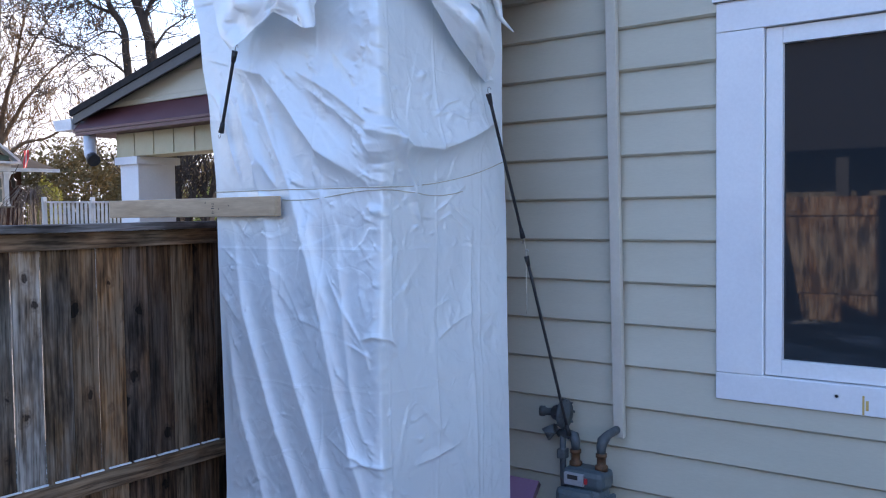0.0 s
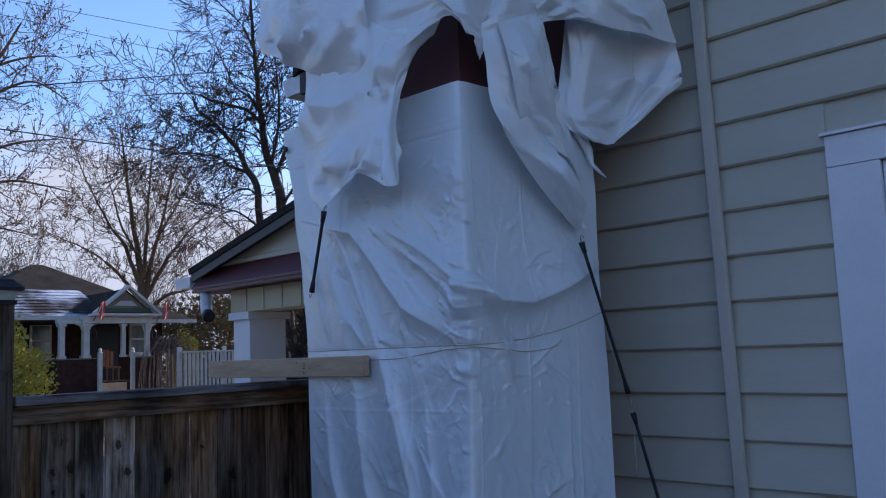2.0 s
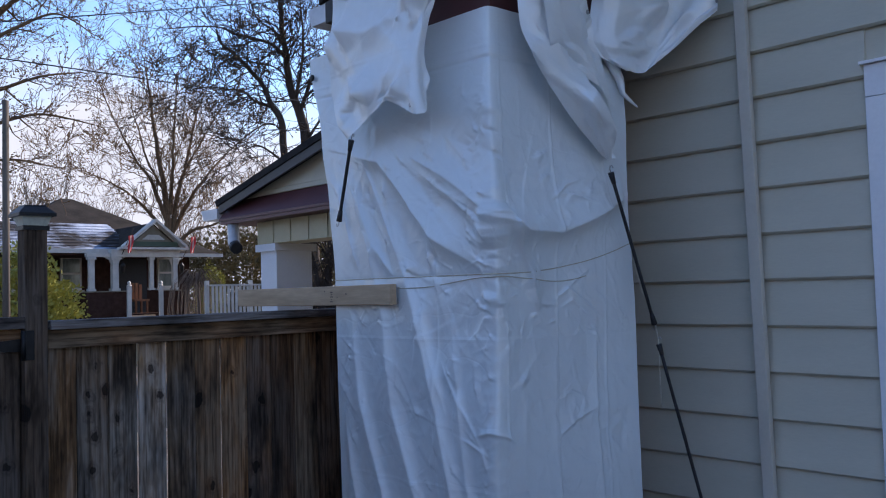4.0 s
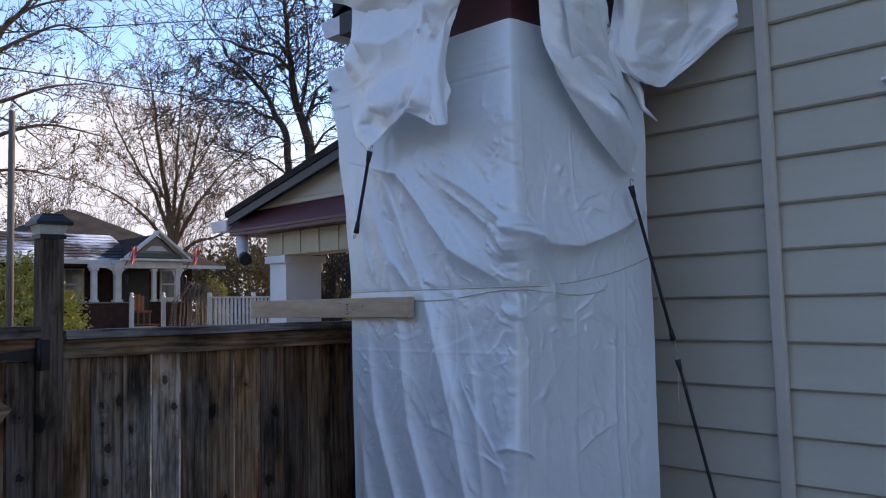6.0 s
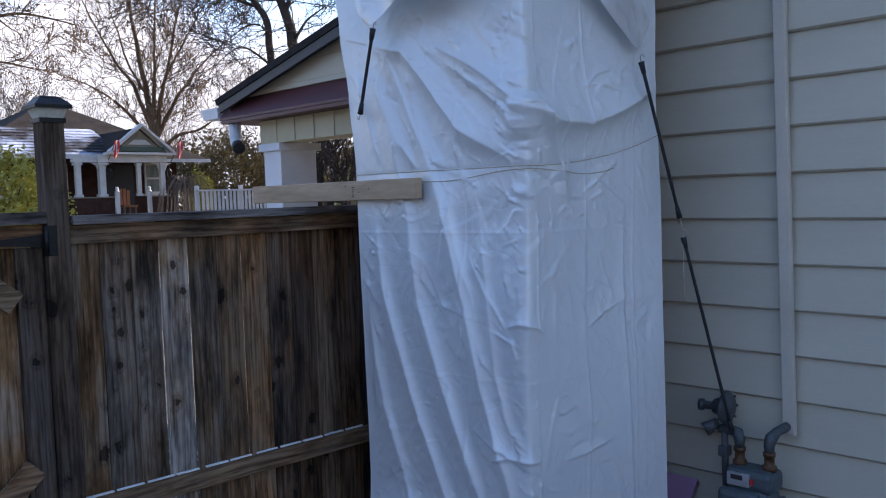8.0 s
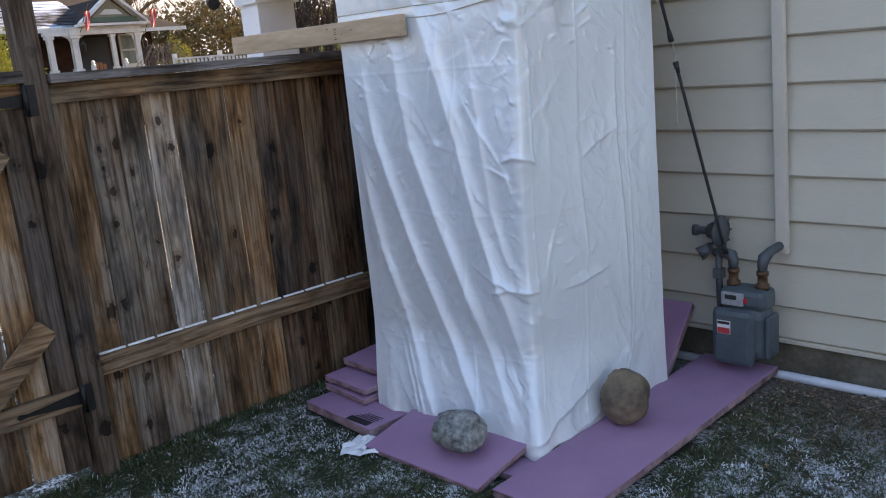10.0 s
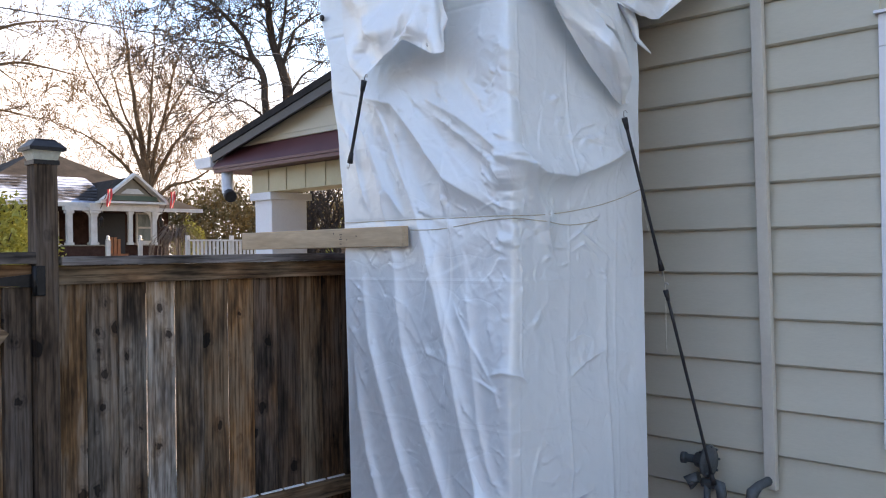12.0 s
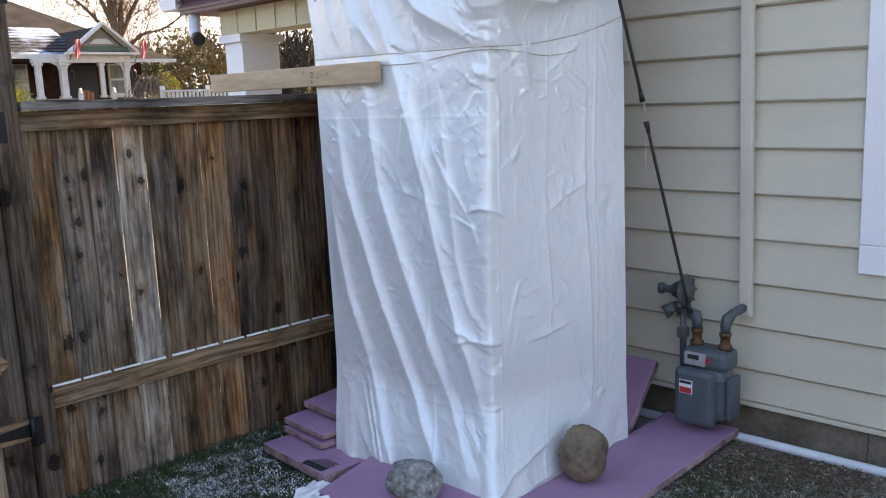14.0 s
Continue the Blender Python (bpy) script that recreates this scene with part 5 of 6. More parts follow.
def build_meter():
    g = empty("gas_meter", (1.82, -0.18, 0.1), label="grey gas meter with rusty fittings on the house wall", category="gas meter")
    bm = bmesh.new()
    box(bm, 1.695, 1.925, -0.255, -0.10, 0.115, 0.385, 0.06)
    part("body", bm, M_METER, g)
    bm = bmesh.new()
    box(bm, 1.684, 1.885, -0.290, -0.235, 0.100, 0.372, 0.028)
    part("front_cover", bm, M_METER, g)
    bm = bmesh.new()
    box(bm, 1.70, 1.925, -0.245, -0.105, 0.36, 0.462, 0.03)
    part("head", bm, M_METER, g)
    idx = boxed("index_window", 1.725, 1.83, -0.262, -0.244, 0.385, 0.445, M_PLATE, g, "grey index plate with dark display", 0.004)
    boxed("red_tab", 1.832, 1.845, -0.258, -0.2445, 0.40, 0.425, M_RED, idx)
    boxed("dial", 1.745, 1.80, -0.2645, -0.2625, 0.415, 0.436, M_BLACK, idx)
    lab = boxed("warning_label", 1.72, 1.785, -0.2945, -0.2915, 0.255, 0.318, M_SASH, g, "white and red warning label")
    boxed("red_field", 1.723, 1.782, -0.297, -0.295, 0.258, 0.285, M_RED, lab)
    boxed("black_bar", 1.723, 1.782, -0.297, -0.295, 0.302, 0.315, M_BLACK, lab)
    for x in (1.745, 1.885):
        bm = bmesh.new()
        lathe(bm, [(0.031, 0.455), (0.031, 0.48), (0.022, 0.484), (0.022, 0.52), (0.027, 0.522), (0.027, 0.54), (0.016, 0.541)], (x, -0.175, 0), 14)
        part("union_nut", bm, M_RUST, g, "rusty brass union")
    bm = bmesh.new()
    tube(bm, [(1.745, -0.175, 0.53), (1.745, -0.175, 0.575), (1.735, -0.168, 0.60), (1.70, -0.16, 0.605), (1.64, -0.15, 0.60)], [0.020, 0.024, 0.027, 0.024, 0.021], 12)
    part("inlet_pipe", bm, M_PIPE, g)
    bm = bmesh.new()
    tube(bm, [(1.885, -0.175, 0.53), (1.885, -0.175, 0.57), (1.888, -0.165, 0.60), (1.90, -0.13, 0.625), (1.925, -0.05, 0.645)], [0.020, 0.024, 0.028, 0.021, 0.021], 12)
    part("outlet_pipe", bm, M_PIPE, g)
    bm = bmesh.new()
    lathe(bm, [(0.0005, 0.030), (0.02, 0.030), (0.03, 0.022), (0.070, 0.012), (0.078, 0.0), (0.070, -0.012), (0.045, -0.022), (0.034, -0.060), (0.022, -0.068), (0.0005, -0.07)], (1.665, -0.14, 0.70), 22, "x")
    part("regulator", bm, M_PIPE, g, "round grey pressure regulator")
    bm = bmesh.new()
    tube(bm, [(1.60, -0.14, 0.70), (1.555, -0.145, 0.70), (1.553, -0.145, 0.70), (1.53, -0.15, 0.70)], [0.019, 0.019, 0.027, 0.027], 10)
    tube(bm, [(1.62, -0.15, 0.62), (1.57, -0.16, 0.60), (1.60, -0.16, 0.58)], 0.028, 10)
    part("vent", bm, M_PIPE, g)
    bm = bmesh.new()
    tube(bm, [(1.665, -0.16, 0.60), (1.665, -0.16, 0.44), (1.665, -0.14, 0.0)], 0.016, 10)
    part("riser", bm, M_PIPE, g)
    bm = bmesh.new()
    for k in range(8):
        a = 2 * math.pi * k / 8
        lathe(bm, [(0.006, -0.020), (0.006, 0.020)], (1.665, -0.14 + 0.068 * math.cos(a), 0.70 + 0.068 * math.sin(a)), 6, "x")
    tagged(part("regulator_bolts", bm, M_PIPE, g), kind="stuff")
    boxed("valve", 1.645, 1.69, -0.19, -0.14, 0.48, 0.53, M_PIPE, g, bevel=0.006)
    boxed("side_pan", 1.915, 1.94, -0.23, -0.12, 0.14, 0.34, M_METER, g, bevel=0.01)


build_meter()

bm = bmesh.new()
tube(bm, [(1.0, -0.075, 0.012), (2.0, -0.075, 0.014), (3.0, -0.07, 0.018), (6.0, -0.075, 0.012)], 0.022, 10)
tagged(part("drain_pipe", bm, M_WHITE_PIPE), "white plastic drain pipe lying along the foundation", "pipe")


# ---- elastic cords ----
def cord(a, b, label, radius=0.0075):
    c = empty("bungee_cord", a, label=label, category="elastic cord")
    a, b = Vector(a), Vector(b)
    bm = bmesh.new()
    tube(bm, [a.lerp(b, f / 6) for f in range(7)], radius, 8)
    part("elastic", bm, M_BLACK, c)
    for p, q in ((a, b), (b, a)):
        bm = bmesh.new()
        d = (q - p).normalized()
        tube(bm, [p - d * 0.005, p + d * 0.045], [radius * 1.8, radius * 1.3], 8)
        part("end_cap", bm, M_BLACK, c)
        bm = bmesh.new()
        side = d.cross(Vector((0.3, 1, 0))).normalized()
        tube(bm, [p, p - d * 0.02, p - d * 0.035 + side * 0.008, p - d * 0.038 + side * 0.02, p - d * 0.026 + side * 0.026], 0.0022, 6)
        part("hook", bm, M_STEEL, c, "steel wire hook")


cord((1.575, -0.66, 2.255), (1.57, -0.37, 1.60), "black elastic cord stretched down from the tarp")
cord((1.575, -0.345, 1.50), (1.715, -0.19, 0.615), "black elastic cord hooked to the gas meter")
cord((0.715, -1.40, 2.45), (0.565, -1.365, 2.11), "black elastic cord holding the cover down")


bm = bmesh.new()
tube(bm, [(1.50, -0.45, 1.97), (1.53, -0.40, 1.75), (1.57, -0.36, 1.60), (1.575, -0.35, 1.52), (1.57, -0.34, 1.30), (1.57, -0.34, 1.22)], 0.0022, 5)
tagged(part("string_end", bm, M_STRING), "loose pale string hanging beside the elastic cord", "string")


# ---- far side of the street ----
M_OLD_WHITE = surface("old_white_paint", (0.44, 0.425, 0.39), (0.58, 0.56, 0.52), 5, 0.7, 0, 0.2)


def build_far_house():
    h = empty("far_house", (-22, 5, 0), label="dark brick bungalow with snowy roof and white porch", category="house")
    X = -20.0
    boxed("wall", X - 9, X - 2.0, 0.6, 9.2, 0.0, 3.12, M_BRICK_FAR, h)
    # hipped main roof
    bm = bmesh.new()
    lo = [bm.verts.new((x, y, 3.12)) for x, y in ((-31.2, 2.6), (-20.9, 2.6), (-20.9, 9.75), (-31.2, 9.75))]
    top = [bm.verts.new((-26.0, 6.6, 5.22)), bm.verts.new((-26.0, 6.95, 5.22))]
    bm.faces.new((lo[0], lo[1], top[0]))
    bm.faces.new((lo[1], lo[2], top[1], top[0]))
    bm.faces.new((lo[2], lo[3], top[1]))
    bm.faces.new((lo[3], lo[0], top[0], top[1]))
    bm.faces.new(list(reversed(lo)))
    part("roof", bm, M_ROOF_FAR, h, "brown-grey hipped roof")
    # lower slope over the porch, laid in courses
    for k in range(9):
        f0, f1 = k / 9, (k + 1) / 9
        x0, x1 = X - 0.25 - 2.5 * f0, X - 0.25 - 2.5 * f1
        z0, z1 = 3.16 + 0.92 * f0, 3.16 + 0.92 * f1
        bm = bmesh.new()
        prism(bm, [(x0, z0), (x0, z0 + 0.035), (x1 - 0.05, z1 + 0.03), (x1 - 0.05, z1)], "y", 0.4, 6.75 + 0.12 * f0)
        part("shingle_course", bm, M_ROOF_SNOW, h, "shingle course dusted with snow")
    boxed("fascia", X - 0.24, X - 0.16, 0.4, 6.2, 3.07, 3.19, M_OLD_WHITE, h, "white eave board")
    boxed("side_fascia", X - 0.9, X - 0.8, 7.9, 9.75, 3.02, 3.12, M_OLD_WHITE, h, "white eave board")
    boxed("soffit", X - 2.0, X - 0.25, 0.4, 7.85, 3.02, 3.06, M_BRICK_FAR, h)
    # gabled entrance
    yl, ym, yr = 6.25, 7.07, 7.90
    bm = bmesh.new()
    prism(bm, [(yl, 3.24), (ym, 3.95), (yr, 3.24)], "x", X - 3.2, X + 0.02)
    part("porch_roof", bm, M_ROOF_FAR, h)
    for a, b in (((yl - 0.12, 3.19), (ym, 3.96)), ((yr + 0.12, 3.19), (ym, 3.96))):
        bm = bmesh.new()
        prism(bm, [(a[0], a[1]), (b[0], b[1]), (b[0], b[1] + 0.085), (a[0], a[1] + 0.085)], "x", X + 0.03, X + 0.30)
        part("rake_board", bm, M_OLD_WHITE, h, "white rake board")
    bm = bmesh.new()
    prism(bm, [(yl + 0.1, 3.26), (ym, 3.88), (yr - 0.1, 3.26)], "x", X + 0.022, X + 0.06)
    part("tympanum", bm, M_TYMPANUM, h, "weathered shingled gable panel")
    bm = bmesh.new()
    prism(bm, [(ym - 0.34, 3.46), (ym - 0.16, 3.60), (ym + 0.16, 3.60), (ym + 0.34, 3.46)], "x", X + 0.062, X + 0.085)
    part("gable_vent", bm, M_OLD_WHITE, h, "pale gable panel")
    boxed("pediment", X + 0.03, X + 0.10, yl + 0.12, yr - 0.1, 3.27, 3.40, M_HEDGE_PAINT, h, "green painted pediment board")
    boxed("cornice", X - 0.05, X + 0.32, yl - 0.2, yr + 0.14, 3.165, 3.23, M_OLD_WHITE, h, "white cornice")
    boxed("porch_beam", X - 0.12, X + 0.12, 5.83, 7.84, 2.96, 3.16, M_OLD_WHITE, h, "white porch beam")
    boxed("porch_beam", X - 0.12, X + 0.06, 5.18, 5.82, 2.96, 3.06, M_OLD_WHITE, h, "white porch beam")
    for y, w in ((5.31, 0.14), (5.96, 0.17), (7.02, 0.11), (7.73, 0.13)):
        col = boxed("porch_column", X - w / 2, X + w / 2, y - w / 2, y + w / 2, 2.02, 2.955, M_OLD_WHITE, h, "white porch column")
        boxed("capital", X - w * 0.75, X + w * 0.75, y - w * 0.75, y + w * 0.75, 2.88, 2.952, M_OLD_WHITE, col)
        boxed("base", X - w * 0.7, X + w * 0.7, y - w * 0.7, y + w * 0.7, 2.015, 2.08, M_OLD_WHITE, col)
    for y in (5.96, 7.73):
        for sgn in (1, -1):
            bm = bmesh.new()
            prism(bm, [(y + sgn * 0.09, 2.95), (y + sgn * 0.30, 2.95), (y + sgn * 0.15, 2.88), (y + sgn * 0.09, 2.72)], "x", X - 0.03, X + 0.03)
            part("bracket", bm, M_OLD_WHITE, h, "white curved bracket")
    for a, b in ((5.16, 6.38), (7.32, 7.86)):
        boxed("porch_wall", X - 0.12, X + 0.12, a, b, 0.0, 1.98, M_BRICK_FAR, h)
        boxed("coping", X - 0.16, X + 0.16, a - 0.03, b + 0.03, 1.981, 2.014, M_TYMPANUM, h, "weathered coping")
    boxed("porch_floor", X - 2, X - 0.125, 5.2, 7.9, 0.0, 1.35, M_BRICK_FAR, h)
    for y in (6.16, 7.08):
        p = boxed("stair_post", X + 0.44, X + 0.54, y - 0.05, y + 0.05, 0.7, 2.12, M_OLD_WHITE, h, "white stair post")
        bm = bmesh.new()
        lathe(bm, [(0.06, 2.12), (0.065, 2.15), (0.03, 2.17), (0.05, 2.21), (0.04, 2.25), (0.005, 2.27)], (X + 0.49, y, 0), 10)
        part("finial", bm, M_OLD_WHITE, p)
    for i in range(6):
        boxed("porch_step", X + 0.125, X + 1.45 - 0.22 * i, 6.26, 6.98, 0.22 * i, 0.215 + 0.22 * i, M_LUMBER, h)
    boxed("front_door", X - 1.995, X - 1.95, 6.9, 7.75, 1.35, 3.0, M_BLACK, h, "dark front door")
    for a, b, c, d in ((3.2, 4.1, 2.07, 3.05), (5.17, 5.77, 2.07, 3.05), (8.1, 8.62, 2.1, 3.04)):
        w = boxed("window", X - 1.995, X - 1.93, a, b, c, d, M_OLD_WHITE, h, "white framed sash window")
        boxed("pane", X - 1.929, X - 1.922, a + 0.06, b - 0.06, c + 0.06, (c + d) / 2 - 0.03, M_FAR_GLASS, w)
        boxed("pane", X - 1.929, X - 1.922, a + 0.06, b - 0.06, (c + d) / 2 + 0.03, d - 0.06, M_FAR_GLASS, w)
        boxed("sill", X - 1.995, X - 1.86, a - 0.06, b + 0.06, c - 0.07, c - 0.002, M_OLD_WHITE, w)
    for y in (6.13, 7.88):
        ln = empty("porch_lantern", (X + 0.14, y, 2.6), label="black iron lantern hung at the porch", category="lantern")
        bm = bmesh.new()
        lathe(bm, [(0.015, 2.50), (0.055, 2.53), (0.07, 2.70), (0.075, 2.71), (0.03, 2.77), (0.008, 2.80)], (X + 0.16, y, 0), 6)
        part("body", bm, M_IRON, ln)
        bm = bmesh.new()
        tube(bm, [(X + 0.16, y, 2.79), (X + 0.16, y, 2.955)], 0.008, 5)
        part("chain", bm, M_IRON, ln)
    for y in (6.12, 7.98):
        f = empty("flag", (X + 0.4, y, 3.1), label="small red and white flag on a porch pole", category="flag")
        bm = bmesh.new()
        tube(bm, [(X + 0.08, y, 2.98), (X + 0.62, y + 0.12, 3.72)], 0.010, 6)
        part("pole", bm, M_BARK, f)
        for nm, mat, k0, k1 in (("red_band", M_RED, 0, 2), ("white_band", M_OLD_WHITE, 2, 3), ("red_band", M_RED, 3, 5)):
            bm = bmesh.new()
            rows = []
            for j in range(9):
                q = j / 8
                rows.append([bm.verts.new((X + 0.50 + 0.02 * math.sin(7 * q + k), y + 0.02 + 0.16 * k / 5 * (1 - 0.35 * q) + 0.015 * math.sin(5 * q), 3.52 + 0.03 * k / 5 - 0.48 * q)) for k in range(k0, k1 + 1)])
            for a, b in zip(rows, rows[1:]):
                for k in range(len(a) - 1):
                    bm.faces.new((a[k], a[k + 1], b[k + 1], b[k]))
            part(nm, bm, mat, f)
    ch = empty("porch_chair", (X - 1.0, 7.1, 1.35), label="brown wooden porch chair", category="chair")
    boxed("seat", X - 1.25, X - 0.75, 6.85, 7.3, 1.70, 1.76, M_CHAIR, ch)
    for i in range(4):
        boxed("back_slat", X - 1.3, X - 1.26, 6.86 + 0.115 * i, 6.95 + 0.115 * i, 1.76, 2.2 + 0.05 * (i in (1, 2)), M_CHAIR, ch)
    for dx in (-1.22, -0.82):
        for dy in (6.88, 7.22):
            boxed("leg", X + dx, X + dx + 0.05, dy, dy + 0.05, 1.35, 1.70, M_CHAIR, ch)


M_FAR_GLASS = surface("curtained_glass", (0.10, 0.125, 0.12), (0.22, 0.26, 0.25), 2.5, 0.12, 0, 0, 8, (1, 3, 1))
M_TYMPANUM = surface("gable_panel", (0.16, 0.14, 0.10), (0.22, 0.19, 0.14), 4, 0.7, 0, 0.1)
M_CHAIR = surface("chair_wood", (0.22, 0.09, 0.035), (0.32, 0.14, 0.06), 6, 0.6, 0, 0.1)
M_HEDGE_PAINT = surface("green_paint", (0.05, 0.08, 0.05), (0.07, 0.10, 0.065), 4, 0.6, 0, 0.05)


def snowy_roof():
    m, n, l, b = nodes_of("snowy_shingle")
    a, _ = noise_node(n, l, 0.55, 4, 0.6)
    c, _ = noise_node(n, l, 4, 4, 0.7, (3, 0.7, 6))
    add = n.new("ShaderNodeMath")
    add.operation = "MULTIPLY_ADD"
    l.new(c, add.inputs[0])
    add.inputs[1].default_value = 0.5
    l.new(a, add.inputs[2])
    r = ramp(n, [(0.72, (0.04, 0.036, 0.035)), (0.84, (0.26, 0.30, 0.38)), (1.0, (0.58, 0.62, 0.70))])
    l.new(add.outputs["Value"], r.inputs["Fac"])
    l.new(r.outputs["Color"], b.inputs["Base Color"])
    b.inputs["Roughness"].default_value = 0.9
    b.inputs["Specular IOR Level"].default_value = 0.08
    return m


M_ROOF_SNOW = snowy_roof()
build_far_house()


def build_white_fence():
    f = empty("picket_fence", (-15, 7.0, 0), label="white picket fence with a top rail across the street", category="fence")
    me = None
    for i in range(26):
        y = 6.25 + 0.105 * i
        if me is None:
            bm = bmesh.new()
            box(bm, 0.0, 0.02, 0.0, 0.06, 1.0, 2.02)
            me = mesh_of("picket", bm, M_OLD_WHITE)
        shared("picket", me, pose(-15.0, y, 0), f)
    for z in (1.08, 2.022):
        boxed("rail", -15.03, -14.95, 6.15, 8.9, z, z + 0.04, M_OLD_WHITE, f)
    for y in (6.12, 7.3, 8.8):
        boxed("post", -15.11, -15.035, y, y + 0.09, 0.0, 2.16, M_OLD_WHITE, f)


build_white_fence()


# ---- trees ----
def limb(verts, faces, pts, radii, sides):
    """Adds an open tapered tube to plain lists of vertices and faces."""
    start = len(verts)
    for i, p in enumerate(pts):
        way = (pts[min(i + 1, len(pts) - 1)] - pts[max(i - 1, 0)]).normalized()
        side = way.orthogonal().normalized()
        other = way.cross(side)
        for k in range(sides):
            a = 2 * math.pi * k / sides
            q = p + radii[i] * (math.cos(a) * side + math.sin(a) * other)
            verts.append((q.x, q.y, q.z))
    for i in range(len(pts) - 1):
        for k in range(sides):
            r, s = start + i * sides, start + (i + 1) * sides
            faces.append((r + k, r + (k + 1) % sides, s + (k + 1) % sides, s + k))


def tree(name, base, height, spread, seed, label, bark, depth=7, trunk=0.22, leaves=0, leaf_mat=None, lean=(0, 0), first=0.22, stems=1, rise=0.35, leaf=0.03, fan=0.28, fine=0.0065):
    """A bare tree: one or more tapered stems that fork into limbs, branches and fine twigs."""
    rng = random.Random(seed)
    thick, thin = ([], []), ([], [])
    tips = []

    def grow(p, d, length, r, level):
        n = 5 if level < 2 else (4 if level < 4 else 3)
        pts, rad = [p.copy()], [r]
        q, way = p.copy(), d.copy()
        for i in range(n):
            jit = Vector((rng.uniform(-1, 1), rng.uniform(-1, 1), rng.uniform(-1, 1))) * (0.09 + 0.04 * level)
            way = (way + jit + Vector((0, 0, rise * 0.22))).normalized()
            q = q + way * length / n
            pts.append(q.copy())
            rad.append(max(fine, r * (1 - 0.42 * (i + 1) / n)))
        v, f = thick if level < 3 else thin
        limb(v, f, pts, rad, 8 if level < 2 else (5 if level < 4 else 3))
        if level >= depth:
            tips.append(pts[-1])
            return
        kids = 3
        for c in range(kids):
            k = n if c == 0 else rng.randint(max(1, n - 3), n)
            side = way.orthogonal().normalized()
            side.rotate(Matrix.Rotation(rng.uniform(0, 2 * math.pi), 3, way))
            bend = rng.uniform(0.5, 1.15) * spread if c else rng.uniform(0.1, 0.4) * spread
            scale = rng.uniform(0.60, 0.86) if c else rng.uniform(0.74, 0.92)
            grow(pts[k], (way + side * bend).normalized(), length * scale, rad[k] * (rng.uniform(0.45, 0.70) if c else (0.98 if level < 2 else 0.85)), level + 1)

    for s in range(stems):
        a = 2 * math.pi * s / stems + rng.uniform(0, 1)
        off = fan if stems > 1 else 0.0
        d0 = Vector((lean[0] + off * math.cos(a), lean[1] + off * math.sin(a), 1)).normalized()
        grow(Vector((0.12 * math.cos(a), 0.12 * math.sin(a), -0.1)) if stems > 1 else Vector((0, 0, -0.1)), d0, height * first, trunk, 0 if stems == 1 else 1)
    ob = empty(name, base, label=label, category="tree")
    for nm, (v, f) in (("trunk", thick), ("crown", thin)):
        me = bpy.data.meshes.new(nm)
        me.from_pydata(v, [], f)
        me.materials.append(bark)
        o = new(nm, me)
        o.parent = ob
    if leaves:
        v, f = [], []
        for i in range(leaves):
            c = rng.choice(tips) + Vector((rng.gauss(0, 0.12), rng.gauss(0, 0.12), rng.gauss(0, 0.12)))
            a = Vector((rng.gauss(0, 1), rng.gauss(0, 1), rng.gauss(0, 1))).normalized() * leaf
            b = a.orthogonal().normalized() * leaf * 0.6
            k = len(v)
            v += [tuple(c + w) for w in (-a, b, a, -b)]
            f.append((k, k + 1, k + 2, k + 3))
        me = bpy.data.meshes.new("leaves")
        me.from_pydata(v, [], f)
        me.materials.append(leaf_mat)
        o = new("leaves", me)
        o.parent = ob
        tagged(o, "few dry leaves", kind="stuff")
    return ob


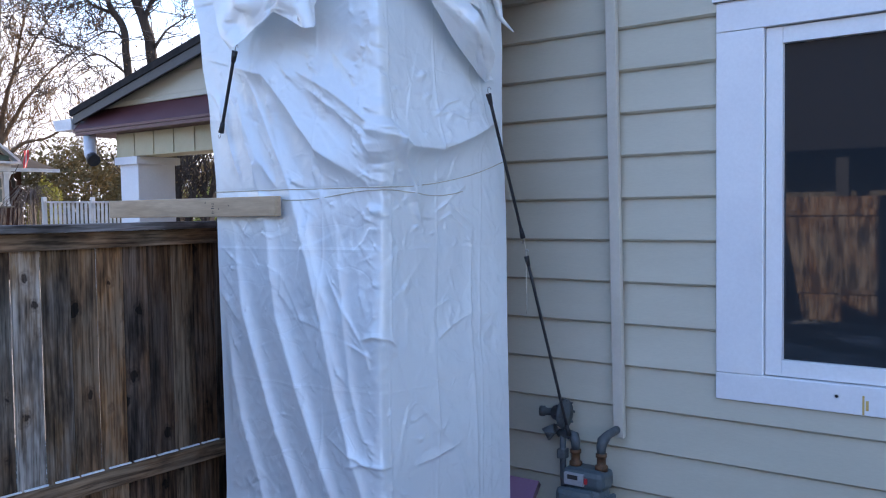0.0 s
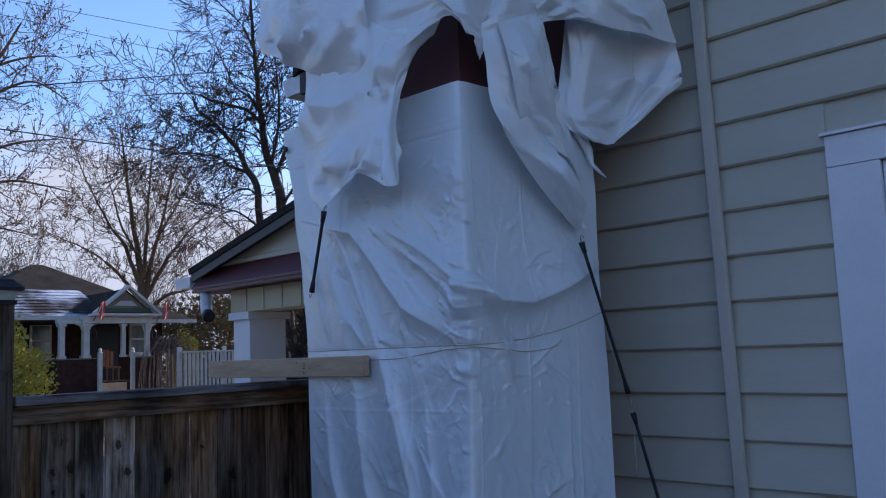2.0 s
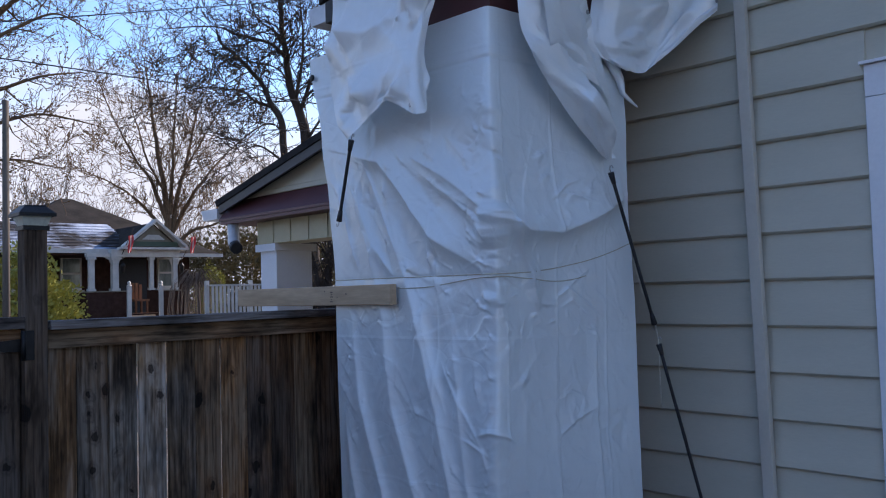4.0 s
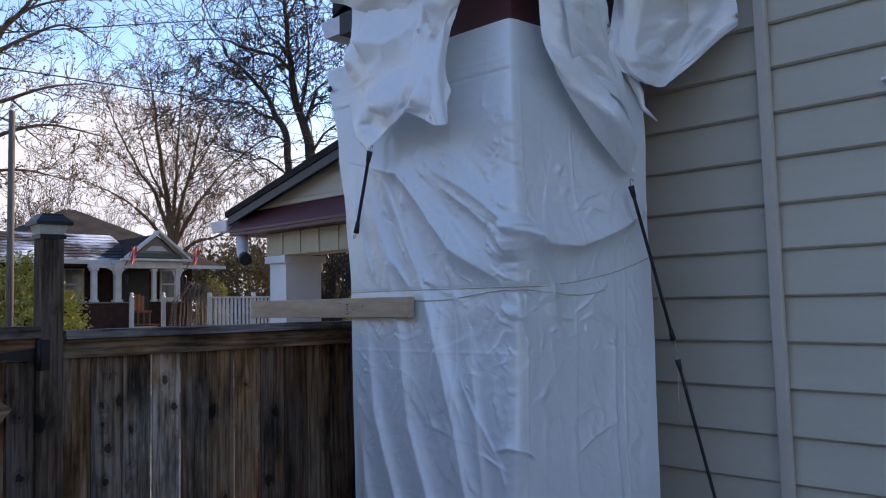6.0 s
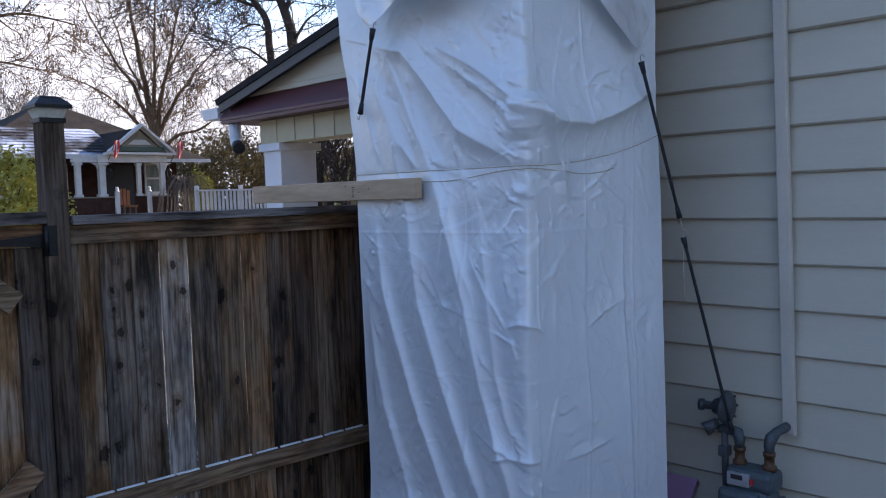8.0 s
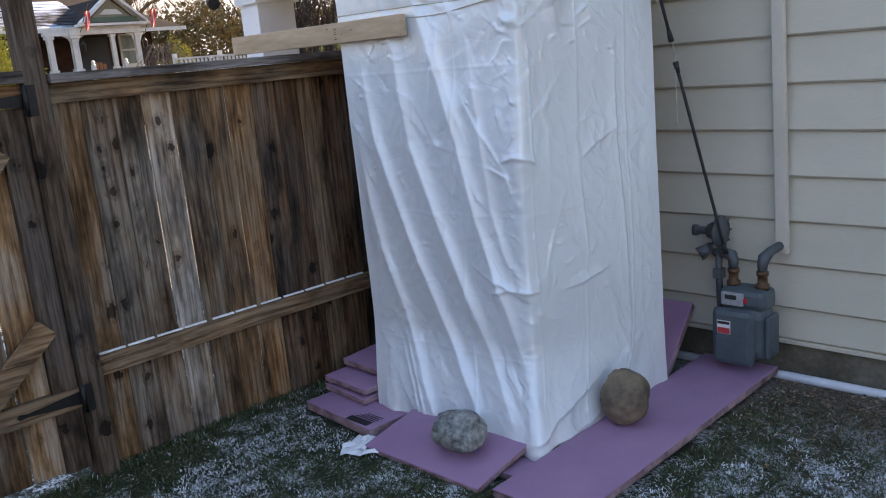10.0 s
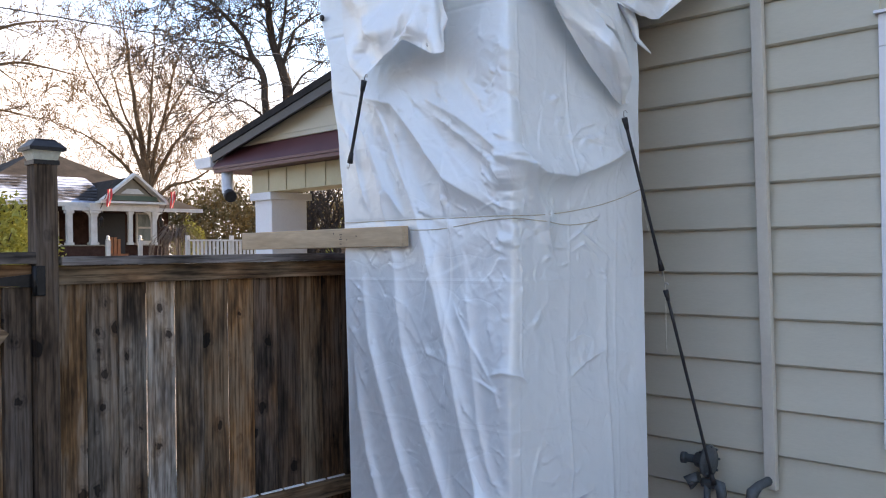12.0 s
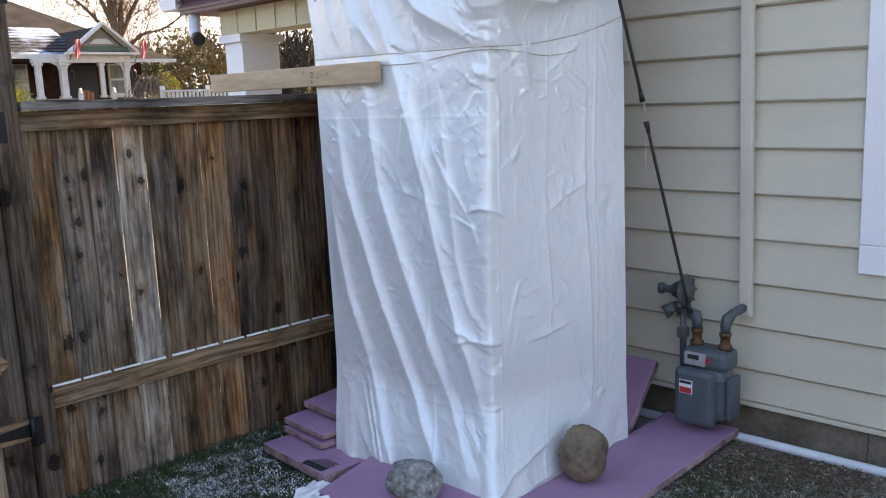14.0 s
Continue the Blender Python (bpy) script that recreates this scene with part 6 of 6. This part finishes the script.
def limbed(name, base, across, limbs, seed, label, bark, step=0.24, twig=0.62, leaves=0, leaf=0.03, fine=0.006, rise=0.25, depth=3, kids=3):
    """A bare tree grown on given limbs. Each limb: points (across, up) from the base, its thickness at both ends and how far it swings towards or away."""
    rng = random.Random(seed)
    thick, thin, tips = ([], []), ([], []), []
    ax, away = Vector((*across, 0)).normalized(), Vector((-across[1], across[0], 0)).normalized()

    def sprout(p, d, length, r, level):
        n = 4
        pts, rad, q, way = [p.copy()], [r], p.copy(), d.copy()
        for i in range(n):
            way = (way + Vector((rng.gauss(0, 1), rng.gauss(0, 1), rng.gauss(0, 1))) * 0.17 + Vector((0, 0, rise * 0.25))).normalized()
            q = q + way * length / n
            pts.append(q.copy())
            rad.append(max(fine, r * (1 - 0.6 * (i + 1) / n)))
        limb(*thin, pts, rad, 4 if level == 0 else 3)
        if level >= depth:
            tips.append(pts[-1])
            return
        for c in range(kids):
            k = n if c == 0 else rng.randint(1, n)
            side = way.orthogonal().normalized()
            side.rotate(Matrix.Rotation(rng.uniform(0, 6.28), 3, way))
            sprout(pts[k], (way + side * (rng.uniform(0.5, 1.2) if c else 0.3)).normalized(), length * rng.uniform(0.55, 0.85), max(fine, rad[k] * 0.7), level + 1)

    for flat, r0, r1, swing in limbs:
        rail = [ax * a + Vector((0, 0, u)) + away * swing * (i / (len(flat) - 1)) ** 1.3 for i, (a, u) in enumerate(flat)]
        n = 7 * (len(flat) - 1)
        pts, walked, last = [], 0.0, None
        for i in range(n + 1):
            p = spline(rail, i / n)
            p = p + 0.06 * Vector((noise.noise(p * 1.7), noise.noise(p * 1.7 + Vector((9, 0, 0))), 0)) * (1 if 0 < i else 0)
            pts.append(p)
        rad = [1.15 * (r0 + (r1 - r0) * (i / n) ** 0.8) for i in range(n + 1)]
        limb(*thick, pts, rad, 9)
        for i in range(1, n + 1):
            walked += (pts[i] - pts[i - 1]).length
            if (walked > step and (r0 < 0.12 or i > n * 0.42)) or i == n:
                walked = 0.0
                way = (pts[i] - pts[i - 1]).normalized()
                side = way.orthogonal().normalized()
                side.rotate(Matrix.Rotation(rng.uniform(0, 6.28), 3, way))
                d = (way * rng.uniform(0.3, 0.9) + side).normalized() if i < n else way
                sprout(pts[i], d, twig * rng.uniform(0.6, 1.5), max(fine * 1.6, min(rad[i] * 0.55, 0.028)), 0)
    ob = empty(name, base, label=label, category="tree")
    for nm, (v, f) in (("trunk", thick), ("crown", thin)):
        me = bpy.data.meshes.new(nm)
        me.from_pydata(v, [], f)
        me.materials.append(bark)
        me.shade_smooth()
        new(nm, me).parent = ob
    if leaves:
        v, f = [], []
        for i in range(leaves):
            c = rng.choice(tips) + Vector((rng.gauss(0, 0.04), rng.gauss(0, 0.04), rng.gauss(0, 0.04)))
            a = Vector((rng.gauss(0, 1), rng.gauss(0, 1), rng.gauss(0, 1))).normalized() * leaf
            b = a.orthogonal().normalized() * leaf * 0.6
            k = len(v)
            v += [tuple(c + w) for w in (-a, b, a, -b)]
            f.append((k, k + 1, k + 2, k + 3))
        me = bpy.data.meshes.new("foliage")
        me.from_pydata(v, [], f)
        me.materials.append(M_DRY_LEAF)
        o = new("foliage", me)
        o.parent = ob
        tagged(o, "few dry leaves", kind="stuff")
    return ob


DARK_LIMBS = [
    ([(0.1, -0.2), (0.1, 3.8), (0.0, 6.0), (-0.2, 7.1), (-0.5, 8.0), (-0.6, 9.0), (-0.7, 10.0), (-0.8, 11.3), (-0.9, 13.0)], 0.19, 0.03, 0.3),
    ([(-0.5, -0.2), (-0.7, 3.8), (-0.7, 6.5), (-1.0, 7.3), (-1.3, 7.9), (-2.0, 8.7), (-2.4, 9.0), (-2.5, 9.4)], 0.13, 0.02, -0.6),
    ([(-1.0, 7.3), (-1.5, 7.5), (-1.9, 7.8), (-2.3, 7.9), (-3.0, 8.0), (-4.2, 7.7)], 0.05, 0.01, 0.8),
    ([(-0.6, 8.8), (-1.0, 9.1), (-2.0, 9.3), (-2.5, 9.4), (-3.8, 9.2)], 0.055, 0.01, -1.2),
    ([(-0.2, 7.1), (0.1, 8.0), (0.3, 8.5), (1.5, 9.3)], 0.065, 0.012, 1),
    ([(-0.3, 7.6), (-0.1, 8.8), (-0.1, 9.8), (-0.3, 11.6)], 0.05, 0.012, -1),
    ([(-0.7, 9.2), (-0.9, 9.6), (-1.4, 10.1), (-1.9, 11.3)], 0.055, 0.012, 0.9),
    ([(-0.7, 6.5), (-1.0, 6.8), (-1.5, 6.7), (-2.4, 6.0)], 0.04, 0.01, 0.5),
    ([(-0.7, 5.6), (-1.4, 6.1), (-2.0, 5.7)], 0.035, 0.01, -0.7),
    ([(-0.7, 10.3), (-0.4, 11.0), (0.3, 12.3)], 0.045, 0.01, 0.4),
    ([(-0.8, 11.1), (-1.2, 11.8), (-2.1, 12.6)], 0.04, 0.01, -0.5),
    ([(-0.5, 8.0), (-0.9, 8.4), (-1.9, 8.5)], 0.035, 0.01, -0.6),
    ([(-2.4, 9.0), (-3.0, 8.9), (-3.6, 8.4)], 0.018, 0.008, 0.3),
    ([(0.0, 6.3), (0.4, 6.9), (1.1, 7.3)], 0.05, 0.01, -0.4),
]
MID_LIMBS = [
    ([(0.1, -0.2), (0.0, 4.3), (-0.1, 6.3), (-0.4, 8.1), (-0.6, 10.1), (-0.9, 11.9)], 0.19, 0.018, 0),
    ([(0.1, 4.1), (0.4, 6.1), (0.8, 7.6), (1.2, 9.6), (1.6, 10.7)], 0.11, 0.018, 0.8),
    ([(-0.0, 4.8), (-0.6, 6.6), (-1.4, 7.8), (-2.5, 10.2)], 0.1, 0.015, -0.8),
    ([(0.1, 4.3), (1.0, 6.1), (2.0, 7.5), (3.2, 8.8)], 0.1, 0.015, 1.2),
    ([(-0.0, 4.3), (-1.1, 5.8), (-2.1, 6.6), (-3.5, 7.3)], 0.085, 0.012, 1),
    ([(0.1, 5.3), (0.2, 7.3), (0.3, 8.8), (0.5, 11.1)], 0.09, 0.015, -1.5),
    ([(0.1, 3.8), (1.0, 4.6), (2.0, 4.9), (3.6, 6.1)], 0.11, 0.015, -1),
    ([(-0.1, 6.3), (-0.8, 7.6), (-1.2, 9.2), (-1.6, 10.6)], 0.06, 0.012, 1.5),
    ([(0.8, 7.3), (1.5, 8.6), (2.4, 10.0)], 0.05, 0.012, -1),
]
LEFT_LIMBS = [
    ([(-0.2, 0.2), (-0.2, 4.4), (0.0, 6.0), (0.5, 7.5), (1.1, 8.4), (1.6, 9.4)], 0.15, 0.015, 0.3),
    ([(-0.0, 5.9), (0.8, 6.3), (1.6, 6.7), (2.4, 6.9)], 0.055, 0.01, 0.6),
    ([(-0.2, 5.0), (0.7, 5.5), (1.5, 5.7), (2.5, 5.5)], 0.055, 0.01, -0.6),
    ([(0.3, 7.1), (1.1, 7.6), (1.8, 7.9), (2.5, 7.5)], 0.045, 0.01, -0.5),
    ([(0.7, 7.9), (1.3, 8.4), (2.0, 8.7), (2.4, 8.8)], 0.035, 0.008, 0.5),
    ([(0.0, 6.0), (-0.1, 7.3), (0.0, 8.4), (0.3, 9.4)], 0.06, 0.012, -0.7),
    ([(-0.2, 4.4), (0.4, 4.7), (1.1, 4.8), (1.8, 4.7)], 0.05, 0.01, 0.4),
]
limbed("tree", (-17.24, 10.61, 0), (0.571, 0.823), DARK_LIMBS, 11, "tall dark spreading bare tree beyond the porch roof", M_BARK, 0.125, 0.70, 1500, 0.035, 0.0085, 0.06)
limbed("tree", (-30.6, 12.57, 0), (0.43, 0.90), MID_LIMBS, 23, "bare many-stemmed brown tree behind the far house", M_BARK_WARM, 0.26, 0.95, 1300, 0.045, 0.0098, 0.30)
limbed("tree", (-15.69, 1.05, 0), (0.24, 0.97), LEFT_LIMBS, 37, "bare tree with a few rusty leaves by the street", M_BARK_WARM, 0.20, 0.55, 1500, 0.032, 0.0055, 0.2)
tree("tree", (-42.0, 10.5, 0), 10.0, 0.8, 41, "bare brown tree behind the far house", M_BARK_FAR, 6, 0.2, 2200, M_DRY_LEAF, (0, 0), 0.24, 2, 0.35, 0.06, fine=0.012)
far_tree = tree("tree", (-53.5, 14.2, 0), 11.5, 0.7, 66, "slender bare tree far behind the houses", M_BARK_FAR, 6, 0.2, 900, M_DRY_LEAF, (0, 0), 0.24, 2, 0.45, 0.06, fine=0.012)
for x, y, turn, size in ((-54.0, 10.5, 70, 0.95), (-52.5, 18.6, 150, 0.9), (-56.0, 16.5, 220, 1.1), (-50.0, 22.5, 300, 0.85), (-49.0, 27.0, 20, 0.9),
                         (-46.0, 12.5, 100, 0.62), (-47.0, 15.5, 190, 0.7), (-45.0, 18.5, 260, 0.6), (-43.0, 21.5, 45, 0.66), (-42.0, 25.0, 130, 0.6), (-48.0, 9.0, 330, 0.66), (-40.0, 28.5, 210, 0.6), (-44.0, 16.0, 15, 0.55)):
    copy_thing(far_tree, pose(x, y, 0, 0, 0, turn) @ Matrix.Scale(size, 4))
tree("tree", (-12.5, 8.1, 0), 6.5, 0.8, 61, "thick forked tree behind the porch", M_BARK, 6, 0.24, 400, M_DRY_LEAF, (0, 0), 0.22, 3, 0.4)


def bush(name, centre, size, count, leaf, material, label, seed, category="bush"):
    """A bush: a cloud of small leaves round a few stems, thinner towards its outline."""
    rng = random.Random(seed)
    ob = empty(name, (centre[0], centre[1], 0), label=label, category=category)
    bm = bmesh.new()
    for i in range(7):
        a = rng.uniform(0, 6.28)
        tube(bm, [(0, 0, -0.05), (0.3 * size[0] * math.cos(a), 0.3 * size[1] * math.sin(a), centre[2]),
                  (0.7 * size[0] * math.cos(a), 0.7 * size[1] * math.sin(a), centre[2] + 0.5 * size[2])], [0.03, 0.02, 0.01], 5)
    s = part("stems", bm, M_BARK)
    s.parent = ob
    verts, faces = [], []
    for i in range(count):
        d = Vector((rng.gauss(0, 1), rng.gauss(0, 1), rng.gauss(0, 1))).normalized()
        r = rng.uniform(0.25, 1) ** 0.5 * (1 + 0.35 * noise.noise(d * 2.2 + Vector((seed, 0, 0))))
        c = Vector((d.x * size[0] * r, d.y * size[1] * r, max(0.03, centre[2] + d.z * size[2] * r)))
        a = Vector((rng.gauss(0, 1), rng.gauss(0, 1), rng.gauss(0, 1))).normalized() * leaf * rng.uniform(0.6, 1.3)
        b = a.orthogonal().normalized() * leaf * 0.55
        k = len(verts)
        verts += [c - a, c + b, c + a, c - b]
        faces.append((k, k + 1, k + 2, k + 3))
    me = bpy.data.meshes.new("leaves")
    me.from_pydata([tuple(v) for v in verts], [], faces)
    me.materials.append(material)
    p = new("leaves", me)
    p.parent = ob
    return ob


bush("bush", (-16.5, 2.3, 1.5), (1.0, 1.5, 1.5), 8000, 0.06, M_GREEN_LEAF, "yellow-green leafy bush before the far house", 5)
bush("hedge", (-24.5, 12.6, 2.0), (1.5, 2.6, 2.3), 11000, 0.08, M_HEDGE, "dark brown and green hedge beside the far house", 6, "hedge")
bush("hedge", (-26.0, 17.5, 2.0), (1.8, 3.2, 2.6), 11000, 0.09, M_HEDGE, "dark brown and green hedge beside the far house", 7, "hedge")
bush("bush", (-18.0, 14.5, 1.6), (1.2, 2.2, 1.6), 7000, 0.07, M_GREEN_LEAF, "yellow-green bush seen behind the porch", 8)
bush("bush", (-21.4, 9.6, 1.7), (0.5, 0.55, 1.1), 2500, 0.05, M_GREEN_LEAF, "small green bush beside the far house", 9)


def weeping_bush():
    """A small bare tree whose thin twigs hang to the ground."""
    rng = random.Random(77)
    v, f = [], []
    limb(v, f, [Vector((0, 0, -0.1)), Vector((0.03, 0.02, 1.2)), Vector((0, 0, 2.2))], [0.07, 0.06, 0.05], 7)
    for i in range(120):
        a, r = rng.uniform(0, 6.28), rng.uniform(0.2, 0.85)
        top = Vector((0, 0, 2.1 + rng.uniform(-0.1, 0.25)))
        d = Vector((math.cos(a), math.sin(a), 0))
        limb(v, f, [top, top + d * r * 0.5 + Vector((0, 0, 0.22)), top + d * r + Vector((0, 0, -0.15)),
                    top + d * r * 1.1 + Vector((0, 0, -0.9 + rng.uniform(-0.3, 0.3))), top + d * r * 1.08 + Vector((0.03, 0, -1.6 + rng.uniform(-0.3, 0.4)))],
             [0.012, 0.008, 0.006, 0.005, 0.004], 3)
    me = bpy.data.meshes.new("crown")
    me.from_pydata(v, [], f)
    me.materials.append(M_BARK_FAR)
    ob = empty("weeping_tree", (-18.8, 7.85, 0), label="small bare weeping tree by the far porch", category="tree")
    o = new("crown", me)
    o.parent = ob


weeping_bush()


def wire(a, b, sag, label, r=0.012):
    bm = bmesh.new()
    a, b = Vector(a), Vector(b)
    pts = []
    for i in range(25):
        f = i / 24
        p = a.lerp(b, f)
        p.z -= sag * 4 * f * (1 - f)
        pts.append(p)
    tube(bm, pts, r, 5)
    return tagged(part("power_line", bm, M_BLACK), label, "cable")


M_POLE = surface("pole_wood", (0.10, 0.085, 0.07), (0.17, 0.145, 0.12), 5, 0.9, 0, 0.3, 40, (1, 1, 0.1))
WIRE = "black overhead power line over the street"
for y0, z0, y1, z1, r in ((1.4, 7.23, 8.9, 9.29, 0.013), (1.4, 6.5, 9.5, 6.57, 0.014), (1.4, 6.25, 9.5, 6.1, 0.006), (1.4, 5.47, 9.5, 6.0, 0.006),
                          (2.2, 9.31, 5.8, 9.53, 0.006), (2.2, 8.95, 5.8, 9.0, 0.006)):
    k = (z1 - z0) / (y1 - y0)
    wire((-14, y0 - 8, z0 - 8 * k), (-14, y1 + 8, z1 + 8 * k), 0.0 if r > 0.01 else 0.1, WIRE, r)
bm = bmesh.new()
tube(bm, [(-14, 1.42, -0.1), (-14, 1.42, 5.68)], [0.075, 0.06], 12)
tagged(part("utility_pole", bm, M_POLE), "grey-brown wooden utility pole by the street", "pole")


# ---- grass and litter ----
def blade_material(name, stops):
    m, n, l, b = nodes_of(name)
    geo = n.new("ShaderNodeNewGeometry")
    r = ramp(n, stops)
    l.new(geo.outputs["Random Per Island"], r.inputs["Fac"])
    l.new(r.outputs["Color"], b.inputs["Base Color"])
    b.inputs["Roughness"].default_value = 0.75
    return m


M_BLADE = blade_material("grass_blade", [(0.0, (0.012, 0.026, 0.007)), (0.45, (0.03, 0.06, 0.014)), (0.78, (0.065, 0.085, 0.026)), (0.94, (0.15, 0.125, 0.065)), (1.0, (0.5, 0.52, 0.5))])
M_FROST = blade_material("frosted_blade", [(0.0, (0.02, 0.04, 0.012)), (0.40, (0.06, 0.08, 0.035)), (0.52, (0.55, 0.58, 0.59)), (1.0, (0.84, 0.87, 0.90))])


def snow_at(x, y):
    """How much snow lies there, 0 to 1: ragged patches, none under the fence and by the wall."""
    s = noise.noise(Vector((x * 1.4, y * 1.4, 2.0))) + 0.75 * noise.noise(Vector((x * 5.5, y * 5.5, 5.0))) + 0.55 * noise.noise(Vector((x * 17, y * 17, 8.0)))
    return s - 0.10 - max(0.0, 0.35 - x) * 2.2 - max(0.0, y + 1.0) * 1.3


def covered(x, y):
    """Whether a board, the tarp or the house stands there."""
    return (1.55 < x < 1.95 and -1.74 < y) or (0.86 < x < 1.52 and -1.74 < y) or (0.26 < x < 0.85 and -1.65 < y) or (x < 1.5 and y > -1.2)


def scatter_grass():
    """Short matted blades over the part of the lawn that the walk passes, longer along the fence."""
    rng = random.Random(12)
    sets = {False: ([], []), True: ([], [])}
    n = 0
    while n < 210000:
        x, y = rng.uniform(0.0, 4.6), rng.uniform(-4.2, -0.12)
        if covered(x, y) or (x > 3.2 and y < -3.2):
            continue
        if y > -0.75 and rng.random() < min(1.0, (y + 0.75) * 1.6):
            continue
        n += 1
        v, f = sets[snow_at(x, y) > rng.uniform(-0.32, 0.32)]
        edge = x < 0.12
        h = rng.uniform(0.006, 0.019) * (1.8 if edge else 1.0)
        a = rng.uniform(0, 6.28)
        flat = rng.uniform(0.5, 1.6) * (0.4 if edge else 1.0)
        d = Vector((math.cos(a), math.sin(a), 0))
        white = v is sets[True][0]
        s = Vector((-d.y, d.x, 0)) * rng.uniform(0.0009, 0.0022) * (1.35 if white else 1.2)
        h *= 0.7 if white else 1.0
        z = ground_height(x, y)
        p = Vector((x, y, z))
        mid = p + d * h * flat * 0.5 + Vector((0, 0, h * 0.7))
        tip = p + d * h * flat * 1.3 + Vector((0, 0, h * rng.uniform(0.5, 1.0)))
        k = len(v)
        v += [tuple(p - s), tuple(p + s), tuple(mid + s * 0.8), tuple(mid - s * 0.8), tuple(tip)]
        f += [(k, k + 1, k + 2, k + 3), (k + 3, k + 2, k + 4)]
    for white, name, mat, label in ((False, "grass", M_BLADE, "short matted green grass blades"),
                                    (True, "frosted_grass", M_FROST, "snow-dusted grass blades in ragged white patches")):
        me = bpy.data.meshes.new(name)
        me.from_pydata(sets[white][0], [], sets[white][1])
        me.materials.append(mat)
        tagged(new(name, me), label, "grass", kind="stuff")


scatter_grass()


def litter_material():
    m, n, l, b = nodes_of("leaf_litter")
    geo = n.new("ShaderNodeNewGeometry")
    r = ramp(n, [(0.0, (0.05, 0.03, 0.018)), (0.4, (0.13, 0.08, 0.045)), (0.75, (0.22, 0.15, 0.09)), (1.0, (0.30, 0.25, 0.18))])
    l.new(geo.outputs["Random Per Island"], r.inputs["Fac"])
    l.new(r.outputs["Color"], b.inputs["Base Color"])
    b.inputs["Roughness"].default_value = 0.85
    return m


def scatter_litter():
    """Dead leaves and bits along the foundation and here and there on the lawn."""
    rng = random.Random(31)
    v, f = [], []
    for i in range(5200):
        if i < 4400:
            x, y = rng.uniform(1.9, 4.8), -0.12 - abs(rng.gauss(0, 0.34))
        else:
            x, y = rng.uniform(0.1, 4.5), rng.uniform(-4, -0.3)
        if covered(x, y):
            continue
        r = rng.uniform(0.004, 0.012)
        c = Vector((x, y, ground_height(x, y) + rng.uniform(0.006, 0.02)))
        a = Vector((rng.gauss(0, 1), rng.gauss(0, 1), rng.gauss(0, 0.35))).normalized() * r
        b = a.cross(Vector((rng.gauss(0, 0.3), rng.gauss(0, 0.3), 1))).normalized() * r * rng.uniform(0.35, 0.8)
        k = len(v)
        v += [tuple(c - a), tuple(c + b + Vector((0, 0, r * 0.3))), tuple(c + a), tuple(c - b + Vector((0, 0, r * 0.2)))]
        f.append((k, k + 1, k + 2, k + 3))
    me = bpy.data.meshes.new("leaf_litter")
    me.from_pydata(v, [], f)
    me.materials.append(litter_material())
    tagged(new("leaf_litter", me), "brown dead leaves and bark bits on the ground", "leaves", kind="stuff")


scatter_litter()


for stem, group in (("foam_board", "foam boards round the chimney"), ("bungee_cord", "elastic cords on the tarps"), ("stone", "stones on the foam boards"),
                    ("string", "strings tied round the tarp"), ("flag", "flags on the far porch"), ("tree", "bare trees across the street"),
                    ("power_line", "overhead power lines"), ("plastic_scrap", "plastic scraps by the boards"), ("hedge", "hedges by the far house")):
    for ob in [o for o in scene.objects if o.parent is None and o.name.split(".")[0] == stem]:
        tagged(ob, group=group)


# ---- pieces of the wall ----
build_siding()
